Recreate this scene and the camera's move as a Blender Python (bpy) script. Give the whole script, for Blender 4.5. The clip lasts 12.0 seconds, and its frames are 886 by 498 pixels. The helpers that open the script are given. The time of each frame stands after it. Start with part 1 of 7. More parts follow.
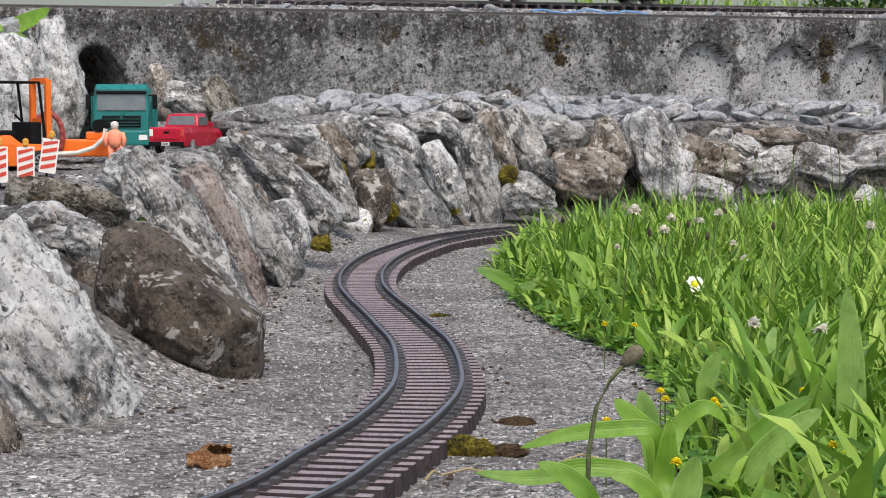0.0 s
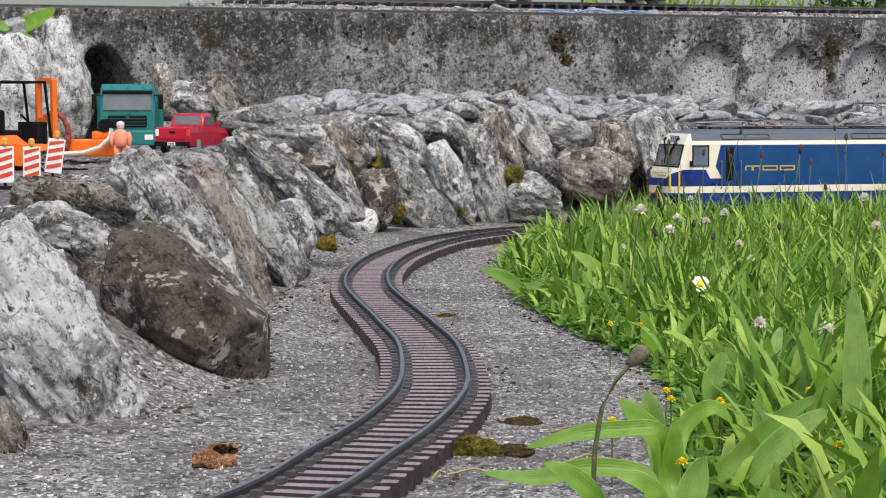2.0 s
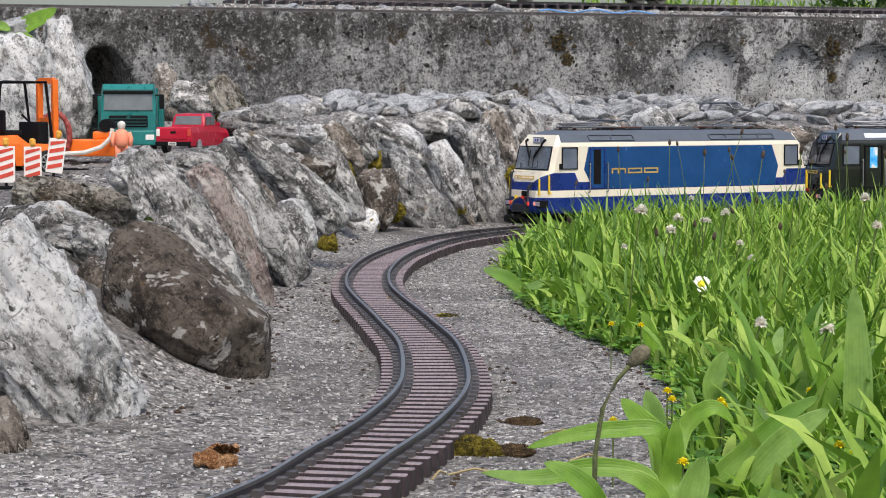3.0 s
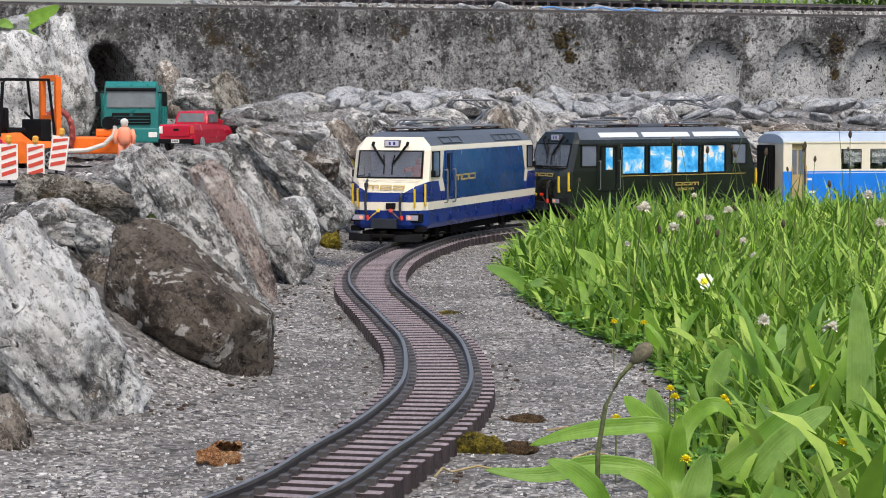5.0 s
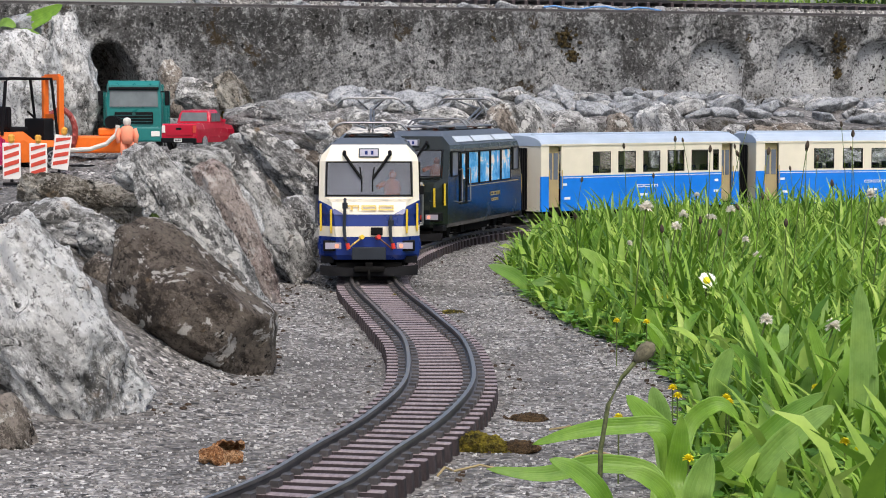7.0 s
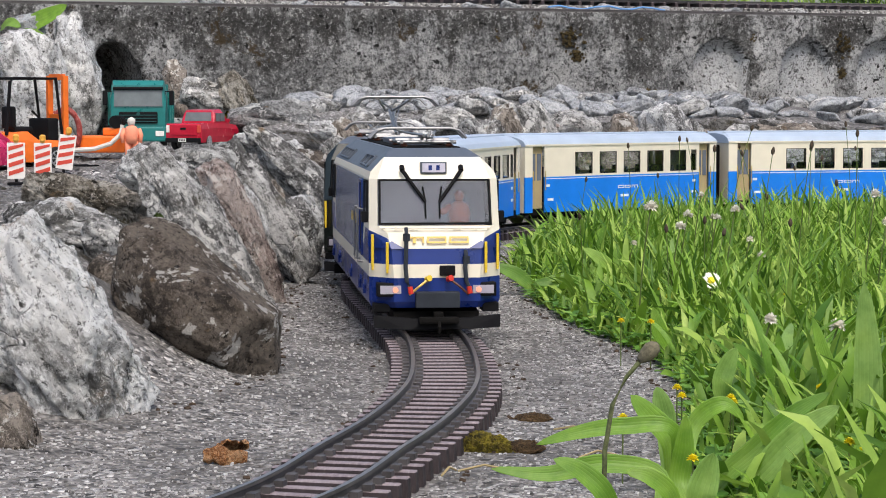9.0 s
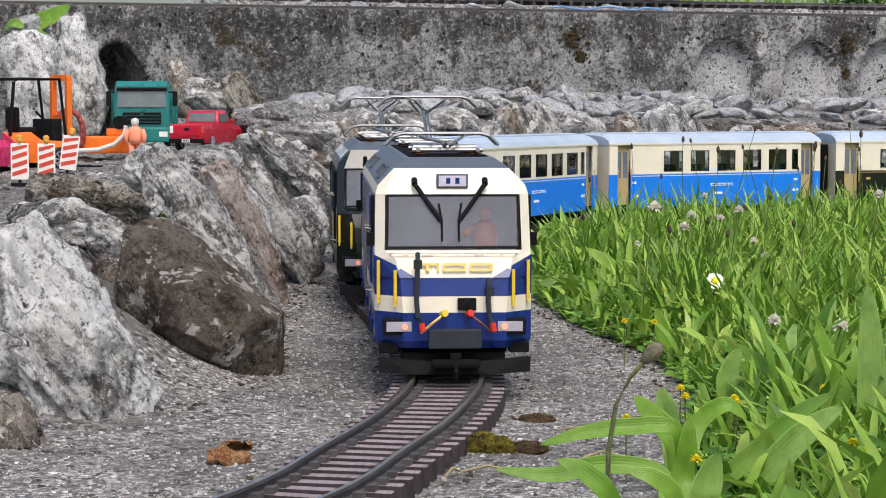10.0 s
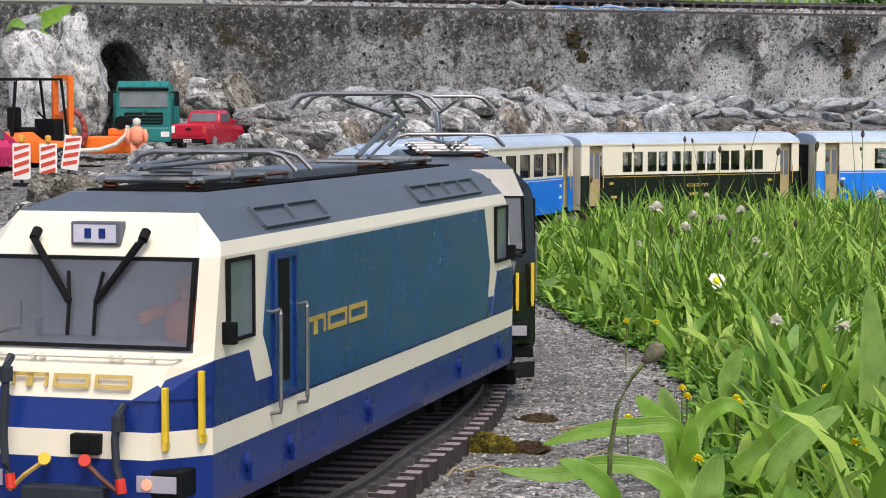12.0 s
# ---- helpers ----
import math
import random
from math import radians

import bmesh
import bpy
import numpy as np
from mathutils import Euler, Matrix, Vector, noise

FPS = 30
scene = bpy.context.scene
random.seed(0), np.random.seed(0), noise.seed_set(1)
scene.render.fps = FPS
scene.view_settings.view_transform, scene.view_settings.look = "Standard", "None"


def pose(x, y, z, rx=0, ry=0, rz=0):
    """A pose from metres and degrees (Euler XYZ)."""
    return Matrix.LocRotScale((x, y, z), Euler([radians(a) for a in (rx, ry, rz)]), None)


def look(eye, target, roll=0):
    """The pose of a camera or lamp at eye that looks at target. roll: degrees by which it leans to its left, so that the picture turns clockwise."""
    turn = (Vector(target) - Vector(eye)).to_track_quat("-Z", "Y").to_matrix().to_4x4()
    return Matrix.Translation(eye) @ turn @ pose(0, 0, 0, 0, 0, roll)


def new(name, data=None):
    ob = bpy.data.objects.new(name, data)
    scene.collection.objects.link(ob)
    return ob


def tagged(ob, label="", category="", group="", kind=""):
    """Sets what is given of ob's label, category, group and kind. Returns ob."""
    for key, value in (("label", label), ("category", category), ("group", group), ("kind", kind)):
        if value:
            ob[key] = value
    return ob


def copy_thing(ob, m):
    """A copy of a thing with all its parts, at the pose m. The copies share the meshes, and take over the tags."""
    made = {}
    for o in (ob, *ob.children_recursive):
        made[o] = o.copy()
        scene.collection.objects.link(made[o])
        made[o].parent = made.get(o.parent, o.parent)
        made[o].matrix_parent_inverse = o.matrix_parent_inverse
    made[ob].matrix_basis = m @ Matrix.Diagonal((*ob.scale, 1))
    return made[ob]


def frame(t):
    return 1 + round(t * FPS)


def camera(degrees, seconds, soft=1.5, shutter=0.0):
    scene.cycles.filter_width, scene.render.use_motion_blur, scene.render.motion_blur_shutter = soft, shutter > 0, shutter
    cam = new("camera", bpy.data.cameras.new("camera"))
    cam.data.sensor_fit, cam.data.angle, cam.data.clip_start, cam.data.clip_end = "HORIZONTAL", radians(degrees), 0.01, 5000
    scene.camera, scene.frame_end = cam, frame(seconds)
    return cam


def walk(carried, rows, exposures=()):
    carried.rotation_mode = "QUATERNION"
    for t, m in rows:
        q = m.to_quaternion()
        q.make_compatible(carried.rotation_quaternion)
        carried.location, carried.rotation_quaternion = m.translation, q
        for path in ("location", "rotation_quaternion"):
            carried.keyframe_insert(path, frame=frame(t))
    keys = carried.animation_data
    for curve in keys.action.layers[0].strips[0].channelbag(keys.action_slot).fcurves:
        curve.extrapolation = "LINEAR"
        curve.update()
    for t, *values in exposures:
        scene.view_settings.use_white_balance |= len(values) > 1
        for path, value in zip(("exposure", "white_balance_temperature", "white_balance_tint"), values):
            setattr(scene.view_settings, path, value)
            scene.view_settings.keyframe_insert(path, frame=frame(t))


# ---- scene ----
# Model railway in a garden: eye just above the train, rail heads at z = 0.
EYE = 0.192
cam = camera(23.71, 12.0, soft=1.0)


def aim(right, up):
    return pose(0, 0, EYE, 86.03 + up, 0, -right)


walk(cam, [
    (0.0, aim(0.283, 0.098)), (0.5, aim(0.243, 0.098)), (1.0, aim(0.211, 0.094)), (1.5, aim(0.141, 0.094)),
    (2.0, aim(0.126, 0.094)), (2.5, aim(0.141, 0.074)), (3.0, aim(0.101, 0.094)), (3.4, aim(0.079, 0.083)),
    (5.0, aim(0.023, 0.023)), (5.5, aim(0.047, 0.000)), (6.0, aim(0.000, 0.000)), (6.5, aim(-0.023, -0.024)),
    (7.0, aim(-0.047, 0.000)), (8.0, aim(-0.107, -0.002)), (9.0, aim(-0.164, -0.005)), (9.5, aim(-0.187, -0.005)),
    (10.0, aim(-0.258, 0.012)), (10.5, aim(-0.234, 0.007)), (11.0, aim(-0.211, 0.015)), (11.5, aim(-0.258, 0.007)),
    (12.0, aim(-0.305, 0.012)),
])

# ---- light: bright overcast sky ----
world = bpy.data.worlds.new("overcast_sky")
scene.world = world
world.use_nodes = True
wn = world.node_tree
sky = wn.nodes.new("ShaderNodeTexSky")
sky.sky_type = "NISHITA"
sky.sun_disc = False
sky.sun_elevation, sky.sun_rotation = radians(57), radians(166)
sky.dust_density, sky.air_density = 4.0, 1.0
wn.links.new(sky.outputs[0], wn.nodes["Background"].inputs[0])
wn.nodes["Background"].inputs[1].default_value = 0.15
sun = new("sun", bpy.data.lights.new("sun", "SUN"))
sun.data.energy, sun.data.angle, sun.data.color = 1.5, radians(25), (1.0, 0.96, 0.9)
sun.matrix_world = look((0.7, -2.9, 4.6), (0, 0, 0))
scene.view_settings.exposure = 0.45


# ---- materials ----
def ramp(nt, fac, stops):
    r = nt.nodes.new("ShaderNodeValToRGB")
    while len(r.color_ramp.elements) < len(stops):
        r.color_ramp.elements.new(0.5)
    for e, (p, c) in zip(r.color_ramp.elements, stops):
        e.position = p
        e.color = (c, c, c, 1) if isinstance(c, (int, float)) else (*c, 1)
    nt.links.new(fac, r.inputs[0])
    return r.outputs[0]


def mixed(nt, fac, a, b, how="MIX"):
    m = nt.nodes.new("ShaderNodeMix")
    m.data_type, m.blend_type = "RGBA", how
    for sock, v in ((m.inputs[0], fac), (m.inputs[6], a), (m.inputs[7], b)):
        if isinstance(v, bpy.types.NodeSocket):
            nt.links.new(v, sock)
        elif isinstance(v, (int, float)):
            sock.default_value = v
        else:
            sock.default_value = (*v, 1)
    return m.outputs[2]


def tex(nt, kind, co, scale, detail=4.0, rough=0.6, dist=0.0):
    n = nt.nodes.new("ShaderNodeTex" + kind)
    nt.links.new(co, n.inputs["Vector"])
    n.inputs["Scale"].default_value = scale
    if kind == "Noise":
        n.inputs["Detail"].default_value, n.inputs["Roughness"].default_value, n.inputs["Distortion"].default_value = detail, rough, dist
        return n.outputs[0]
    return n


def base(name, rough=0.6, metal=0.0, spec=0.4):
    m = bpy.data.materials.new(name)
    m.use_nodes = True
    nt = m.node_tree
    b = nt.nodes["Principled BSDF"]
    b.inputs["Roughness"].default_value, b.inputs["Metallic"].default_value = rough, metal
    b.inputs["Specular IOR Level"].default_value = spec
    co = nt.nodes.new("ShaderNodeTexCoord").outputs["Object"]
    return m, nt, b, co


def varied(nt, co, amount=60.0):
    """Object coordinates, shifted from object to object."""
    info = nt.nodes.new("ShaderNodeObjectInfo")
    v = nt.nodes.new("ShaderNodeVectorMath")
    v.operation = "MULTIPLY_ADD"
    v.inputs[1].default_value = (1, 1, 1)
    s = nt.nodes.new("ShaderNodeMath")
    s.operation = "MULTIPLY"
    s.inputs[1].default_value = amount
    nt.links.new(info.outputs["Random"], s.inputs[0])
    nt.links.new(co, v.inputs[0])
    nt.links.new(s.outputs[0], v.inputs[2])
    return v.outputs[0], info.outputs["Random"]


def bump(nt, b, height, strength, distance):
    n = nt.nodes.new("ShaderNodeBump")
    n.inputs["Strength"].default_value, n.inputs["Distance"].default_value = strength, distance
    nt.links.new(height, n.inputs["Height"])
    nt.links.new(n.outputs[0], b.inputs["Normal"])


def plain(name, col, rough=0.5, metal=0.0, spec=0.4, wear=0.12, scale=120.0):
    """Paint, plastic or metal with a little unevenness in tone and gloss."""
    m, nt, b, co = base(name, rough, metal, spec)
    n = tex(nt, "Noise", co, scale, 5)
    c = mixed(nt, ramp(nt, n, ((0.3, 0.0), (0.75, 1.0))), tuple(v * (1 - wear) for v in col), tuple(min(1, v * (1 + wear)) for v in col))
    nt.links.new(c, b.inputs["Base Color"])
    nt.links.new(ramp(nt, n, ((0.2, max(0.02, rough - 0.08)), (0.8, min(1, rough + 0.1)))), b.inputs["Roughness"])
    return m


def warped(nt, co, scale, amount):
    """Coordinates bent by a noise, to break straight outlines."""
    n = nt.nodes.new("ShaderNodeTexNoise")
    n.inputs["Scale"].default_value, n.inputs["Detail"].default_value = scale, 5
    nt.links.new(co, n.inputs["Vector"])
    v = nt.nodes.new("ShaderNodeVectorMath")
    v.operation = "MULTIPLY_ADD"
    v.inputs[1].default_value = (amount, amount, amount)
    nt.links.new(n.outputs[1], v.inputs[0])
    nt.links.new(co, v.inputs[2])
    return v.outputs[0]


def stone(name, dark, mid, pale, scale=14.0, lichen=0.5, lichen_col=(0.55, 0.55, 0.52), streak=0.0, bumpy=1.0, moss=0.0):
    """Weathered stone: broad crisp patches of tone, bedding cracks, pits, grit, lichen and rust stains."""
    m, nt, b, co0 = base(name, 0.85, 0, 0.25)
    co, rnd = varied(nt, co0)
    grain_co = co
    if streak:
        mp = nt.nodes.new("ShaderNodeMapping")
        mp.inputs["Scale"].default_value = (0.6, streak * 0.55, streak * 0.55)
        mp.inputs["Rotation"].default_value = (0.3, 0.15, 0.2)
        nt.links.new(co, mp.inputs["Vector"])
        grain_co = mp.outputs[0]
    big = tex(nt, "Noise", grain_co, scale * 1.5, 13, 0.72, 0.35)
    fine = tex(nt, "Noise", co, scale * 20, 7, 0.80)
    c = ramp(nt, big, ((0.40, dark), (0.455, mid), (0.47, mid), (0.52, pale)))
    mid_n = tex(nt, "Noise", grain_co, scale * 4, 12, 0.80, 0.15)
    c = mixed(nt, ramp(nt, mid_n, ((0.42, 0.9), (0.485, 0.0))), c, tuple(0.75 * u + 0.25 * w for u, w in zip(dark, mid)))
    c = mixed(nt, ramp(nt, mid_n, ((0.54, 0.0), (0.60, 0.6))), c, tuple(min(0.86, v * 1.15) for v in pale))
    vo = nt.nodes.new("ShaderNodeTexVoronoi")
    vo.feature = "DISTANCE_TO_EDGE"
    vo.inputs["Scale"].default_value = scale * 2.0
    nt.links.new(warped(nt, grain_co, scale * 2.5, 0.55 / scale), vo.inputs["Vector"])
    crack = ramp(nt, vo.outputs[0], ((0.0, 1.0), (0.022, 0.0)))
    broken = ramp(nt, tex(nt, "Noise", co, scale * 1.7, 4, 0.6), ((0.52, 0.0), (0.62, 0.7)))
    cm = nt.nodes.new("ShaderNodeMath")
    cm.operation = "MULTIPLY"
    nt.links.new(crack, cm.inputs[0])
    nt.links.new(broken, cm.inputs[1])
    c = mixed(nt, cm.outputs[0], c, tuple(v * 0.3 for v in dark))
    pits = tex(nt, "Noise", grain_co, scale * 9, 9, 0.76, 0.4)
    c = mixed(nt, ramp(nt, pits, ((0.38, 1.0), (0.42, 0.0))), c, tuple(v * 0.3 for v in dark))
    c = mixed(nt, ramp(nt, fine, ((0.39, 0.9), (0.46, 0.0))), c, tuple(v * 0.28 for v in mid))
    c = mixed(nt, ramp(nt, fine, ((0.55, 0.0), (0.61, 0.75))), c, tuple(min(0.87, v * 1.4) for v in pale))
    spots = tex(nt, "Noise", co, scale * 3.6, 9, 0.72, 0.3)
    c = mixed(nt, ramp(nt, spots, ((0.56, 0.0), (0.58, lichen))), c, lichen_col)
    if moss:
        mo = tex(nt, "Noise", co, scale * 1.6, 8, 0.75)
        c = mixed(nt, ramp(nt, mo, ((0.58, 0.0), (0.62, moss))), c, (0.06, 0.05, 0.02))
    rust = tex(nt, "Noise", co, scale * 2.3, 6, 0.65)
    c = mixed(nt, ramp(nt, rust, ((0.63, 0.0), (0.72, 0.5))), c, (0.32, 0.20, 0.09))
    nt.links.new(c, b.inputs["Base Color"])
    h = mixed(nt, 0.45, mixed(nt, 0.2, big, fine), pits)
    bump(nt, b, mixed(nt, cm.outputs[0], h, (0, 0, 0)), 1.0, 0.014 * bumpy)
    return m


def aggregate(name, cols, scale, cement=(0.3, 0.29, 0.27), stains=0.5, bumps=0.9):
    """Washed concrete with small pebbles of many greys."""
    m, nt, b, co = base(name, 0.9, 0, 0.25)
    warp = nt.nodes.new("ShaderNodeVectorMath")
    warp.operation = "MULTIPLY_ADD"
    wnz = nt.nodes.new("ShaderNodeTexNoise")
    wnz.inputs["Scale"].default_value = scale * 0.7
    nt.links.new(co, wnz.inputs["Vector"])
    nt.links.new(wnz.outputs[1], warp.inputs[0])
    warp.inputs[1].default_value = (1.2 / scale, 1.2 / scale, 1.2 / scale)
    nt.links.new(co, warp.inputs[2])
    v = tex(nt, "Voronoi", warp.outputs[0], scale)
    v2 = tex(nt, "Voronoi", warp.outputs[0], scale * 2.7)
    peb = ramp(nt, v.outputs["Color"], cols)
    peb2 = ramp(nt, v2.outputs["Color"], cols)
    c = mixed(nt, ramp(nt, v.outputs["Distance"], ((0.36, 0.0), (0.5, 1.0))), peb, mixed(nt, ramp(nt, v2.outputs["Distance"], ((0.4, 0.0), (0.62, 1.0))), peb2, cement))
    big = tex(nt, "Noise", co, 7.0, 7, 0.65)
    c = mixed(nt, ramp(nt, big, ((0.35, stains), (0.6, 0.0))), c, tuple(x * 0.42 for x in cement))
    tone = tex(nt, "Noise", co, 40.0, 6, 0.7)
    c = mixed(nt, ramp(nt, tone, ((0.3, 0.55), (0.6, 0.0))), c, tuple(x * 0.5 for x in cement))
    nt.links.new(c, b.inputs["Base Color"])
    h = ramp(nt, v.outputs["Distance"], ((0.0, 1.0), (0.55, 0.0)))
    bump(nt, b, mixed(nt, 0.4, h, tone), bumps, 0.007)
    return m


GREYS = ((0.18, (0.025, 0.024, 0.023)), (0.38, (0.14, 0.133, 0.126)), (0.52, (0.29, 0.275, 0.26)), (0.68, (0.44, 0.42, 0.40)), (0.88, (0.74, 0.72, 0.69)))
M_ground = aggregate("washed_concrete", GREYS, 138.0, (0.19, 0.18, 0.172), 0.85)
M_mortar = aggregate("rough_mortar", GREYS, 120.0, (0.36, 0.34, 0.31), 0.6)
M_gravel = aggregate("fine_gravel", GREYS, 110.0, (0.30, 0.29, 0.28), 0.3, 1.0)
M_pale = stone("pale_limestone", (0.085, 0.082, 0.079), (0.34, 0.336, 0.328), (0.66, 0.66, 0.65), 13, 0.7, (0.82, 0.815, 0.79), 2.0)
M_white = stone("white_limestone", (0.13, 0.126, 0.117), (0.47, 0.466, 0.455), (0.80, 0.80, 0.79), 12, 0.6, (0.85, 0.845, 0.82), 2.0, 1.1)
M_grey = stone("grey_limestone", (0.05, 0.048, 0.046), (0.20, 0.196, 0.188), (0.48, 0.475, 0.46), 13, 0.8, (0.74, 0.73, 0.70), 2.0, 1.0, 0.4)
M_brown = stone("brown_sandstone", (0.05, 0.041, 0.033), (0.165, 0.138, 0.113), (0.31, 0.27, 0.23), 13, 0.75, (0.68, 0.66, 0.62), 1.6)
M_dark = stone("dark_boulder_stone", (0.033, 0.026, 0.021), (0.085, 0.068, 0.054), (0.15, 0.125, 0.102), 13, 0.85, (0.50, 0.48, 0.45))
M_red = stone("reddish_stone", (0.085, 0.064, 0.057), (0.25, 0.19, 0.17), (0.40, 0.34, 0.31), 13, 0.55, (0.66, 0.63, 0.6), 1.6)
M_slate = stone("slate_grey_stone", (0.045, 0.045, 0.045), (0.15, 0.15, 0.15), (0.31, 0.31, 0.305), 13, 0.7, (0.68, 0.67, 0.64), 2.0, 1.0, 0.2)
M_mossy = stone("mossy_brown_rock", (0.035, 0.03, 0.022), (0.16, 0.14, 0.11), (0.42, 0.39, 0.34), 15, 0.55, (0.55, 0.53, 0.48), 1.6, 1.3, 0.9)
M_blue = stone("blue_grey_stone", (0.13, 0.135, 0.145), (0.25, 0.26, 0.27), (0.38, 0.39, 0.40), 18, 0.3, (0.50, 0.50, 0.49), 0, 0.5)


def part(name, bm, material, parent, label="", smooth=False):
    me = bpy.data.meshes.new(name)
    bm.to_mesh(me)
    bm.free()
    for mm in (material if isinstance(material, (list, tuple)) else [material]):
        me.materials.append(mm)
    if smooth:
        for p in me.polygons:
            p.use_smooth = True
    ob = new(name, me)
    ob.parent = parent
    if label:
        tagged(ob, label)
    return ob


def mesh_ob(name, verts, faces, material, parent=None, smooth=False):
    me = bpy.data.meshes.new(name)
    me.from_pydata(verts, [], faces)
    me.materials.append(material)
    if smooth:
        for p in me.polygons:
            p.use_smooth = True
    ob = new(name, me)
    ob.parent = parent
    return ob


def box(bm, x0, x1, y0, y1, z0, z1, mi=0, bevel=0.0, m=None):
    r = bmesh.ops.create_cube(bm, size=1.0)
    vs = r["verts"]
    for v in vs:
        v.co = Vector(((x0 + x1) / 2 + v.co.x * (x1 - x0), (y0 + y1) / 2 + v.co.y * (y1 - y0), (z0 + z1) / 2 + v.co.z * (z1 - z0)))
    if m:
        for v in vs:
            v.co = m @ v.co
    fs = list({f for v in vs for f in v.link_faces})
    for f in fs:
        f.material_index = mi
    if bevel:
        es = list({e for v in vs for e in v.link_edges})
        bmesh.ops.bevel(bm, geom=es, offset=bevel, segments=2, affect="EDGES", profile=0.6)
    return vs


def tube(bm, pts, r, sides=8, mi=0):
    """A round bar along a line of points."""
    pts = [Vector(p) for p in pts]
    rings = []
    for i, p in enumerate(pts):
        d = (pts[min(i + 1, len(pts) - 1)] - pts[max(i - 1, 0)]).normalized()
        a = d.orthogonal().normalized() if abs(d.z) > 0.9 else d.cross(Vector((0, 0, 1))).normalized()
        b = d.cross(a)
        rr = r[i] if isinstance(r, (list, tuple)) else r
        rings.append([bm.verts.new(p + (a * math.cos(k * math.tau / sides) + b * math.sin(k * math.tau / sides)) * rr) for k in range(sides)])
    for u, w in zip(rings, rings[1:]):
        for k in range(sides):
            bm.faces.new((u[k], u[(k + 1) % sides], w[(k + 1) % sides], w[k])).material_index = mi
    bm.faces.new(rings[0][::-1]).material_index = mi
    bm.faces.new(rings[-1]).material_index = mi


def disc(bm, c, axis, r, t, sides=20, mi=0):
    c, axis = Vector(c), Vector(axis).normalized()
    tube(bm, [c - axis * t / 2, c + axis * t / 2], r, sides, mi)


def slab(bm, poly, thick, mi=0):
    """A flat polygon (3D points, in one plane) given a thickness along its normal."""
    vs = [Vector(p) for p in poly]
    n = Vector((0, 0, 0))
    for i in range(len(vs)):
        a, b = vs[i], vs[(i + 1) % len(vs)]
        n += a.cross(b)
    n.normalize()
    lo = [bm.verts.new(v) for v in vs]
    hi = [bm.verts.new(v + n * thick) for v in vs]
    bm.faces.new(lo[::-1]).material_index = mi
    bm.faces.new(hi).material_index = mi
    for i in range(len(vs)):
        j = (i + 1) % len(vs)
        bm.faces.new((lo[i], lo[j], hi[j], hi[i])).material_index = mi


def thing(name, label, category, group="", m=None, kind=""):
    ob = new(name)
    ob.empty_display_size = 0.02
    if m:
        ob.matrix_world = m
    return tagged(ob, label, category, group, kind)


def smooth01(a, b, v):
    t = np.clip((v - a) / (b - a), 0, 1)
    return t * t * (3 - 2 * t)


# ---- the track's centre line, from beside the eye round the bend and along the bank ----
CENTRE = [Vector(p) for p in (
    (-0.6324, 0.021), (-0.4700, 0.380), (-0.3150, 0.625), (-0.1780, 0.845), (-0.0855, 1.031), (-0.0489, 1.178), (-0.0237, 1.296), (-0.0060, 1.430), (-0.0029, 1.551), (-0.0094, 1.720), (-0.0268, 1.871), (-0.0438, 2.005),
    (-0.0612, 2.134), (-0.0764, 2.276), (-0.0820, 2.445), (-0.0761, 2.621), (-0.0606, 2.781), (-0.0361, 2.929), (-0.0060, 3.070), (0.0441, 3.210), (0.1133, 3.330), (0.2037, 3.435), (0.3167, 3.525), (0.4637, 3.615), (0.6545, 3.695),
    (0.9029, 3.760), (1.2482, 3.820), (1.7000, 3.865), (2.1000, 3.880), (2.6000, 3.885), (3.5000, 3.885), (5.0, 3.885), (7.5, 3.885), (9.0, 3.885))]


def catmull(ps, n=24):
    out = []
    for i in range(1, len(ps) - 2):
        p0, p1, p2, p3 = ps[i - 1:i + 3]
        for k in range(n):
            t = k / n
            out.append(0.5 * (2 * p1 + (p2 - p0) * t + (2 * p0 - 5 * p1 + 4 * p2 - p3) * t * t + (3 * p1 - p0 - 3 * p2 + p3) * t ** 3))
    out.append(ps[-2])
    return out


LINE = catmull(CENTRE)
ARC = np.concatenate([[0], np.cumsum([(b - a).length for a, b in zip(LINE, LINE[1:])])])
LX, LY = np.array([p.x for p in LINE]), np.array([p.y for p in LINE])


def on_line(s):
    """Place on the centre line, s metres from its near end."""
    return Vector((float(np.interp(s, ARC, LX)), float(np.interp(s, ARC, LY)), 0))


def heading(s):
    return (on_line(s + 0.012) - on_line(s - 0.012)).normalized()


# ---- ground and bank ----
# Bank joints, darkened so the colour holds the shade of crevices between rocks.
M_joint = stone("joint_with_crevice_shade", (0.015, 0.013, 0.010), (0.055, 0.050, 0.042), (0.16, 0.152, 0.14), 26, 0.4, (0.30, 0.29, 0.27), 0, 1.4, 0.6)
GZ = -0.018
FOOT = [(-1.359, 0.579), (-0.489, 1.005), (-0.263, 1.274), (-0.196, 1.352), (-0.136, 1.526), (-0.156, 1.900), (-0.185, 2.596), (-0.166, 2.781), (-0.127, 3.174), (-0.060, 3.450), (0.050, 3.640), (0.180, 3.790), (0.360, 3.930), (0.600, 4.030), (0.900, 4.100), (1.300, 4.150), (2.000, 4.180), (9.000, 4.190)]


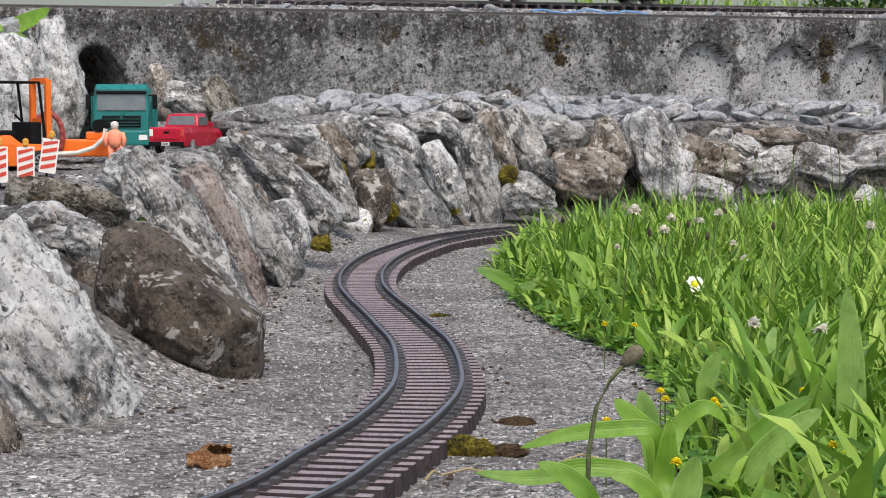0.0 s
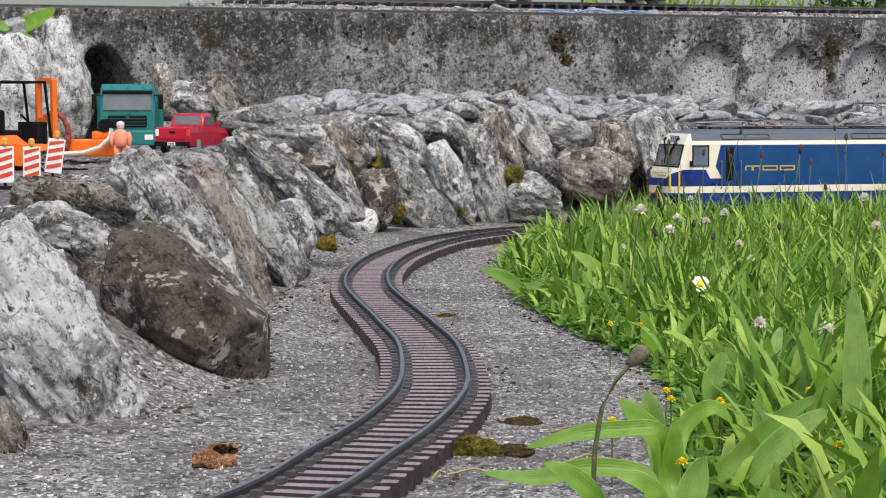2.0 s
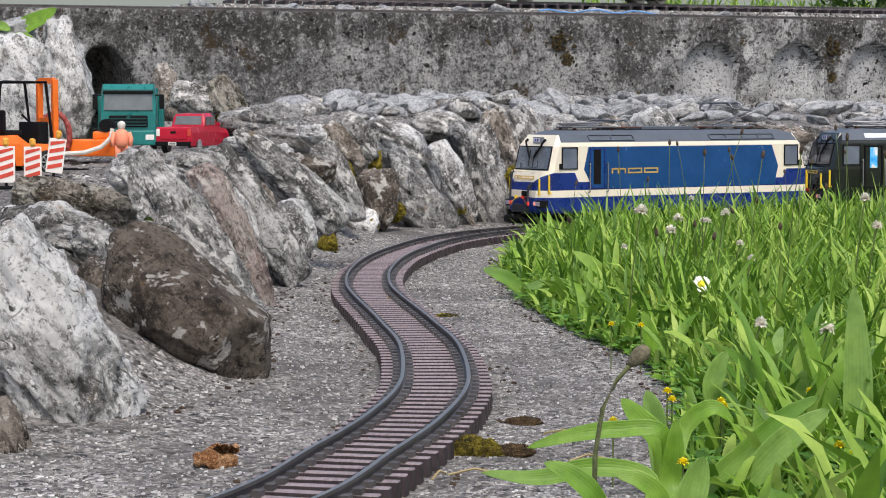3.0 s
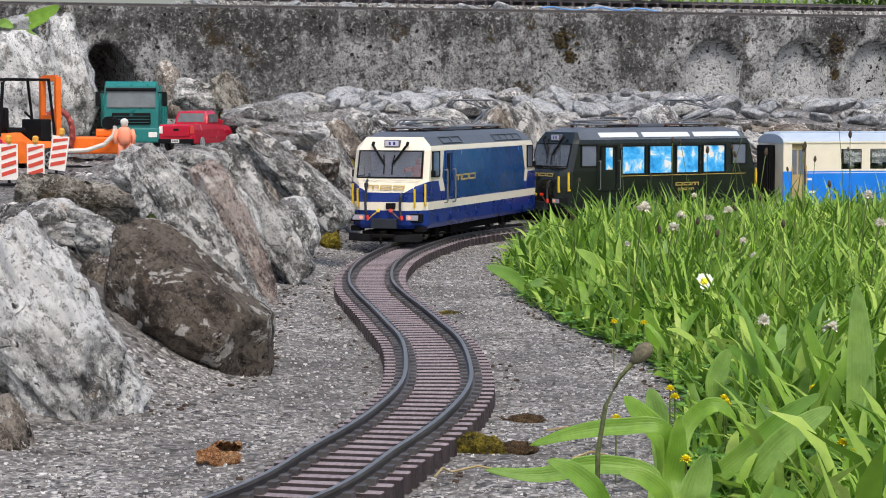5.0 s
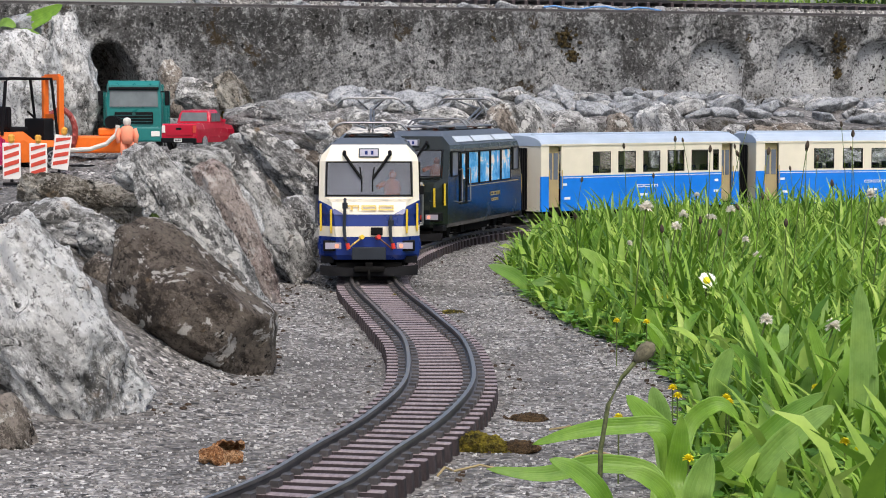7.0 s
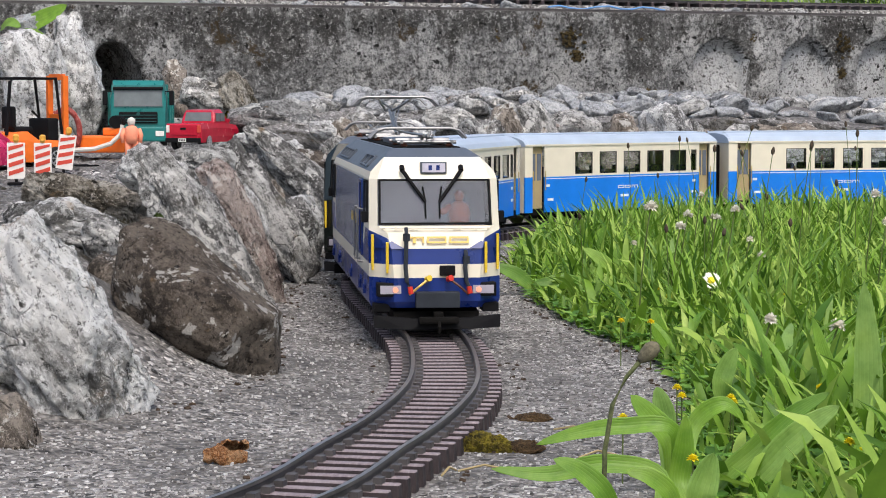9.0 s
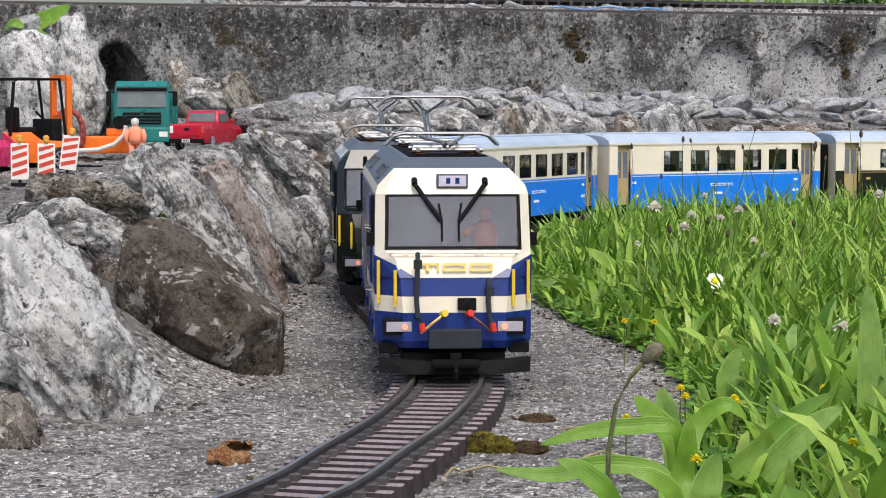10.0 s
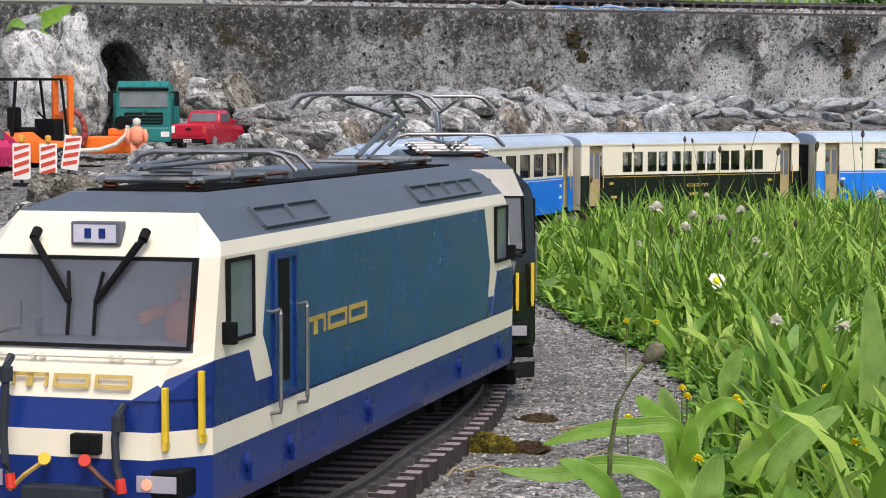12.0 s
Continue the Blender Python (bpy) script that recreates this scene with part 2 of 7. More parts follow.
def foot_distance(x, y):
    """Metres behind the foot of the bank (negative in front of it)."""
    best = np.full(np.shape(x), 1e9)
    side = np.ones(np.shape(x))
    for (ax, ay), (bx, by) in zip(FOOT, FOOT[1:]):
        dx, dy = bx - ax, by - ay
        t = np.clip(((x - ax) * dx + (y - ay) * dy) / (dx * dx + dy * dy), 0, 1)
        ex, ey = x - ax - t * dx, y - ay - t * dy
        d = np.hypot(ex, ey)
        near = d < best
        side = np.where(near, np.sign(dx * ey - dy * ex), side)
        best = np.where(near, d, best)
    return best * side


WALL_A, WALL_B = Vector((-2.2, 3.952)), Vector((3.2, 5.85))
WALL_DIR = (WALL_B - WALL_A).normalized()
WALL_N = Vector((WALL_DIR.y, -WALL_DIR.x))
WALL_TOP = 0.395


def wavy(x, y, f, seed=0.0):
    return (np.sin(x * f + 1.3 * np.sin(y * f * 0.7 + seed) + seed) + np.sin(y * f * 1.27 + 1.1 * np.sin(x * f * 0.83) + 2 * seed)) * 0.5


def land(x, y):
    """Height of the bank and of the flat strip along the track."""
    d = foot_distance(x, y)
    back = smooth01(-0.42, -0.28, x) * smooth01(3.25, 3.6, y)
    left_top = 0.074 + 0.026 * smooth01(2.6, 3.4, y)
    right_fall = 0.02 * smooth01(0.5, 1.4, x)
    far = smooth01(0.15, 0.75, d) * 0.035
    top = left_top * (1 - back) + (0.148 + far - right_fall * 2) * back
    wide = 0.20 * (1 - back) + 0.11 * back
    rise = smooth01(-0.02, 1.0, (d - 0.075 * back) / wide)
    z = GZ + (top - GZ) * rise
    rough = (wavy(x, y, 60) * 0.0022 + wavy(x, y, 143, 1.7) * 0.0012 + wavy(x, y, 310, 0.4) * 0.0006)
    z = z + rough * (0.35 + 1.6 * rise) + wavy(x, y, 11, 2.0) * 0.004 * rise
    # the strip slopes up to the bank a little
    return z + 0.008 * smooth01(-0.09, 0.0, d)


def sheet(name, xs, ys, zfun, material, mask=None):
    X, Y = np.meshgrid(xs, ys)
    Z = zfun(X, Y)
    n = len(xs)
    verts = np.stack([X, Y, Z], -1).reshape(-1, 3).tolist()
    faces = [(j * n + i, j * n + i + 1, (j + 1) * n + i + 1, (j + 1) * n + i) for j in range(len(ys) - 1) for i in range(n - 1)
             if mask is None or mask((xs[i] + xs[i + 1]) / 2, (ys[j] + ys[j + 1]) / 2)]
    return mesh_ob(name, verts, faces, material, smooth=True)


ground = sheet("ground", np.concatenate([np.arange(-1.6, -0.6, 0.03), np.arange(-0.6, 0.7, 0.007), np.arange(0.7, 3.4, 0.03), np.arange(3.4, 10.0, 0.3)]),
               np.concatenate([np.arange(0.30, 0.95, 0.03), np.arange(0.95, 2.2, 0.007), np.arange(2.2, 4.3, 0.011), np.arange(4.3, 5.9, 0.03)]), land, M_ground,
               lambda x, y: (Vector((x, y)) - WALL_A).dot(WALL_N) > -0.06)
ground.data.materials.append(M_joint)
# Steep bank faces take the joint tone with its painted crevice shade.
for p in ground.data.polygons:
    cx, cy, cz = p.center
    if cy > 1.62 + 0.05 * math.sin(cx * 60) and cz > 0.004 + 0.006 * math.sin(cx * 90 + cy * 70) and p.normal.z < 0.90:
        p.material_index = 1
tagged(ground, "grey washed concrete strip and mortared bank with pebbles", "ground", kind="structure")
M_lawn_soil = plain("dark_lawn_soil", (0.045, 0.05, 0.02), 0.95, wear=0.5, scale=30)
lawn_base = mesh_ob("ground_lawn", [(-60, -60, -0.032), (60, -60, -0.032), (60, 90, -0.032), (-60, 90, -0.032)], [(0, 1, 2, 3)], M_lawn_soil)
tagged(lawn_base, "dark soil and short turf of the garden lawn", "lawn", kind="structure")

# ---- the concrete retaining wall with its shallow arches ----
def wall_material(name="weathered_wall_concrete", bloom=0.0):
    """Old cast concrete: pale lime bloom, black weather runs from the top, pits, brown moss."""
    m, nt, b, co = base(name, 0.9, 0, 0.2)
    big = tex(nt, "Noise", co, 3.2, 11, 0.68, 0.8)
    mp = nt.nodes.new("ShaderNodeMapping")
    mp.inputs["Scale"].default_value = (1, 1, 0.42)
    nt.links.new(co, mp.inputs["Vector"])
    runs = tex(nt, "Noise", mp.outputs[0], 8, 11, 0.72, 0.5)
    fine = tex(nt, "Noise", co, 190, 6, 0.78)
    mid = tex(nt, "Noise", co, 42, 10, 0.76, 0.4)
    c = ramp(nt, big, ((0.38, (0.20, 0.20, 0.198)), (0.46, (0.34, 0.34, 0.338)), (0.53, (0.47, 0.47, 0.465)), (0.61, (0.72, 0.72, 0.71))))
    c = mixed(nt, ramp(nt, mid, ((0.41, 0.9), (0.48, 0.0))), c, (0.09, 0.089, 0.087))
    c = mixed(nt, ramp(nt, mid, ((0.54, 0.0), (0.61, 0.7))), c, (0.60, 0.60, 0.59))
    if bloom:
        c = mixed(nt, ramp(nt, runs, ((0.30, 0.35), (0.44, bloom))), c, (0.78, 0.785, 0.79))
    sep = nt.nodes.new("ShaderNodeSeparateXYZ")
    nt.links.new(co, sep.inputs[0])
    high = nt.nodes.new("ShaderNodeMapRange")
    high.inputs[1].default_value, high.inputs[2].default_value = 0.20, 0.37
    high.inputs[3].default_value, high.inputs[4].default_value = 0.03 if not bloom else -0.06, 0.19 if not bloom else 0.10
    nt.links.new(sep.outputs[2], high.inputs[0])
    wet = nt.nodes.new("ShaderNodeMath")
    wet.operation = "ADD"
    nt.links.new(runs, wet.inputs[0])
    nt.links.new(high.outputs[0], wet.inputs[1])
    c = mixed(nt, ramp(nt, wet.outputs[0], ((0.62, 0.0), (0.68, 0.75), (0.80, 0.92))), c, (0.055, 0.052, 0.048))
    grit = tex(nt, "Noise", co, 95, 7, 0.78, 0.3)
    c = mixed(nt, ramp(nt, grit, ((0.40, 0.85), (0.47, 0.0))), c, (0.05, 0.049, 0.047))
    c = mixed(nt, ramp(nt, grit, ((0.55, 0.0), (0.61, 0.6))), c, (0.72, 0.72, 0.70))
    c = mixed(nt, ramp(nt, fine, ((0.38, 0.8), (0.46, 0.0))), c, (0.06, 0.058, 0.055))
    c = mixed(nt, ramp(nt, fine, ((0.57, 0.0), (0.66, 0.5))), c, (0.72, 0.72, 0.70))
    holes = tex(nt, "Noise", co, 62, 2, 0.5)
    c = mixed(nt, ramp(nt, holes, ((0.30, 0.95), (0.34, 0.0))), c, (0.012, 0.012, 0.011))
    mo = tex(nt, "Noise", co, 6, 10, 0.78, 0.3)
    c = mixed(nt, ramp(nt, mo, ((0.60, 0.0), (0.63, 0.9))), c, (0.075, 0.05, 0.022))
    nt.links.new(c, b.inputs["Base Color"])
    bump(nt, b, mixed(nt, 0.4, mixed(nt, 0.3, mid, fine), grit), 1.0, 0.035)
    return m


M_wall = wall_material()
M_arch = wall_material("lime_bloomed_concrete", 0.95)
M_hollow = plain("dark_damp_stone", (0.03, 0.03, 0.028), 0.9, wear=0.4, scale=20)


def wall_point(u, z, out=0.0):
    p = WALL_A + WALL_DIR * u + WALL_N * out
    return (p.x, p.y, z)


def build_wall():
    length = (WALL_B - WALL_A).length
    du, dz = 0.0065, 0.0065
    us, zs = np.arange(0.6, length - 0.2, du), np.arange(0.02, WALL_TOP + dz, dz)
    U, Z = np.meshgrid(us, zs)
    out = wavy(U, Z, 21, 0.3) * 0.006 + wavy(U, Z, 67, 1.1) * 0.003 + wavy(U, Z, 190, 2.1) * 0.0014
    lip = smooth01(WALL_TOP - 0.035, WALL_TOP - 0.028, Z) * 0.004
    out = out + lip
    for c in ARCHES:
        r, spring = 0.069, 0.269
        inside = np.where(Z > spring, np.hypot(U - c, Z - spring), np.abs(U - c))
        out = out - 0.034 * (1 - smooth01(r - 0.003, r + 0.003, inside))
    # tunnel mouth
    t_in = np.hypot((U - TUNNEL) / 0.072, (Z - 0.14) / 0.178)
    out = out - 0.30 * (1 - smooth01(0.92, 1.0, t_in + wavy(U, Z, 55, 0.7) * 0.04))
    n = len(us)
    X = WALL_A.x + WALL_DIR.x * U + WALL_N.x * out
    Y = WALL_A.y + WALL_DIR.y * U + WALL_N.y * out
    verts = np.stack([X, Y, Z], -1).reshape(-1, 3).tolist()
    faces = [(j * n + i, j * n + i + 1, (j + 1) * n + i + 1, (j + 1) * n + i) for j in range(len(zs) - 1) for i in range(n - 1)]
    # back and top, so that the wall is a body
    k = len(verts)
    top = (len(zs) - 1) * n
    verts += [(WALL_A + WALL_DIR * float(u) - WALL_N * 0.34).to_3d().to_tuple()[:2] + (WALL_TOP + 0.002,) for u in us]
    faces += [(top + i, top + i + 1, k + i + 1, k + i) for i in range(n - 1)]
    w = mesh_ob("wall_retaining", verts, faces, M_wall, smooth=True)
    w.data.materials.append(M_arch)
    for p in w.data.polygons[:(len(zs) - 1) * (n - 1)]:
        j, i = divmod(p.index, n - 1)
        u, z = float(us[i]), float(zs[j])
        for c in ARCHES:
            if (math.hypot(u - c, z - 0.269) if z > 0.269 else abs(u - c)) < 0.066:
                p.material_index = 1
    return tagged(w, "weathered grey concrete retaining wall with shallow blind arches", "wall", kind="structure")


ARCHES = [3.007, 3.232, 3.438, 3.65]
TUNNEL = 1.583
wall = build_wall()
upper = mesh_ob("ground_upper", [(*(WALL_A + WALL_DIR * u - WALL_N * o).to_tuple(), z) for u in (-4, 12) for o, z in ((0.33, WALL_TOP - 0.01), (1.2, 0.40), (30, 0.5))],
                [(0, 1, 4, 3), (1, 2, 5, 4)], M_gravel)
tagged(upper, "gravelled upper terrace behind the retaining wall", "ground", kind="structure")

# ---- track ----
M_rail = plain("dark_brown_brass_rail", (0.115, 0.105, 0.105), 0.5, 0.5, 0.4, 0.4, 60)
M_railtop = plain("worn_rail_head", (0.26, 0.235, 0.215), 0.36, 0.8, 0.5, 0.3, 90)
# Track dirt, made darker to include the shade deep in the sleeper gaps.
M_trackgap = plain("dirt_with_gap_shade", (0.055, 0.046, 0.042), 0.95, 0, 0.2, 0.6, 220)
def sleeper_material(name, dark, mid, pale, sleeper_tint):
    m, nt, b, co0 = base(name, 0.65, 0, 0.3)
    co, rnd = varied(nt, co0, 9.0)
    mp = nt.nodes.new("ShaderNodeMapping")
    mp.inputs["Scale"].default_value = (6, 1, 1)
    nt.links.new(co, mp.inputs["Vector"])
    g = tex(nt, "Noise", mp.outputs[0], 90, 5, 0.7)
    c = ramp(nt, g, ((0.25, dark), (0.55, mid), (0.8, pale)))
    c = mixed(nt, ramp(nt, rnd, ((0.0, 0.0), (1.0, 0.45))), c, sleeper_tint)
    nt.links.new(c, b.inputs["Base Color"])
    bump(nt, b, g, 0.3, 0.001)
    return m


# Shaded sides and lit tops of the same brown plastic, painted as two tones.
M_sleeper = sleeper_material("brown_sleeper_painted_shaded", (0.020, 0.015, 0.016), (0.042, 0.032, 0.034), (0.075, 0.060, 0.062), (0.055, 0.043, 0.046))
M_sleepertop = sleeper_material("sleeper_top_painted_lit", (0.13, 0.102, 0.110), (0.235, 0.192, 0.203), (0.36, 0.31, 0.32), (0.28, 0.24, 0.25))


def lit_tops(me):
    """Upper faces get the paler copy: light from above put into the colour."""
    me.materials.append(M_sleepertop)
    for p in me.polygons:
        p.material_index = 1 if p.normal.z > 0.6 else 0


PITCH = 0.0196


def rail_profile():
    """Half head, web and foot: (across, up from the rail head)."""
    return [(-0.0014, 0.0), (0.0014, 0.0), (0.0016, -0.0018), (0.0006, -0.0025), (0.0006, -0.0054), (0.0030, -0.0062), (0.0030, -0.0068),
            (-0.0030, -0.0068), (-0.0030, -0.0062), (-0.0006, -0.0054), (-0.0006, -0.0025), (-0.0016, -0.0018)]


def sweep_rail(name, side, s0, s1, parent, zz=0.0, step=0.012, at=on_line, hd=heading):
    prof = rail_profile()
    verts, faces = [], []
    ss = np.arange(s0, s1, step)
    for s in ss:
        p, d = at(s), hd(s)
        nrm = Vector((d.y, -d.x, 0))
        c = p + nrm * side * 0.0238
        verts += [(c + nrm * a + Vector((0, 0, u + zz))).to_tuple() for a, u in prof]
    n = len(prof)
    for i in range(len(ss) - 1):
        faces += [(i * n + k, i * n + (k + 1) % n, (i + 1) * n + (k + 1) % n, (i + 1) * n + k) for k in range(n)]
    ob = mesh_ob(name, verts, faces, M_rail, parent)
    ob.data.materials.append(M_railtop)
    for i, p in enumerate(ob.data.polygons):
        p.material_index = 1 if i % n == 0 else 0
    return ob


def sleeper_mesh():
    bm = bmesh.new()
    vs = box(bm, -0.041, 0.041, -0.0043, 0.0043, -0.0190, -0.0068)
    for v in vs:
        if v.co.z > -0.012:
            v.co.y *= 0.82
            v.co.x *= 0.985
    bmesh.ops.bevel(bm, geom=bm.edges[:], offset=0.0006, segments=1, affect="EDGES")
    me = bpy.data.meshes.new("sleeper")
    bm.to_mesh(me)
    bm.free()
    me.materials.append(M_sleeper)
    lit_tops(me)
    return me


def chairs_mesh(bm, m):
    """Spike plates either side of each rail on one sleeper."""
    for rx in (-0.0238, 0.0238):
        for k in (-1, 1):
            c = rx + k * 0.0052
            box(bm, c - 0.0026, c + 0.0026, -0.0033, 0.0033, -0.0072, -0.0036, 0, 0, m)


ground.data.materials.append(M_lawn_soil)
ground.data.materials.append(M_trackgap)
# The strip below the sleepers gets dirt with gap shade painted in.
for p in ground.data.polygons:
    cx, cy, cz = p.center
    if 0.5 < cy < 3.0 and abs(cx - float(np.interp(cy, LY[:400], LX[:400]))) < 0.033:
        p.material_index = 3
track = thing("railway_track", "brown narrow-gauge garden railway track with dark metal rails on plastic sleepers", "track")
sweep_rail("rail", -1, 0.25, float(ARC[-1]) - 0.4, track)
sweep_rail("rail", 1, 0.25, float(ARC[-1]) - 0.4, track)
sl_me = sleeper_mesh()
bm_ch, rest = bmesh.new(), bmesh.new()
rng = random.Random(4)
count = 0
for k in range(int((ARC[-1] - 0.7) / PITCH)):
    s = 0.30 + k * PITCH
    p, d = on_line(s), heading(s)
    m = Matrix.Translation(p) @ Matrix.Rotation(math.atan2(d.y, d.x) - math.pi / 2 + rng.uniform(-0.012, 0.012), 4, "Z")
    if 0.75 < s < 3.9 and count < 300:
        ob = new("sleeper", sl_me)
        ob.parent = track
        ob.matrix_world = m
        count += 1
        chairs_mesh(bm_ch, m)
    else:
        box(rest, -0.041, 0.041, -0.0050, 0.0050, -0.0185, -0.0068, 0, 0, m)
far_sleepers = tagged(part("sleepers_further_on", rest, M_sleeper, track), kind="stuff")
lit_tops(far_sleepers.data)
tagged(part("rail_fastening", bm_ch, M_rail, track), kind="stuff")


# ---- stones ----
def rock_mesh(name, sx, sy, sz, seed, sharp=0.93, level=4, grain=1.0):
    """A broken stone: a ball cut by random planes, then roughened at three scales."""
    r = random.Random(seed)
    bm = bmesh.new()
    bmesh.ops.create_icosphere(bm, subdivisions=level, radius=1.0)
    planes = []
    for k in range(15):
        d = Vector((r.gauss(0, 1), r.gauss(0, 1), r.gauss(0, 1))).normalized()
        planes.append((d, r.uniform(0.52, 0.84)))
    off = Vector((r.uniform(-50, 50), r.uniform(-50, 50), r.uniform(-50, 50)))
    mean = (sx * sy * sz) ** (1 / 3)
    lay = Vector((r.uniform(-1, 1), r.uniform(-1, 1), r.uniform(-1, 1))).normalized()
    for v in bm.verts:
        d = v.co.normalized()
        k = 1.0
        for n, h in planes:
            c = d.dot(n)
            if c > 0.05:
                k = min(k, h / c)
        k = k * sharp + (1 - sharp) * 0.85
        q = Vector((d.x * sx, d.y * sy, d.z * sz)) * k
        w = q / mean
        k2 = noise.fractal(w * 1.2 + off, 0.8, 2.0, 3) * 0.06
        k2 += (0.5 - abs(noise.noise(w * 1.9 + off))) * 0.10 * grain * sharp
        k2 += abs(noise.noise(w * 0.8 + lay * (w.dot(lay) * 6.0) + off)) * -0.09 * grain * sharp
        k2 += noise.fractal(w * 5.5 + off, 0.6, 2.2, 4) * 0.045 * grain
        v.co = q + Vector((d.x * sx, d.y * sy, d.z * sz)).normalized() * k2 * mean
    me = bpy.data.meshes.new(name)
    bm.to_mesh(me)
    bm.free()
    for p in me.polygons:
        p.use_smooth = True
    return me


bank_rocks = thing("rock_bank", "mortared bank of pale, grey and brown lichen-spotted rocks", "rocks")


def slab_mesh(name, hl, ht, hw, seed, level, rough=1.0):
    """A split block: long in x, boxy, broken along flat planes, grooved along its bedding."""
    r = random.Random(seed)
    bm = bmesh.new()
    bmesh.ops.create_icosphere(bm, subdivisions=level, radius=1.0)
    planes = []
    for k in range(20):
        d = Vector((r.gauss(0, 0.6), r.gauss(0, 1), r.gauss(0, 1))).normalized()
        planes.append((d, r.uniform(0.80, 1.05)))
    off = Vector((r.uniform(-50, 50), r.uniform(-50, 50), r.uniform(-50, 50)))
    mean = (hl * ht * hw) ** (1 / 3)
    taper, bow = r.uniform(-0.22, 0.22), r.uniform(-0.10, 0.10)
    bed = Vector((r.uniform(-0.25, 0.25), r.uniform(0.3, 1.0), r.uniform(-1, 1))).normalized()
    for v in bm.verts:
        d = v.co.normalized()
        k = (abs(d.x) ** 4.5 + abs(d.y) ** 4.0 + abs(d.z) ** 4.0) ** (-1 / 4.2)
        for n, h in planes:
            c = d.dot(n)
            if c > 0.05:
                k = min(k, h / c)
        u = d * k
        w = 1.0 + taper * u.x
        q = Vector((u.x * hl, u.y * ht * w, (u.z * w + bow * (1 - u.x * u.x) * 2) * hw))
        g = q / mean
        out = Vector((d.x / hl, d.y / ht, d.z / hw)).normalized()
        e = noise.fractal(g * 1.1 + off, 0.9, 2.0, 3) * 0.07
        # ledges along the bedding, deep cracks, then chips and grit
        lay = g.dot(bed) * 3.2 + noise.noise(g * 1.3 + off) * 0.9
        e -= (0.5 - abs((lay % 1.0) - 0.5)) * 0.06 * rough
        e -= max(0.0, 0.16 - abs(noise.noise(Vector((g.x * 0.55, g.y * 1.5, g.z * 1.5)) + off * 1.7))) * 0.42 * rough
        e += noise.fractal(Vector((g.x * 2.2, g.y * 4.5, g.z * 4.5)) + off, 0.7, 2.1, 4) * 0.07 * rough
        e += noise.fractal(g * 15.0 + off, 0.6, 2.2, 3) * 0.026 * rough
        v.co = q + out * e * mean
    me = bpy.data.meshes.new(name)
    bm.to_mesh(me)
    bm.free()
    for p in me.polygons:
        p.use_smooth = True
    return me


def rock(x, y, z, hl, ht, hw, roll, seed, material):
    """One mortared stone: half length, depth and width, its long side leaning down by roll degrees."""
    me = slab_mesh("rock", hl * 1.08, ht * 1.15, hw * 1.12, seed, 6 if y < 2.3 and hl > 0.05 else 5)
    me.materials.append(material)
    ob = new("rock", me)
    ob.parent = bank_rocks
    rr = random.Random(seed)
    ob.matrix_world = pose(x, y, z, rr.uniform(-8, 8), roll, rr.uniform(-12, 12))
    return ob


rock(-0.250, 1.370, 0.041, 0.0734, 0.0431, 0.0411, 58, 400, M_white)
rock(-0.258, 1.250, -0.003, 0.0201, 0.0141, 0.0134, 75, 401, M_brown)
rock(-0.318, 1.740, 0.092, 0.0307, 0.0235, 0.0186, 12, 402, M_white)
rock(-0.360, 1.800, 0.090, 0.0193, 0.0206, 0.0164, 0, 403, M_grey)
rock(-0.273, 1.700, 0.078, 0.0237, 0.0191, 0.0182, 35, 404, M_grey)
rock(-0.349, 2.050, 0.093, 0.0615, 0.0231, 0.0220, 14, 405, M_mossy)
rock(-0.277, 1.990, 0.123, 0.0309, 0.0258, 0.0224, 35, 406, M_pale)
rock(-0.233, 1.960, 0.068, 0.0903, 0.0287, 0.0273, 57, 407, M_grey)
rock(-0.209, 2.000, 0.052, 0.0857, 0.0189, 0.0150, 60, 408, M_pale)
rock(-0.205, 2.120, 0.054, 0.0795, 0.0229, 0.0182, 63, 409, M_red)
rock(-0.207, 2.220, 0.078, 0.0273, 0.0160, 0.0101, 68, 410, M_white)
rock(-0.207, 2.360, 0.068, 0.0834, 0.0252, 0.0240, 60, 411, M_grey)
rock(-0.195, 2.400, 0.030, 0.0578, 0.0194, 0.0154, 66, 412, M_brown)
rock(-0.263, 2.280, 0.130, 0.0305, 0.0212, 0.0134, 10, 413, M_grey)
rock(-0.172, 2.540, 0.038, 0.0381, 0.0257, 0.0204, 82, 414, M_pale)
rock(-0.189, 2.660, 0.100, 0.0840, 0.0254, 0.0242, 43, 415, M_grey)
rock(-0.246, 2.750, 0.136, 0.0295, 0.0232, 0.0147, 8, 416, M_pale)
rock(-0.196, 3.050, 0.104, 0.0441, 0.0268, 0.0196, 10, 417, M_dark)
rock(-0.149, 3.200, 0.071, 0.0668, 0.0259, 0.0206, 62, 418, M_grey)
rock(-0.181, 3.100, 0.041, 0.0456, 0.0209, 0.0166, 55, 419, M_dark)
rock(-0.101, 3.400, 0.039, 0.0473, 0.0344, 0.0328, 84, 420, M_brown)
rock(-0.041, 3.540, 0.044, 0.0796, 0.0378, 0.0360, 57, 421, M_slate)
rock(0.020, 3.620, 0.053, 0.0737, 0.0330, 0.0262, 66, 422, M_pale)
rock(0.086, 3.700, 0.067, 0.0852, 0.0374, 0.0357, 77, 423, M_grey)
rock(0.116, 3.780, 0.118, 0.0668, 0.0319, 0.0253, 66, 424, M_brown)
rock(0.160, 3.860, 0.131, 0.0579, 0.0412, 0.0393, 60, 425, M_grey)
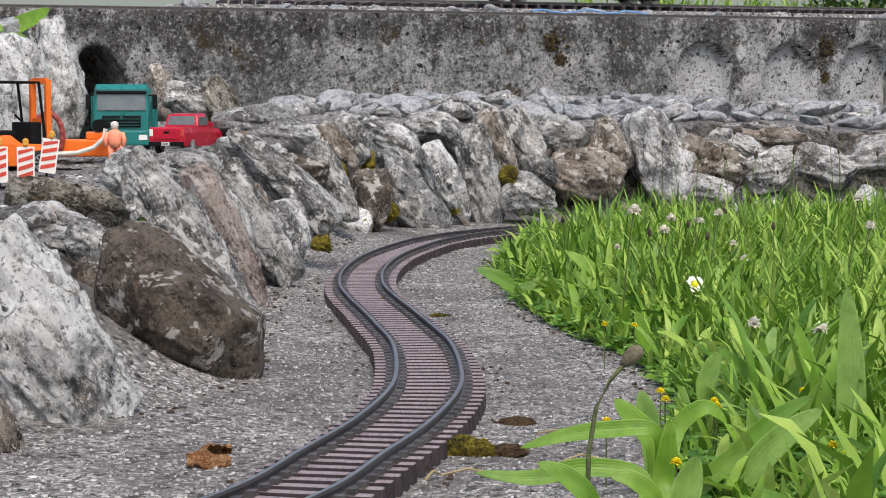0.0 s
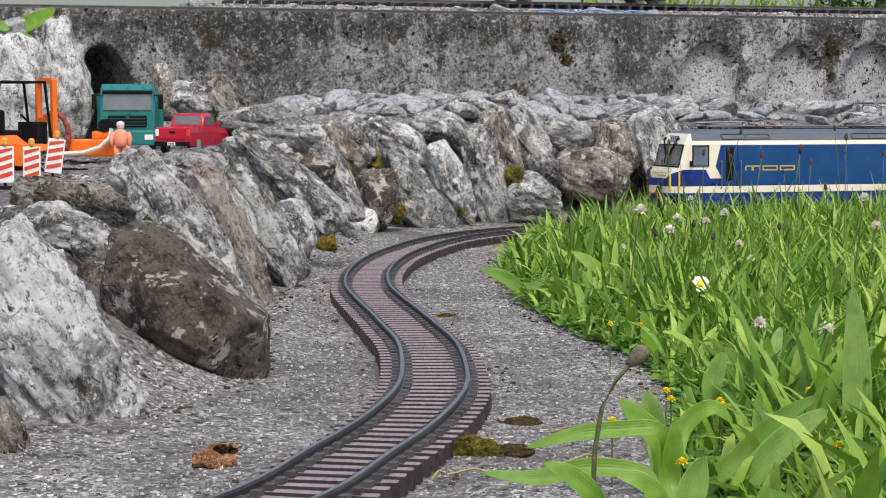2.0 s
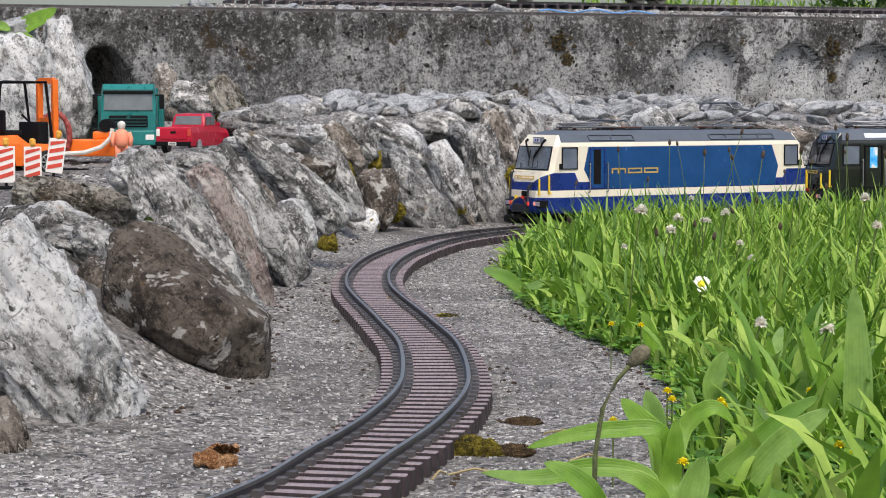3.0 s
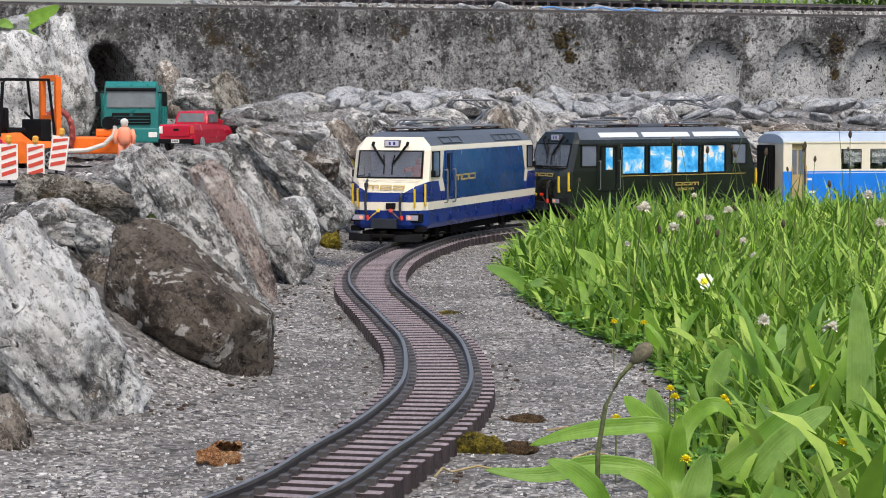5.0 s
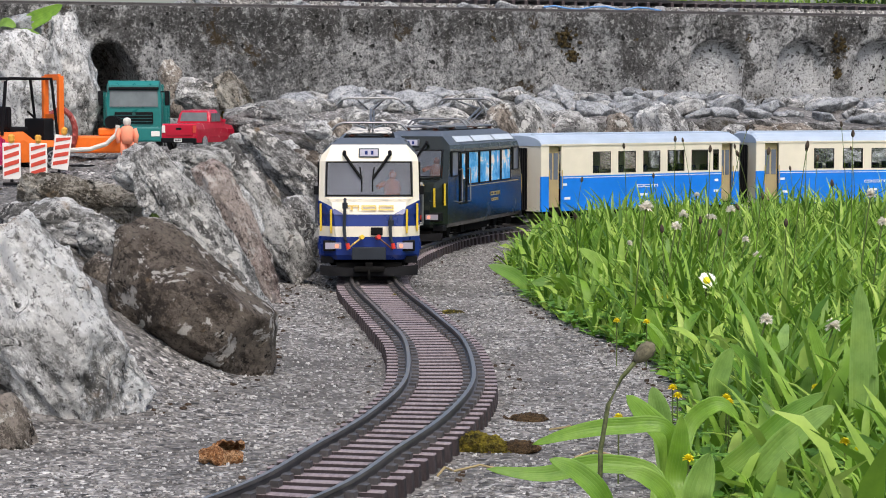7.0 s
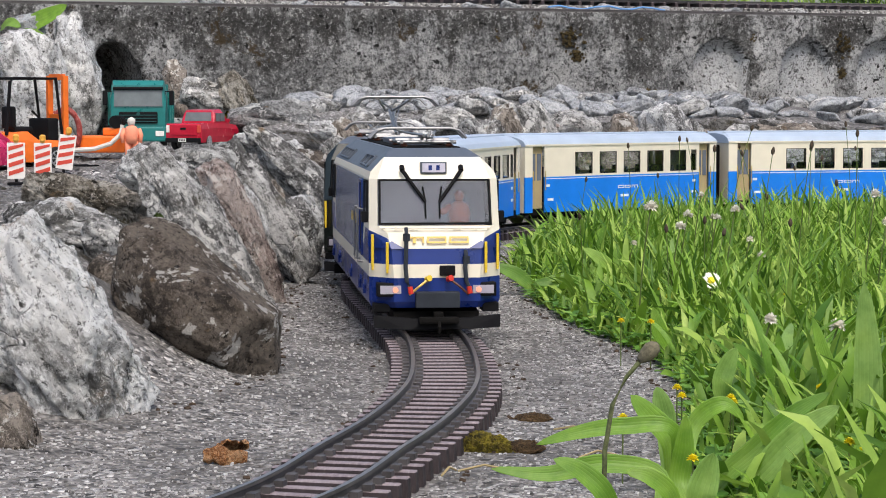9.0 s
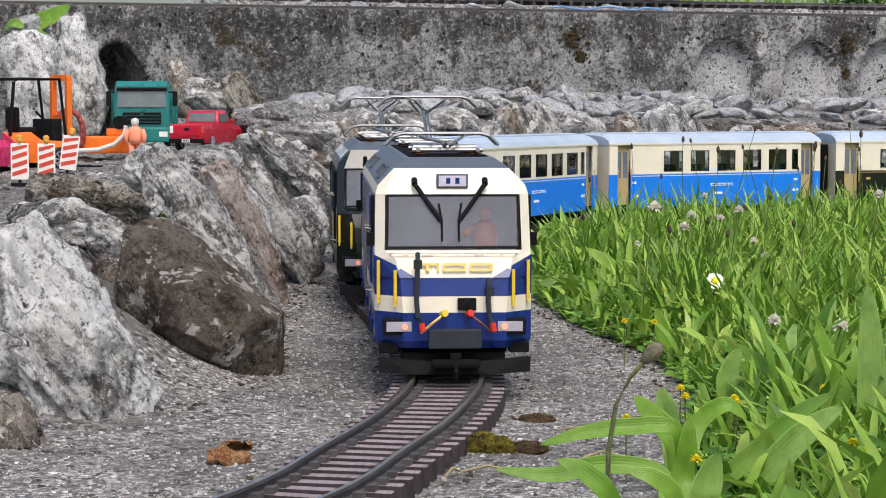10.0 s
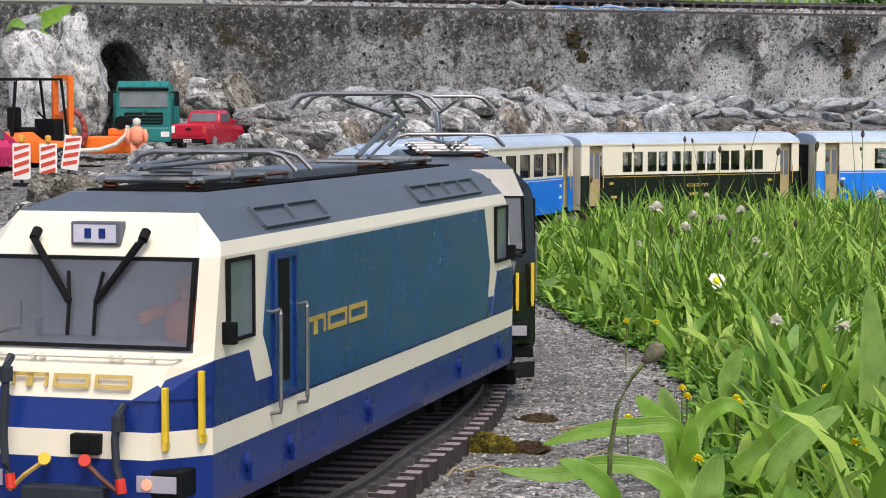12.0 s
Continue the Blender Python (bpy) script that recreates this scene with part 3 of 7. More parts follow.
rock(0.168, 3.700, 0.030, 0.0476, 0.0354, 0.0337, 20, 426, M_grey)
rock(-0.072, 3.640, 0.132, 0.0565, 0.0358, 0.0341, 30, 427, M_pale)
rock(-0.138, 3.500, 0.138, 0.0431, 0.0276, 0.0262, 48, 428, M_grey)
rock(-0.156, 3.420, 0.127, 0.0421, 0.0231, 0.0220, 58, 429, M_brown)
rock(0.007, 3.800, 0.151, 0.0509, 0.0288, 0.0275, 15, 430, M_grey)
rock(-0.202, 3.420, 0.147, 0.0220, 0.0198, 0.0147, 10, 431, M_pale)
rock(-0.298, 3.600, 0.160, 0.0713, 0.0344, 0.0328, 4, 432, M_slate)
rock(0.235, 4.000, 0.135, 0.0493, 0.0371, 0.0353, 8, 433, M_grey)
rock(0.337, 4.000, 0.120, 0.0493, 0.0371, 0.0353, 80, 434, M_brown)
rock(0.285, 3.950, 0.061, 0.0635, 0.0511, 0.0486, 15, 435, M_brown)
rock(0.424, 4.040, 0.085, 0.0930, 0.0470, 0.0498, 66, 436, M_pale)
rock(0.546, 4.140, 0.082, 0.0754, 0.0489, 0.0466, 14, 437, M_brown)
rock(0.647, 4.120, 0.072, 0.0618, 0.0417, 0.0397, -12, 438, M_grey)
rock(0.685, 4.220, 0.126, 0.0701, 0.0285, 0.0226, 3, 439, M_brown)
rock(0.779, 4.200, 0.076, 0.0652, 0.0401, 0.0382, 8, 440, M_grey)
rock(0.887, 4.250, 0.090, 0.0660, 0.0430, 0.0410, -8, 441, M_grey)
rock(1.014, 4.280, 0.081, 0.0802, 0.0505, 0.0481, 10, 442, M_grey)
rock(1.156, 4.300, 0.081, 0.0806, 0.0508, 0.0484, -6, 443, M_brown)
rock(0.520, 4.050, 0.022, 0.0542, 0.0387, 0.0369, 5, 444, M_grey)
rock(0.204, 3.920, 0.075, 0.0315, 0.0291, 0.0231, 40, 445, M_slate)
rock(0.055, 3.760, 0.125, 0.0403, 0.0254, 0.0201, 50, 446, M_slate)
rock(0.615, 4.180, 0.110, 0.0403, 0.0282, 0.0224, 20, 447, M_grey)
rock(-0.740, 3.800, 0.221, 0.0956, 0.0513, 0.0488, 84, 448, M_white)
rock(-0.678, 3.900, 0.243, 0.1044, 0.0500, 0.0397, 80, 449, M_white)
rock(-0.788, 3.950, 0.328, 0.0317, 0.0320, 0.0254, 0, 450, M_blue)
rock(-0.543, 4.220, 0.219, 0.0542, 0.0285, 0.0226, 84, 451, M_brown)
rock(-0.473, 4.100, 0.204, 0.0439, 0.0334, 0.0318, 10, 452, M_grey)
rock(-0.414, 4.100, 0.206, 0.0417, 0.0311, 0.0296, 60, 453, M_mossy)
rock(-0.124, 3.700, 0.166, 0.0258, 0.0232, 0.0149, 5, 454, M_slate)
boulder_me = slab_mesh("boulder", 0.077, 0.046, 0.040, 37, 6, 0.3)
boulder_me.materials.append(M_dark)
boulder = new("boulder", boulder_me)
boulder.matrix_world = pose(-0.190, 1.565, 0.037, 4, 38, -8)
tagged(boulder, "dark brown rounded boulder with pale lichen spots, set in the bank", "boulder")

# smaller stones wedged between the large ones, over the whole face of the bank
wedge = [rock_mesh("rock", 0.040, 0.032, 0.030, 300 + k, 0.96, 4) for k in range(9)]
for k, me in enumerate(wedge):
    me.materials.append((M_grey, M_pale, M_brown, M_white, M_grey, M_pale, M_red, M_grey, M_brown)[k])
rw = random.Random(31)
made = 0
while made < 70:
    x, y = rw.uniform(-0.62, 1.9), rw.uniform(1.55, 4.4)
    d = float(foot_distance(np.array(x), np.array(y)))
    if not 0.03 < d < 0.16 or (y < 3.3 and rw.random() < 0.8):
        continue
    ob = new("rock", wedge[made % 9])
    ob.parent = bank_rocks
    k = rw.uniform(0.6, 1.3) * (1.0 if y > 2.6 else 0.75)
    ob.matrix_world = pose(x, y, float(land(np.array(x), np.array(y))) + 0.004, rw.uniform(-40, 40), rw.uniform(20, 75), rw.uniform(0, 360)) @ Matrix.Diagonal((k, k, k, 1))
    made += 1

# grey rubble laid on the shelf below the wall
rubble = thing("rubble_strip", "loose blue-grey broken stones along the foot of the wall", "stones")
rub = [slab_mesh("stone", 0.034, 0.027, 0.014, 200 + k, 4) for k in range(7)]
for k, me in enumerate(rub):
    me.materials.append(M_blue if k % 4 else M_grey)
rr = random.Random(77)
placed = 0
while placed < 260:
    x = rr.uniform(-0.42, 1.5)
    u = rr.random()
    wall_y = WALL_A.y + (x - WALL_A.x) * WALL_DIR.y / WALL_DIR.x
    y = wall_y - 0.03 - 0.62 * u ** 1.3
    d = float(foot_distance(np.array(x), np.array(y)))
    if d < 0.10 or (x < -0.25 and y > 4.3 and rr.random() < 0.6):
        continue
    ob = new("stone", rub[placed % 7])
    ob.parent = rubble
    k = rr.uniform(0.55, 1.35)
    ob.matrix_world = pose(x, y, float(land(np.array(x), np.array(y))) + 0.009 * k, rr.uniform(-25, 25), rr.uniform(-25, 25), rr.uniform(0, 360)) @ Matrix.Diagonal((k, k, k, 1))
    placed += 1


# ---- the train ----
M_cream = plain("cream_enamel", (0.74, 0.68, 0.55), 0.34, 0, 0.45, 0.05, 40)
M_navy = plain("navy_blue_enamel", (0.007, 0.026, 0.17), 0.28, 0, 0.45, 0.2, 30)
M_sideblue = plain("glossy_blue_panel", (0.010, 0.060, 0.19), 0.2, 0, 0.5, 0.12, 30)
M_roofgrey = plain("slate_grey_roof", (0.085, 0.10, 0.125), 0.5, 0, 0.4, 0.15, 60)
M_coachblue = plain("bright_blue_enamel", (0.004, 0.19, 0.74), 0.35, 0, 0.5, 0.1, 30)
M_coachroof = plain("pale_blue_grey_roof", (0.38, 0.45, 0.55), 0.5, 0, 0.4, 0.1, 20)
M_blackgreen = plain("black_green_enamel", (0.008, 0.012, 0.010), 0.22, 0, 0.5, 0.3, 30)
M_black = plain("black_plastic", (0.009, 0.009, 0.010), 0.6, 0, 0.08, 0.3, 80)
M_under = plain("dusty_black_underframe", (0.009, 0.0085, 0.008), 0.85, 0, 0.05, 0.4, 60)
M_buffer = plain("dark_slate_buffer_plate", (0.028, 0.033, 0.042), 0.55, 0, 0.2, 0.2, 60)
M_steel = plain("grey_metal_rod", (0.26, 0.26, 0.265), 0.42, 0.8, 0.5, 0.15, 120)
M_gold = plain("gold_lettering", (0.55, 0.38, 0.10), 0.4, 0.3, 0.5, 0.1, 100)
M_yellow = plain("yellow_handrail_paint", (0.68, 0.47, 0.03), 0.4, 0, 0.4, 0.08, 100)
M_redpl = plain("red_plastic", (0.55, 0.03, 0.015), 0.4, 0, 0.4, 0.1, 100)
M_rust = plain("brown_insulator", (0.10, 0.035, 0.02), 0.5, 0, 0.4, 0.3, 100)
M_wheel = plain("worn_steel_wheel", (0.28, 0.27, 0.26), 0.35, 0.9, 0.5, 0.2, 80)
M_skylight = plain("pale_roof_window", (0.62, 0.66, 0.70), 0.15, 0, 0.6, 0.05, 20)
M_interior = plain("pale_cab_interior", (0.50, 0.50, 0.56), 0.7, 0, 0.3, 0.3, 30)
M_seat = plain("blue_seat_plush", (0.05, 0.05, 0.12), 0.8, 0, 0.2, 0.3, 90)
M_driver = plain("orange_figure_paint", (0.85, 0.24, 0.12), 0.5, 0, 0.3, 0.1, 60)
M_whitebar = plain("white_lettering", (0.75, 0.78, 0.8), 0.5)


def glass(name, tint, rough=0.02):
    m, nt, b, co = base(name, rough, 0, 0.5)
    b.inputs["Base Color"].default_value = (*tint, 1)
    b.inputs["Transmission Weight"].default_value = 1.0
    b.inputs["IOR"].default_value = 1.45
    return m


M_glass = glass("tinted_window", (0.55, 0.60, 0.68))
M_shield = glass("windscreen_glass", (0.74, 0.76, 0.82))
M_shield.node_tree.nodes["Principled BSDF"].inputs["Transmission Weight"].default_value = 0.93
M_clear = glass("clear_window", (0.85, 0.88, 0.9))


M_numglass = plain("pale_number_glass", (0.55, 0.53, 0.62), 0.2)


def lamp_glow():
    m, nt, b, co = base("lit_red_marker", 0.3)
    b.inputs["Base Color"].default_value = (0.9, 0.3, 0.2, 1)
    b.inputs["Emission Color"].default_value = (1.0, 0.32, 0.2, 1)
    b.inputs["Emission Strength"].default_value = 0.45
    return m


M_lit = lamp_glow()
M_lens = plain("lamp_lens", (0.38, 0.36, 0.42), 0.1, 0, 0.6, 0.05)


def poster_material():
    """Blue scenic window print: sky, hills, pale figures as plain blotches."""
    m, nt, b, co0 = base("scenic_window_print", 0.25, 0, 0.4)
    co, rnd = varied(nt, co0, 5.0)
    n = tex(nt, "Noise", co, 42, 6, 0.62, 0.4)
    c = ramp(nt, n, ((0.30, (0.03, 0.14, 0.06)), (0.34, (0.02, 0.22, 0.60)), (0.47, (0.05, 0.42, 0.88)), (0.56, (0.22, 0.58, 0.9)), (0.60, (0.80, 0.82, 0.82)), (0.72, (0.85, 0.62, 0.45))))
    nt.links.new(c, b.inputs["Base Color"])
    return m


M_poster = poster_material()


def ring_body(bm, levels, half_len):
    """Loft of eight-cornered outlines. levels: z, flat half-width, flat x, side half-width, side x, side material, end material."""
    rings = []
    for z, yf, xf, ys, xs, ms, mf in levels:
        pts = [(xf, -yf), (xf, yf), (xs, ys), (-xs, ys), (-xf, yf), (-xf, -yf), (-xs, -ys), (xs, -ys)]
        rings.append([bm.verts.new((x, y, z)) for x, y in pts])
    for (lo, hi), lev in zip(zip(rings, rings[1:]), levels):
        for k in range(8):
            j = (k + 1) % 8
            if k in (0, 4) and abs(lev[0] - 0.0885) < 1e-6:
                continue
            f = bm.faces.new((lo[k], lo[j], hi[j], hi[k]))
            f.material_index = lev[5] if k in (2, 6) else lev[6]
    bm.faces.new(rings[-1]).material_index = levels[-1][5]
    bm.faces.new(rings[0][::-1]).material_index = levels[0][5]


def pantograph(parent, x, raised, facing=1):
    """Current collector: base frame on insulators, arms, twin contact strips."""
    z0 = 0.1575
    p = part("pantograph", bmesh_tubes([
        ([(x - 0.045, -0.022, z0), (x + 0.045, -0.022, z0)], 0.0016), ([(x - 0.045, 0.022, z0), (x + 0.045, 0.022, z0)], 0.0016),
        ([(x - 0.04, -0.026, z0), (x - 0.04, 0.026, z0)], 0.0016), ([(x + 0.04, -0.026, z0), (x + 0.04, 0.026, z0)], 0.0016),
        ([(x, -0.024, z0 + 0.001), (x, 0.024, z0 + 0.001)], 0.0022)]), M_steel, parent, "grey metal current collector on the roof")
    top = z0 + (0.037 if raised else 0.008)
    knee = (x + facing * 0.055, z0 + (0.026 if raised else 0.006))
    head = (x - facing * 0.012 if raised else x - facing * 0.045, top)
    part("lower_arm", bmesh_tubes([([(x - facing * 0.03, 0.0, z0 + 0.003), (knee[0], 0, knee[1])], 0.0016), ([(x - facing * 0.02, 0.004, z0 + 0.002), (knee[0] - 0.006, 0.004, knee[1] - 0.002)], 0.0009)]), M_steel, p)
    part("upper_arm", bmesh_tubes([([(knee[0], -0.004, knee[1]), (head[0], -0.016, head[1])], 0.0012), ([(knee[0], 0.004, knee[1]), (head[0], 0.016, head[1])], 0.0012)]), M_steel, p)
    strips = []
    for dx in (-0.011, 0.011):
        strips.append(([(head[0] + dx, -0.044, head[1] - 0.006), (head[0] + dx, -0.037, head[1] + 0.001), (head[0] + dx, -0.03, head[1] + 0.003), (head[0] + dx, 0.03, head[1] + 0.003),
                        (head[0] + dx, 0.037, head[1] + 0.001), (head[0] + dx, 0.044, head[1] - 0.006)], 0.0013))
    for y in (-0.018, 0.018):
        strips.append(([(head[0] - 0.012, y, head[1] + 0.002), (head[0] + 0.012, y, head[1] + 0.002)], 0.0016))
    part("contact_bow", bmesh_tubes(strips), M_steel, p)
    for dx in (-0.038, 0.038):
        for y in (-0.020, 0.020):
            bm = bmesh.new()
            tube(bm, [(x + dx, y, 0.1515 + k * 0.0010) for k in range(7)], [0.0042 if k % 2 else 0.0026 for k in range(7)], 10)
            part("insulator", bm, M_rust, p)


def bmesh_tubes(rows, sides=8):
    bm = bmesh.new()
    for pts, r in rows:
        tube(bm, pts, r, sides)
    return bm


def bogie(parent, x, wheelbase=0.07):
    bm = bmesh.new()
    for s in (-1, 1):
        box(bm, x - wheelbase / 2 - 0.024, x + wheelbase / 2 + 0.024, s * 0.036 - 0.003, s * 0.036 + 0.003, 0.010, 0.020, 0, 0.001)
        for dx in (-wheelbase / 2, wheelbase / 2):
            box(bm, x + dx - 0.008, x + dx + 0.008, s * 0.040 - 0.004, s * 0.040 + 0.004, 0.008, 0.021, 0, 0.001)
        for k in range(3):
            disc(bm, (x, s * 0.040, 0.008 + 0.004 * k), (0, 0, 1), 0.006, 0.002, 12)
    box(bm, x - 0.012, x + 0.012, -0.034, 0.034, 0.012, 0.022)
    b = part("bogie", bm, M_under, parent)
    for dx in (-wheelbase / 2, wheelbase / 2):
        bm = bmesh.new()
        for s in (-1, 1):
            disc(bm, (x + dx, s * 0.0235, 0.0145), (0, 1, 0), 0.0145, 0.006, 24)
            disc(bm, (x + dx, s * 0.0200, 0.0145), (0, 1, 0), 0.0170, 0.0014, 24)
        disc(bm, (x + dx, 0, 0.0145), (0, 1, 0), 0.003, 0.05, 8)
        part("wheelset", bm, M_wheel, b)


def loco_body(parent, schemes, hl=0.277):
    lower, stripe, belt, sidewall, front, roof = range(6)
    o = hl - 0.277
    bm = bmesh.new()
    L = [
        (0.0205, 0.034, 0.284 + o, 0.0535, 0.266 + o, lower, lower), (0.0260, 0.036, 0.287 + o, 0.0555, 0.266 + o, lower, lower),
        (0.0457, 0.036, 0.287 + o, 0.0555, 0.266 + o, stripe, stripe), (0.0570, 0.037, 0.286 + o, 0.0555, 0.266 + o, belt, belt),
        (0.0700, 0.038, 0.284 + o, 0.0555, 0.2655 + o, sidewall, front), (0.0830, 0.041, 0.279 + o, 0.0555, 0.2650 + o, sidewall, front),
        (0.0885, 0.0485, 0.270 + o, 0.0553, 0.2630 + o, sidewall, front), (0.1275, 0.0478, 0.260 + o, 0.0545, 0.2530 + o, front, front),
        (0.1335, 0.0455, 0.2560 + o, 0.0528, 0.2490 + o, roof, front), (0.1455, 0.0408, 0.2480 + o, 0.0415, 0.2450 + o, roof, roof),
        (0.1525, 0.0310, 0.2180 + o, 0.0330, 0.2140 + o, roof, roof)]
    ring_body(bm, L, hl)
    bmesh.ops.recalc_face_normals(bm, faces=bm.faces[:])
    return part("body", bm, schemes, parent)


def windscreen(parent, sx, hl=0.277):
    """Dark-edged slanted screen with wipers; sx: +1 front, -1 rear."""
    def q(x, y, z, lift=0.0):
        return (sx * (x + lift + hl - 0.277), y, z)
    def front_x(z):
        return 0.270 + (0.260 - 0.270) * (z - 0.0885) / (0.1275 - 0.0885)
    rim = bmesh.new()
    z0, z1, w0, w1, t = 0.0893, 0.1272, 0.0475, 0.0468, 0.0016
    def poly(a, b, c, d, lift, thick):
        pts = [q(front_x(z), y, z, lift) for y, z in (a, b, c, d)]
        slab(rim, pts if sx > 0 else pts[::-1], thick)
    poly((-w0, z0), (w0, z0), (w0, z0 + t), (-w0, z0 + t), 0.0002, 0.0010)
    poly((-w1, z1 - t), (w1, z1 - t), (w1, z1), (-w1, z1), 0.0002, 0.0010)
    poly((-w0, z0), (-w0 + t, z0), (-w1 + t, z1), (-w1, z1), 0.0002, 0.0011)
    poly((w0 - t, z0), (w0, z0), (w1, z1), (w1 - t, z1), 0.0002, 0.0011)
    r = part("windscreen_frame", rim, M_black, parent, "black rubber window seal")
    bm = bmesh.new()
    pts = [q(front_x(z), y, z, 0.0003) for y, z in ((-w0 + t, z0 + t), (w0 - t, z0 + t), (w1 - t, z1 - t), (-w1 + t, z1 - t))]
    slab(bm, pts if sx > 0 else pts[::-1], 0.0006)
    part("windscreen", bm, M_shield, r, "tinted glossy windscreen")
    cab_interior(parent, sx, hl)
    for y in (-0.027, 0.023):
        s = -1 if y > 0 else 1
        bm = bmesh.new()
        top = q(front_x(0.136), y, 0.1345, 0.004)
        mid = q(front_x(0.108), y + s * 0.019, 0.1085, 0.003)
        tube(bm, [q(front_x(0.136), y, 0.138, 0.0), top], 0.0022, 8)
        tube(bm, [top, mid], 0.0016, 6)
        tube(bm, [q(front_x(0.136), y + s * 0.002, 0.1335, 0.005), mid], 0.0010, 6)
        tube(bm, [q(front_x(0.12), y + s * 0.017, 0.121, 0.0022), mid, q(front_x(0.095), y + s * 0.019, 0.0945, 0.0022)], 0.0008, 6)
        part("wiper", bm, M_black, parent, "black windscreen wiper")


def cab_interior(parent, sx, hl):
    """Back wall, desk and a small driver figurine behind the screen."""
    o = hl - 0.277
    bm = bmesh.new()
    box(bm, min(sx * (0.205 + o), sx * (0.208 + o)), max(sx * (0.205 + o), sx * (0.208 + o)), -0.050, 0.050, 0.080, 0.131)
    box(bm, min(sx * (0.210 + o), sx * (0.264 + o)), max(sx * (0.210 + o), sx * (0.264 + o)), -0.046, 0.046, 0.086, 0.0875)
    c = part("cab_interior", bm, M_interior, parent)
    bm = bmesh.new()
    x, y = sx * (0.222 + o), sx * 0.026
    tube(bm, [(x, y, 0.088), (x, y, 0.096), (x, y, 0.104), (x, y, 0.107)], [0.009, 0.010, 0.008, 0.003], 12)
    tube(bm, [(x, y, 0.106), (x, y, 0.109), (x, y, 0.113), (x, y, 0.116)], [0.002, 0.0042, 0.0042, 0.0015], 12)
    tube(bm, [(x + sx * 0.003, y - 0.009, 0.102), (x + sx * 0.012, y - 0.016, 0.098)], 0.003, 8)
    part("driver_figurine", bm, M_driver, c, "orange driver figurine", True)


def screen_material():
    """Dark tinted glass over a dim cab."""
    m, nt, b, co = base("tinted_windscreen", 0.06, 0, 0.6)
    n = tex(nt, "Noise", co, 20, 3, 0.5)
    nt.links.new(ramp(nt, n, ((0.3, (0.10, 0.12, 0.165)), (0.7, (0.17, 0.19, 0.24)))), b.inputs["Base Color"])
    return m


M_screen = screen_material()


def side_poly(parent, name, poly, y, side, mat, thick=0.0007, label=""):
    """A thin panel on the side wall; poly in (x, z)."""
    pts = [(x, side * y, z) for x, z in poly]
    n = sum(poly[i][0] * poly[(i + 1) % len(poly)][1] - poly[(i + 1) % len(poly)][0] * poly[i][1] for i in range(len(poly)))
    if (n > 0) == (side > 0):
        pts = pts[::-1]
    bm = bmesh.new()
    slab(bm, pts, thick)
    bmesh.ops.recalc_face_normals(bm, faces=bm.faces[:])
    return part(name, bm, mat, parent, label)


def rect(x0, x1, z0, z1):
    return [(x0, z0), (x1, z0), (x1, z1), (x0, z1)]


def frame_box(parent, name, x0, x1, z0, z1, y, side, mat, t=0.0016, d=0.0016):
    bm = bmesh.new()
    ya, yb = sorted((side * (y - 0.0003), side * (y + d)))
    box(bm, x0, x1, ya, yb, z0, z0 + t)
    box(bm, x0, x1, ya, yb, z1 - t, z1)
    box(bm, x0, x0 + t, ya, yb, z0 + t, z1 - t)
    box(bm, x1 - t, x1, ya, yb, z0 + t, z1 - t)
    return part(name, bm, mat, parent)


def glyphs(parent, name, mat, x0, width, height, at):
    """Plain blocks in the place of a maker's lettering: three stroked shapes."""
    bm = bmesh.new()
    w = width / 3.3
    t = height * 0.26
    for k in range(3):
        a = x0 + k * (w + width * 0.045)
        if k == 0:
            for u0, u1 in ((a, a + t), (a + w * 0.42, a + w * 0.58), (a + w - t, a + w)):
                box(bm, u0, u1, -0.0003, 0.0003, 0, height)
            box(bm, a, a + w, -0.0003, 0.0003, height - t, height)
        else:
            box(bm, a, a + w, -0.0003, 0.0003, 0, t)
            box(bm, a, a + w, -0.0003, 0.0003, height - t, height)
            box(bm, a, a + t, -0.0003, 0.0003, t, height - t)
            box(bm, a + w - t, a + w, -0.0003, 0.0003, t, height - t)
    for v in bm.verts:
        v.co = at @ v.co
    return part(name, bm, mat, parent)


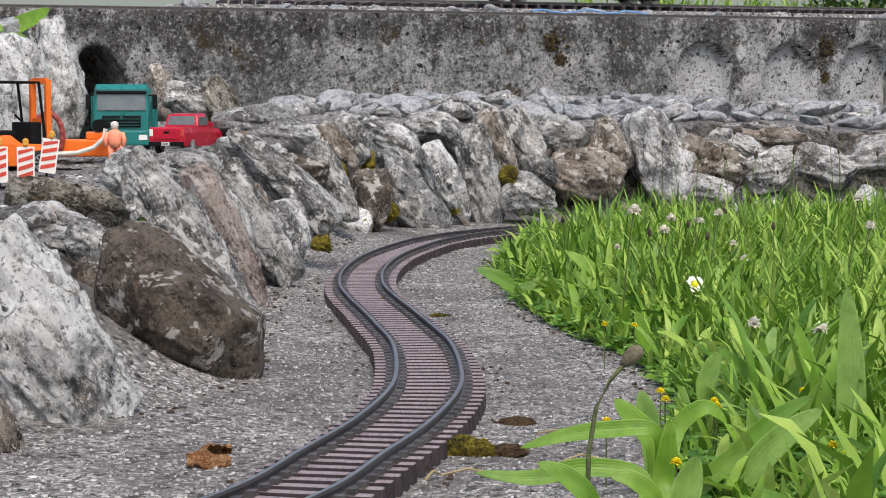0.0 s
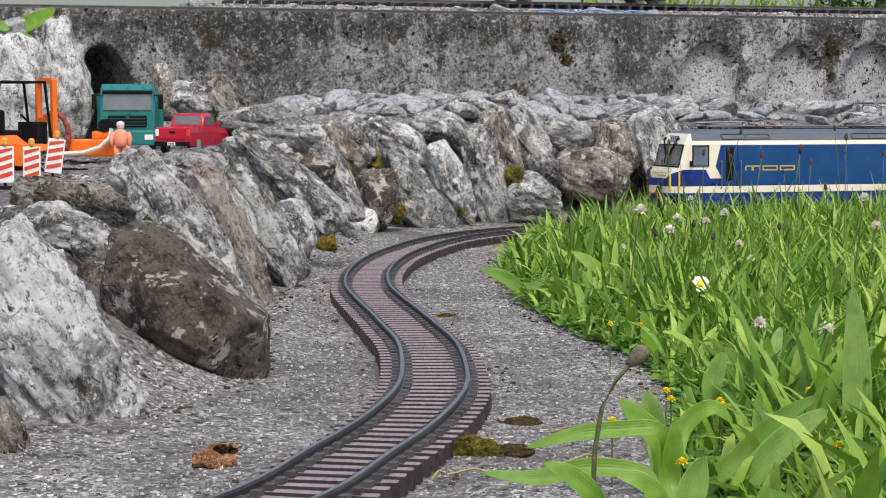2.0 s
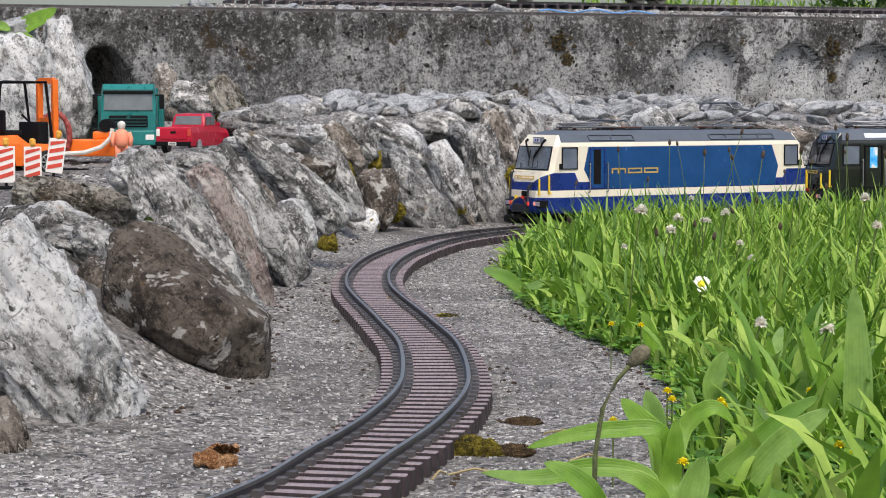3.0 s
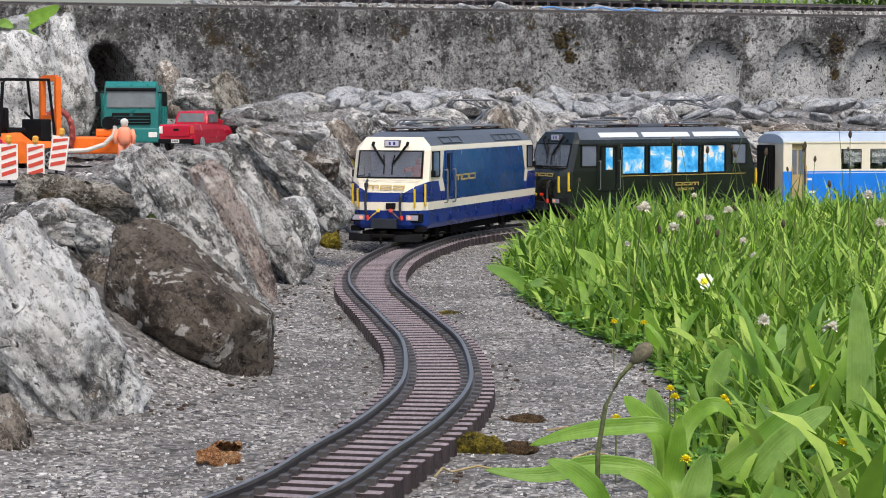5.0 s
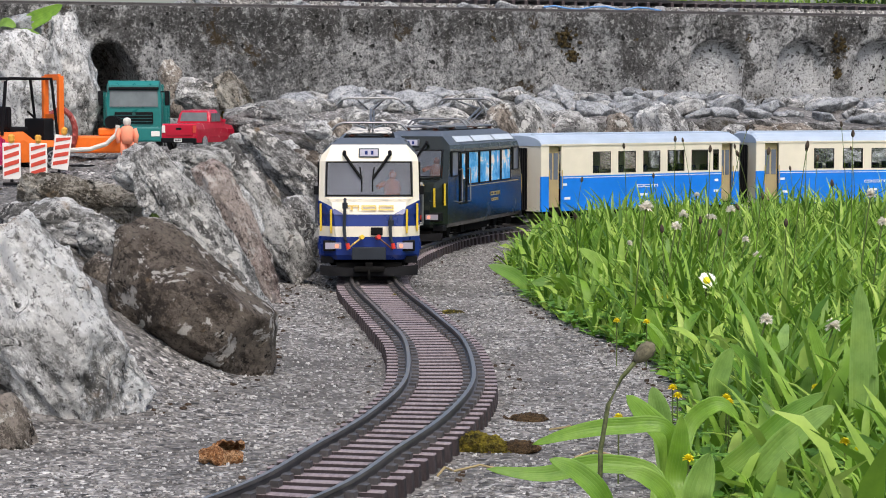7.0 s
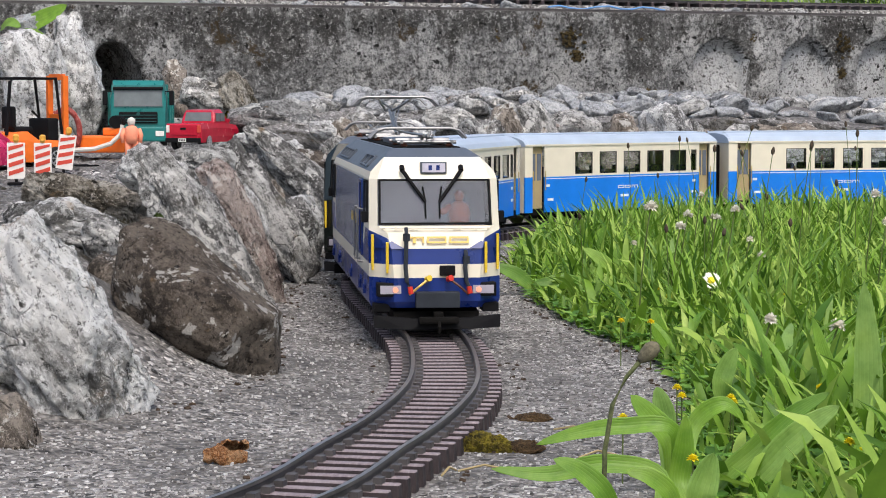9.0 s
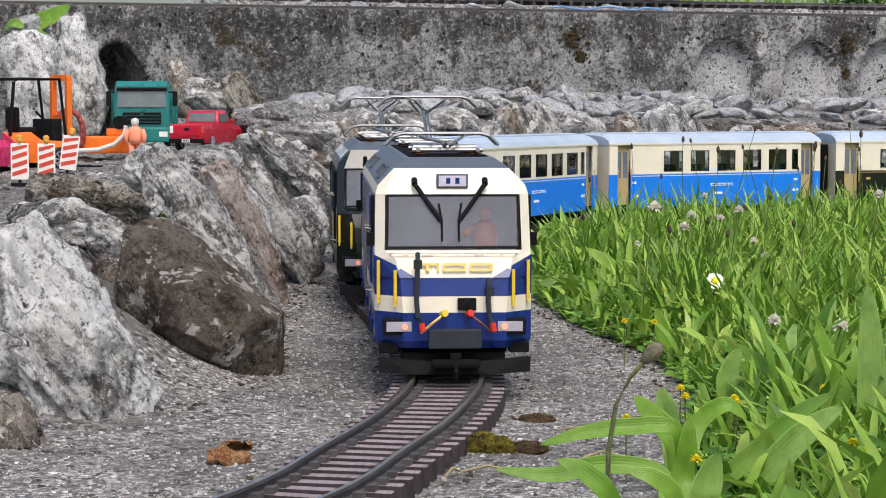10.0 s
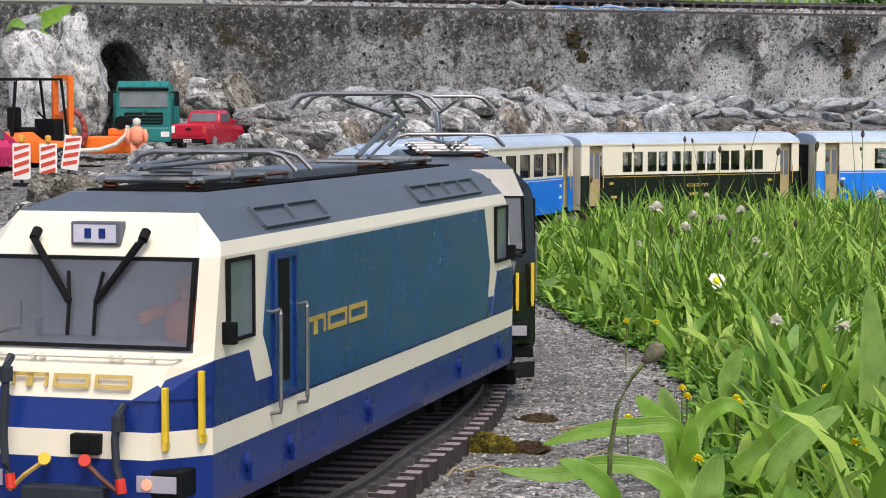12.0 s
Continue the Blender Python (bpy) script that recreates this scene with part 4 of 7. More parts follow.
def loco_front(parent, sx, cream=True, hl=0.277):
    """Lamps, hand rails, hoses, coupling and plough at one end."""
    flip = Matrix.Diagonal((sx, 1, 1, 1)) @ Matrix.Translation((hl - 0.277, 0, 0))
    def add(name, bm, mat, par=parent, label=""):
        for v in bm.verts:
            v.co = flip @ v.co
        if sx < 0:
            bmesh.ops.reverse_faces(bm, faces=bm.faces[:])
        return part(name, bm, mat, par, label)
    # number box
    bm = bmesh.new()
    box(bm, 0.252, 0.2590, -0.0112, 0.0112, 0.1318, 0.1418, 0, 0.0006)
    nb = add("number_box", bm, M_roofgrey)
    bm = bmesh.new()
    box(bm, 0.2590, 0.2596, -0.0097, 0.0097, 0.1330, 0.1406)
    add("number_glass", bm, M_numglass, nb)
    bm = bmesh.new()
    for y in (-0.0045, 0.002):
        box(bm, 0.2596, 0.2599, y, y + 0.003, 0.1348, 0.1390)
    add("number_bars", bm, M_navy, nb)
    if cream:
        # navy field at the corners below the V of the front
        for s in (-1, 1):
            bm = bmesh.new()
            a = [(0.2852, s * 0.0270, 0.0700), (0.2842, s * 0.0380, 0.0700), (0.2659, s * 0.0557, 0.0700), (0.2652, s * 0.0557, 0.0850), (0.2795, s * 0.0408, 0.0785)]
            vs = [bm.verts.new(Vector(p) + Vector((0.0006, s * 0.0004, 0))) for p in a]
            vb = [bm.verts.new(Vector(p) - Vector((0.0006, 0, 0))) for p in a]
            for q3 in ((0, 1, 4), (1, 2, 3), (1, 3, 4)):
                bm.faces.new([vs[i] for i in q3])
            for i in range(5):
                bm.faces.new((vs[i], vs[(i + 1) % 5], vb[(i + 1) % 5], vb[i]))
            bmesh.ops.recalc_face_normals(bm, faces=bm.faces[:])
            add("corner_panel", bm, M_navy)
    # shelf rail under the screen
    bm = bmesh.new()
    tube(bm, [(0.2745, -0.045, 0.0865), (0.2785, -0.043, 0.0868), (0.2785, 0.043, 0.0868), (0.2745, 0.045, 0.0865)], 0.0007, 6)
    for y in (-0.034, -0.02, -0.016, 0.016, 0.02, 0.034):
        disc(bm, (0.278, y, 0.0866), (1, 0, 0), 0.0014, 0.002, 8)
    add("sill_rail", bm, M_cream if cream else M_under)
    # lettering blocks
    at = Matrix.Translation((0.2845, -0.027, 0.0745)) @ Matrix.Rotation(math.pi / 2, 4, "Z") @ Matrix.Rotation(-0.33, 4, "X")
    bm0 = glyphs(parent, "lettering", M_gold, 0.0, 0.054, 0.0058, flip @ at)
    # yellow hand rails
    for s in (-1, 1):
        for y, x, z0, z1 in ((0.0415, 0.2815, 0.0525, 0.0755), (0.0530, 0.2702, 0.0545, 0.0815)):
            bm = bmesh.new()
            box(bm, x, x + 0.003, s * y - 0.0012, s * y + 0.0012, z0, z1, 0, 0.0005)
            box(bm, x - 0.003, x + 0.003, s * y - 0.0008, s * y + 0.0008, z0 - 0.003, z0)
            add("hand_rail", bm, M_yellow)
    # lamp clusters
    for s in (-1, 1):
        bm = bmesh.new()
        box(bm, 0.268, 0.2865, s * 0.0390 - 0.0112, s * 0.0390 + 0.0112, 0.0300, 0.0415, 0, 0.001)
        lb = add("lamp_housing", bm, M_black)
        bm = bmesh.new()
        box(bm, 0.2865, 0.2874, s * 0.0390 - 0.0088, s * 0.0390 + 0.0088, 0.0324, 0.0394, 0, 0.0003)
        add("headlight", bm, M_lens, lb, "pale headlight lens")
        bm = bmesh.new()
        disc(bm, (0.2876, s * 0.0350, 0.0358), (1, 0, 0), 0.0023, 0.001, 14)
        add("marker_light", bm, M_lit, lb, "lit red marker light")
    # socket box
    bm = bmesh.new()
    box(bm, 0.284, 0.2905, 0.0065 - 0.0045, 0.0065 + 0.0085, 0.0475, 0.0560, 0, 0.0008)
    disc(bm, (0.2908, 0.0085, 0.0518), (1, 0, 0), 0.0026, 0.001, 12)
    add("socket_box", bm, M_black)
    # hoses with red and yellow ends
    for y, z1, tip, mat in ((-0.026, 0.087, -0.0235, M_redpl), (0.024, 0.068, 0.026, M_redpl)):
        bm = bmesh.new()
        tube(bm, [(0.286, y, z1), (0.291, y, z1 - 0.004), (0.292, y - 0.001, 0.055), (0.293, y, 0.043), (0.294, tip, 0.038)], 0.0018, 8)
        tube(bm, [(0.291, y, z1 - 0.004), (0.291, y, z1 - 0.010)], 0.0030, 8)
        hz = add("brake_hose", bm, M_buffer)
        bm = bmesh.new()
        tube(bm, [(0.294, tip, 0.039), (0.2945, tip + 0.001, 0.033)], 0.0022, 8)
        add("hose_end", bm, mat, hz, "red hose coupling")
    for y0, y1, mat, tipm in ((-0.024, -0.008, M_gold, M_yellow), (0.026, 0.010, M_rust, M_redpl)):
        bm = bmesh.new()
        tube(bm, [(0.293, y0, 0.032), (0.295, (y0 + y1) / 2, 0.039), (0.293, y1, 0.045)], 0.0011, 6)
        cb = add("jumper_cable", bm, mat)
        bm = bmesh.new()
        disc(bm, (0.293, y1, 0.0455), (1, 0.4, 0.3), 0.0026, 0.005, 10)
        add("plug", bm, tipm, cb)
    # buffer plate, coupling hook and plough
    bm = bmesh.new()
    box(bm, 0.284, 0.2945, -0.0185, 0.0185, 0.0210, 0.0345, 0, 0.001)
    add("buffer_plate", bm, M_buffer)
    bm = bmesh.new()
    box(bm, 0.270, 0.300, -0.004, 0.004, 0.010, 0.018, 0, 0.001)
    box(bm, 0.294, 0.304, -0.017, 0.017, 0.0085, 0.0140, 0, 0.002)
    tube(bm, [(0.302, 0, 0.012), (0.306, 0, 0.006), (0.304, 0, 0.001)], 0.0016, 6)
    add("coupling", bm, M_under)
    bm = bmesh.new()
    for s in (-1, 1):
        a = [(0.296, 0, 0.0035), (0.296, 0, 0.0105), (0.291, s * 0.020, 0.0120), (0.286, s * 0.0535, 0.0145), (0.288, s * 0.0530, 0.0040), (0.294, s * 0.026, 0.003)]
        vs = [bm.verts.new(p) for p in a]
        vb = [bm.verts.new(Vector(p) - Vector((0.004, 0, 0))) for p in a]
        bm.faces.new(vs)
        bm.faces.new(vb[::-1])
        for i in range(6):
            bm.faces.new((vs[i], vs[(i + 1) % 6], vb[(i + 1) % 6], vb[i]))
    bmesh.ops.recalc_face_normals(bm, faces=bm.faces[:])
    add("snow_plough", bm, M_black, parent, "matt black snow plough")
    bm = bmesh.new()
    box(bm, 0.225, 0.280, -0.036, 0.036, 0.006, 0.017)
    add("plough_bracket", bm, M_under)
    for s in (-1, 1):
        bm = bmesh.new()
        box(bm, 0.262, 0.280, s * 0.046 - 0.007, s * 0.046 + 0.007, 0.0165, 0.024, 0, 0.001)
        add("step", bm, M_black)


def side_rails(parent, side, xs, mat=None):
    for x in xs:
        bm = bmesh.new()
        y = side * 0.0605
        tube(bm, [(x, side * 0.055, 0.0985), (x, y, 0.1000), (x, y, 0.098), (x, y, 0.056), (x, y, 0.054), (x, side * 0.055, 0.053)], 0.0010, 6)
        part("grab_rail", bm, mat or M_steel, parent)


def roof_hatches(parent, xs, mat):
    """Raised grilles on both slopes of the roof."""
    for s in (-1, 1):
        for x0, x1, n in xs:
            bm = bmesh.new()
            p0, p1 = Vector((0, s * 0.0512, 0.1356)), Vector((0, s * 0.0424, 0.1448))
            up = Vector((0, s * 0.7, 0.7)) * 0.0018
            for a, b, lo, hi in [(x0, x1, 0.0, 0.12), (x0, x1, 0.88, 1.0)] + [(x0 + (x1 - x0) * k / n - 0.001, x0 + (x1 - x0) * k / n + 0.001, 0.12, 0.88) for k in range(n + 1)]:
                q0, q1 = p0.lerp(p1, lo), p0.lerp(p1, hi)
                c = [Vector((a, q0.y, q0.z)), Vector((b, q0.y, q0.z)), Vector((b, q1.y, q1.z)), Vector((a, q1.y, q1.z))]
                hi_ = [v + up for v in c]
                vs = [bm.verts.new(v - up * 0.3) for v in c] + [bm.verts.new(v) for v in hi_]
                for f in ((4, 5, 6, 7), (0, 1, 5, 4), (1, 2, 6, 5), (2, 3, 7, 6), (3, 0, 4, 7)):
                    bm.faces.new([vs[i] for i in f])
            bmesh.ops.recalc_face_normals(bm, faces=bm.faces[:])
            part("roof_grille", bm, mat, parent)


def roof_gear(parent, k=1.0):
    bm = bmesh.new()
    box(bm, -0.205 * k, 0.205 * k, -0.0290, 0.0290, 0.1515, 0.1534)
    part("roof_well", bm, M_under, parent, "dark roof well")
    bm = bmesh.new()
    box(bm, -0.05 * k, 0.06 * k, -0.018, 0.018, 0.152, 0.158, 0, 0.001)
    box(bm, 0.09 * k, 0.12 * k, -0.014, 0.014, 0.152, 0.157, 0, 0.001)
    part("roof_box", bm, M_roofgrey, parent)
    bm = bmesh.new()
    for y in (-0.015, 0.015):
        tube(bm, [(-0.2 * k, y, 0.1565), (0.2 * k, y, 0.1565)], 0.0010, 6)
    part("roof_conduit", bm, M_rust, parent)


def build_loco():
    t = thing("locomotive", "navy and cream electric model locomotive with grey roof and current collectors", "locomotive")
    loco_body(t, [M_navy, M_cream, M_navy, M_cream, M_cream, M_roofgrey])
    for sx in (1, -1):
        windscreen(t, sx)
        loco_front(t, sx)
    for side in (-1, 1):
        y = 0.0552
        main = [(0.186, 0.0585), (-0.196, 0.0585), (-0.205, 0.090), (-0.190, 0.1262), (0.196, 0.1262), (0.205, 0.090)]
        side_poly(t, "side_panel", main, y, side, M_sideblue, 0.0007, "glossy deep blue side panel")
        for sx in (1, -1):
            low = [(sx * 0.2655, 0.0585), (sx * 0.2095, 0.0585), (sx * 0.2235, 0.0850), (sx * 0.2645, 0.0850)]
            side_poly(t, "cab_panel", low, y, side, M_navy)
            w = frame_box(t, "cab_window_frame", sx * 0.2335 - 0.0155, sx * 0.2335 + 0.0155, 0.0905, 0.1262, 0.0553, side, M_black)
            side_poly(w, "cab_window", rect(sx * 0.2335 - 0.014, sx * 0.2335 + 0.014, 0.0920, 0.1250), 0.0555, side, M_screen, 0.0004)
            bm = bmesh.new()
            box(bm, sx * 0.252 - 0.002, sx * 0.252 + 0.002, min(side * 0.055, side * 0.061), max(side * 0.055, side * 0.061), 0.0905, 0.1000, 0, 0.0006)
            part("mirror", bm, M_black, t)
        d = frame_box(t, "side_door", 0.163, 0.194, 0.059, 0.1245, 0.0556, side, M_navy, 0.0024, 0.0014)
        side_poly(d, "door_recess", rect(0.172, 0.186, 0.066, 0.1215), 0.0558, side, M_black, 0.0005)
        side_rails(t, side, (0.160, 0.196))
        run = Matrix.Translation((0.150 if side > 0 else 0.055, side * 0.0563, 0.0825)) @ Matrix.Diagonal((-side, 1, 1, 1))
        glyphs(t, "lettering", M_gold, 0.0, 0.095, 0.0088, run)
        for x in (-0.23, -0.13, 0.05, 0.17, 0.225):
            bm = bmesh.new()
            disc(bm, (x, side * 0.0555, 0.036), (0, 1, 0), 0.0042, 0.003, 12)
            box(bm, x - 0.0012, x + 0.0012, min(side * 0.055, side * 0.058), max(side * 0.055, side * 0.058), 0.028, 0.036)
            part("latch", bm, M_navy, t)
    roof_hatches(t, ((-0.20, -0.06, 4), (0.10, 0.19, 2)), M_roofgrey)
    roof_gear(t)
    pantograph(t, 0.160, False)
    pantograph(t, -0.135, True, -1)
    for x in (0.16, -0.16):
        bogie(t, x)
    bm = bmesh.new()
    box(bm, -0.11, 0.11, -0.04, 0.04, 0.008, 0.018, 0, 0.002)
    box(bm, -0.25, 0.25, -0.03, 0.03, 0.014, 0.018)
    part("underframe", bm, M_under, t)
    return t


def build_black():
    t = thing("railcar", "black model railcar with blue scenic window prints and roof windows", "railcar")
    hl = 0.2065
    loco_body(t, [M_blackgreen, M_blackgreen, M_blackgreen, M_blackgreen, M_blackgreen, M_roofgrey], hl)
    for sx in (1, -1):
        windscreen(t, sx, hl)
        loco_front(t, sx, False, hl)
    for side in (-1, 1):
        for k, x0 in enumerate((0.070, 0.012, -0.046, -0.104)):
            w = frame_box(t, "window_frame", x0 - 0.0265, x0 + 0.0265, 0.076, 0.1235, 0.0553, side, M_black, 0.0018, 0.0012)
            ob = side_poly(w, "window_print", rect(x0 - 0.0225, x0 + 0.0225, 0.078, 0.122), 0.0554, side, M_poster, 0.0006, "blue scenic print")
        for x0 in (0.162, -0.160):
            w = frame_box(t, "window_frame", x0 - 0.016, x0 + 0.016, 0.090, 0.1250, 0.0553, side, M_black)
            side_poly(w, "window", rect(x0 - 0.0145, x0 + 0.0145, 0.0915, 0.1235), 0.0555, side, M_screen, 0.0004)
        d = frame_box(t, "side_door", 0.104, 0.138, 0.050, 0.1240, 0.0556, side, M_black, 0.0024, 0.0014)
        side_poly(d, "door_window", rect(0.114, 0.128, 0.085, 0.1205), 0.0558, side, M_poster, 0.0005)
        side_rails(t, side, (0.101, 0.142))
        side_poly(t, "gold_line", rect(-0.175, 0.098, 0.0735, 0.0745), 0.0555, side, M_gold, 0.0004)
        glyphs(t, "lettering", M_gold, 0.0, 0.05, 0.0055, Matrix.Translation((-0.07, side * 0.0560, 0.056)))
        glyphs(t, "lettering", M_gold, 0.0, 0.035, 0.004, Matrix.Translation((-0.06, side * 0.0560, 0.048)))
        for x0, x1 in ((0.055, 0.135), (-0.055, 0.045), (-0.165, -0.065)):
            bm = bmesh.new()
            vs = [(x0, side * 0.0505, 0.1365), (x1, side * 0.0505, 0.1365), (x1, side * 0.0430, 0.1440), (x0, side * 0.0430, 0.1440)]
            slab(bm, vs if side < 0 else vs[::-1], 0.0010)
            part("roof_window", bm, M_skylight, t, "pale grey roof window")
    pantograph(t, 0.10, False)
    pantograph(t, -0.10, True, -1)
    roof_gear(t, 0.5)
    for x in (0.120, -0.120):
        bogie(t, x)
    bm = bmesh.new()
    box(bm, -0.06, 0.06, -0.04, 0.04, 0.008, 0.018, 0, 0.002)
    box(bm, -0.185, 0.185, -0.03, 0.03, 0.014, 0.018)
    part("underframe", bm, M_under, t)
    return t


COACH, SALOON = 0.2190, 0.2300


def build_coach(name, label, lower, windows, line, dark=False, hl=COACH):
    """Passenger coach with a shell that is open at its windows, seats inside and a domed roof."""
    t = thing(name, label, "coach", "coaches of the train")
    hw, z0, zb, zw0, zw1, ze = 0.0545, 0.020, 0.0755, 0.0790, 0.1135, 0.1245
    for side in (-1, 1):
        ya, yb = sorted((side * (hw - 0.0025), side * hw))
        bm = bmesh.new()
        box(bm, -hl + 0.042, hl - 0.042, ya, yb, z0, zb)
        part("lower_side", bm, lower, t)
        bm = bmesh.new()
        box(bm, -hl + 0.042, hl - 0.042, ya, yb, zb, zw0)
        box(bm, -hl + 0.042, hl - 0.042, ya, yb, zw1, ze)
        edge = -hl + 0.042
        for a, b in windows:
            box(bm, edge, a, ya, yb, zw0, zw1)
            edge = b
        box(bm, edge, hl - 0.042, ya, yb, zw0, zw1)
        part("upper_side", bm, M_cream, t)
        for a, b in windows:
            w = frame_box(t, "window_frame", a, b, zw0, zw1, hw - 0.0005, side, M_black if not dark else M_cream, 0.0010, 0.0008)
            side_poly(w, "pane", rect(a, b, zw0, zw1), hw - 0.0015, side, M_clear, 0.0004)
        # corner posts and doors
        for sx in (-1, 1):
            bm = bmesh.new()
            xa, xb = sorted((sx * (hl - 0.016), sx * hl))
            box(bm, xa, xb, ya, yb, zb, ze)
            part("corner_post", bm, M_cream, t)
            bm = bmesh.new()
            box(bm, xa, xb, ya, yb, z0, zb)
            part("corner_post", bm, lower, t)
            xa, xb = sorted((sx * (hl - 0.042), sx * (hl - 0.016)))
            yc, yd = sorted((side * (hw - 0.008), side * (hw - 0.0065)))
            bm = bmesh.new()
            box(bm, xa, xb, yc, yd, z0, ze)
            d = part("door", bm, M_doorbuff, t, "recessed buff folding door")
            bm = bmesh.new()
            for k in (0.27, 0.73):
                xc = xa + (xb - xa) * k
                ye, yf = sorted((side * (hw - 0.0064), side * (hw - 0.0058)))
                box(bm, xc - 0.0042, xc + 0.0042, ye, yf, 0.070, 0.112)
            part("door_glass", bm, M_screen, d)
            for k in (-0.002, 1.02):
                bm = bmesh.new()
                xc = xa + (xb - xa) * k
                tube(bm, [(xc, side * (hw + 0.002), 0.055), (xc, side * (hw + 0.002), 0.085)], 0.0007, 6)
                part("grab_rail", bm, M_gold, t)
        side_poly(t, "waist_line", rect(-hl + 0.043, hl - 0.043, zb - 0.0035, zb - 0.0025), hw + 0.0001, side, line, 0.0003)
        glyphs(t, "lettering", line, 0.0, 0.045, 0.0045, Matrix.Translation((-0.03, side * (hw + 0.0004), 0.054)))
        bm = bmesh.new()
        for x, w_, z in ((-0.165, 0.008, 0.060), (0.170, 0.008, 0.060), (-0.165, 0.012, 0.042), (0.165, 0.012, 0.038), (0.0, 0.018, 0.040)):
            box(bm, x - w_ / 2, x + w_ / 2, min(side * hw, side * (hw + 0.0005)), max(side * hw, side * (hw + 0.0005)), z, z + 0.004)
        part("lettering", bm, line, t)
    # ends with gangway bellows
    for sx in (-1, 1):
        bm = bmesh.new()
        xa, xb = sorted((sx * (hl - 0.003), sx * hl))
        box(bm, xa, xb, -hw + 0.003, -0.016, z0, ze)
        box(bm, xa, xb, 0.016, hw - 0.003, z0, ze)
        box(bm, xa, xb, -0.016, 0.016, 0.105, ze)
        part("end_wall", bm, M_cream, t)
        bm = bmesh.new()
        for k in range(4):
            xc = sx * (hl + 0.002 + 0.004 * k)
            box(bm, min(xc, xc + sx * 0.0022), max(xc, xc + sx * 0.0022), -0.022, 0.022, 0.022, 0.120)
        box(bm, min(sx * hl, sx * (hl + 0.016)), max(sx * hl, sx * (hl + 0.016)), -0.019, 0.019, 0.024, 0.118)
        part("gangway_bellows", bm, M_black, t, "black rubber gangway bellows")
    # roof: shallow arch with a rounded gutter
    bm = bmesh.new()
    prof = [(hw + 0.0012, ze - 0.001), (hw + 0.0014, ze + 0.002), (hw - 0.003, ze + 0.0085), (0.040, ze + 0.0145), (0.022, ze + 0.0180), (0.0, ze + 0.0190)]
    full = prof + [(-y, z) for y, z in prof[-2::-1]]
    xs = [-hl - 0.001, -hl + 0.004, hl - 0.004, hl + 0.001]
    rings = []
    for i, x in enumerate(xs):
        k = 0.80 if i in (0, 3) else 1.0
        rings.append([bm.verts.new((x, y, ze - 0.001 + (z - ze + 0.001) * k)) for y, z in full])
    for u, w in zip(rings, rings[1:]):
        for a in range(len(full) - 1):
            f = bm.faces.new((u[a], u[a + 1], w[a + 1], w[a]))
            f.material_index = 1 if a in (0, len(full) - 2) else 0
        bm.faces.new((w[0], w[-1], u[-1], u[0]))
    bm.faces.new(rings[0])
    bm.faces.new(rings[-1][::-1])
    bmesh.ops.recalc_face_normals(bm, faces=bm.faces[:])
    roof = part("roof", bm, [M_coachroof, M_cream], t, "pale blue-grey domed roof")
    bm = bmesh.new()
    for s in (-1, 1):
        box(bm, -hl, hl, s * 0.030 - 0.0005, s * 0.030 + 0.0005, ze + 0.0160, ze + 0.0180)
    part("roof_seam", bm, M_coachroof, roof)
    # floor, seats, underframe
    bm = bmesh.new()
    box(bm, -hl + 0.003, hl - 0.003, -hw + 0.004, hw - 0.004, 0.016, 0.026)
    part("floor_pan", bm, M_under, t)
    seats = bmesh.new()
    for s in (-1, 1):
        box(seats, -0.012, 0.012, s * 0.030 - 0.013, s * 0.030 + 0.013, 0.026, 0.050)
        box(seats, -0.003, 0.003, s * 0.030 - 0.013, s * 0.030 + 0.013, 0.050, 0.088, 0, 0.002)
    first = part("seat", seats, M_seat, t)
    for k, (a, b) in enumerate(windows):
        ob = first if k == 0 else new("seat", first.data)
        ob.parent = t
        ob.location.x = (a + b) / 2
    for x in (0.14, -0.14):
        bogie(t, x, 0.055)
    bm = bmesh.new()
    for x in (-0.06, 0.03):
        box(bm, x - 0.03, x + 0.03, -0.034, 0.034, 0.005, 0.016, 0, 0.002)
    part("underfloor_box", bm, M_under, t)
    return t


M_doorbuff = plain("buff_door_paint", (0.42, 0.33, 0.17), 0.45, 0, 0.4, 0.1, 40)
WINS = [(-0.170, -0.157)] + [(0.092 - k * 0.0545 - 0.0190, 0.092 - k * 0.0545 + 0.0190) for k in range(4, -1, -1)]
PWINS = [(0.128 - k * 0.0512 - 0.0225 + h, 0.128 - k * 0.0512 - 0.0015 + h) for k in range(5, -1, -1) for h in (0.0, 0.0225)]
loco = build_loco()
railcar = build_black()
coach_a = build_coach("passenger_coach", "cream and bright blue model passenger coach with pale roof", M_coachblue, WINS, M_whitebar)
coach_b = copy_thing(coach_a, Matrix.Identity(4))
saloon = build_coach("saloon_coach", "cream and dark green model saloon coach with paired windows", M_blackgreen, PWINS, M_gold, True, SALOON)
coach_c = copy_thing(coach_a, Matrix.Identity(4))
coach_d = copy_thing(coach_a, Matrix.Identity(4))


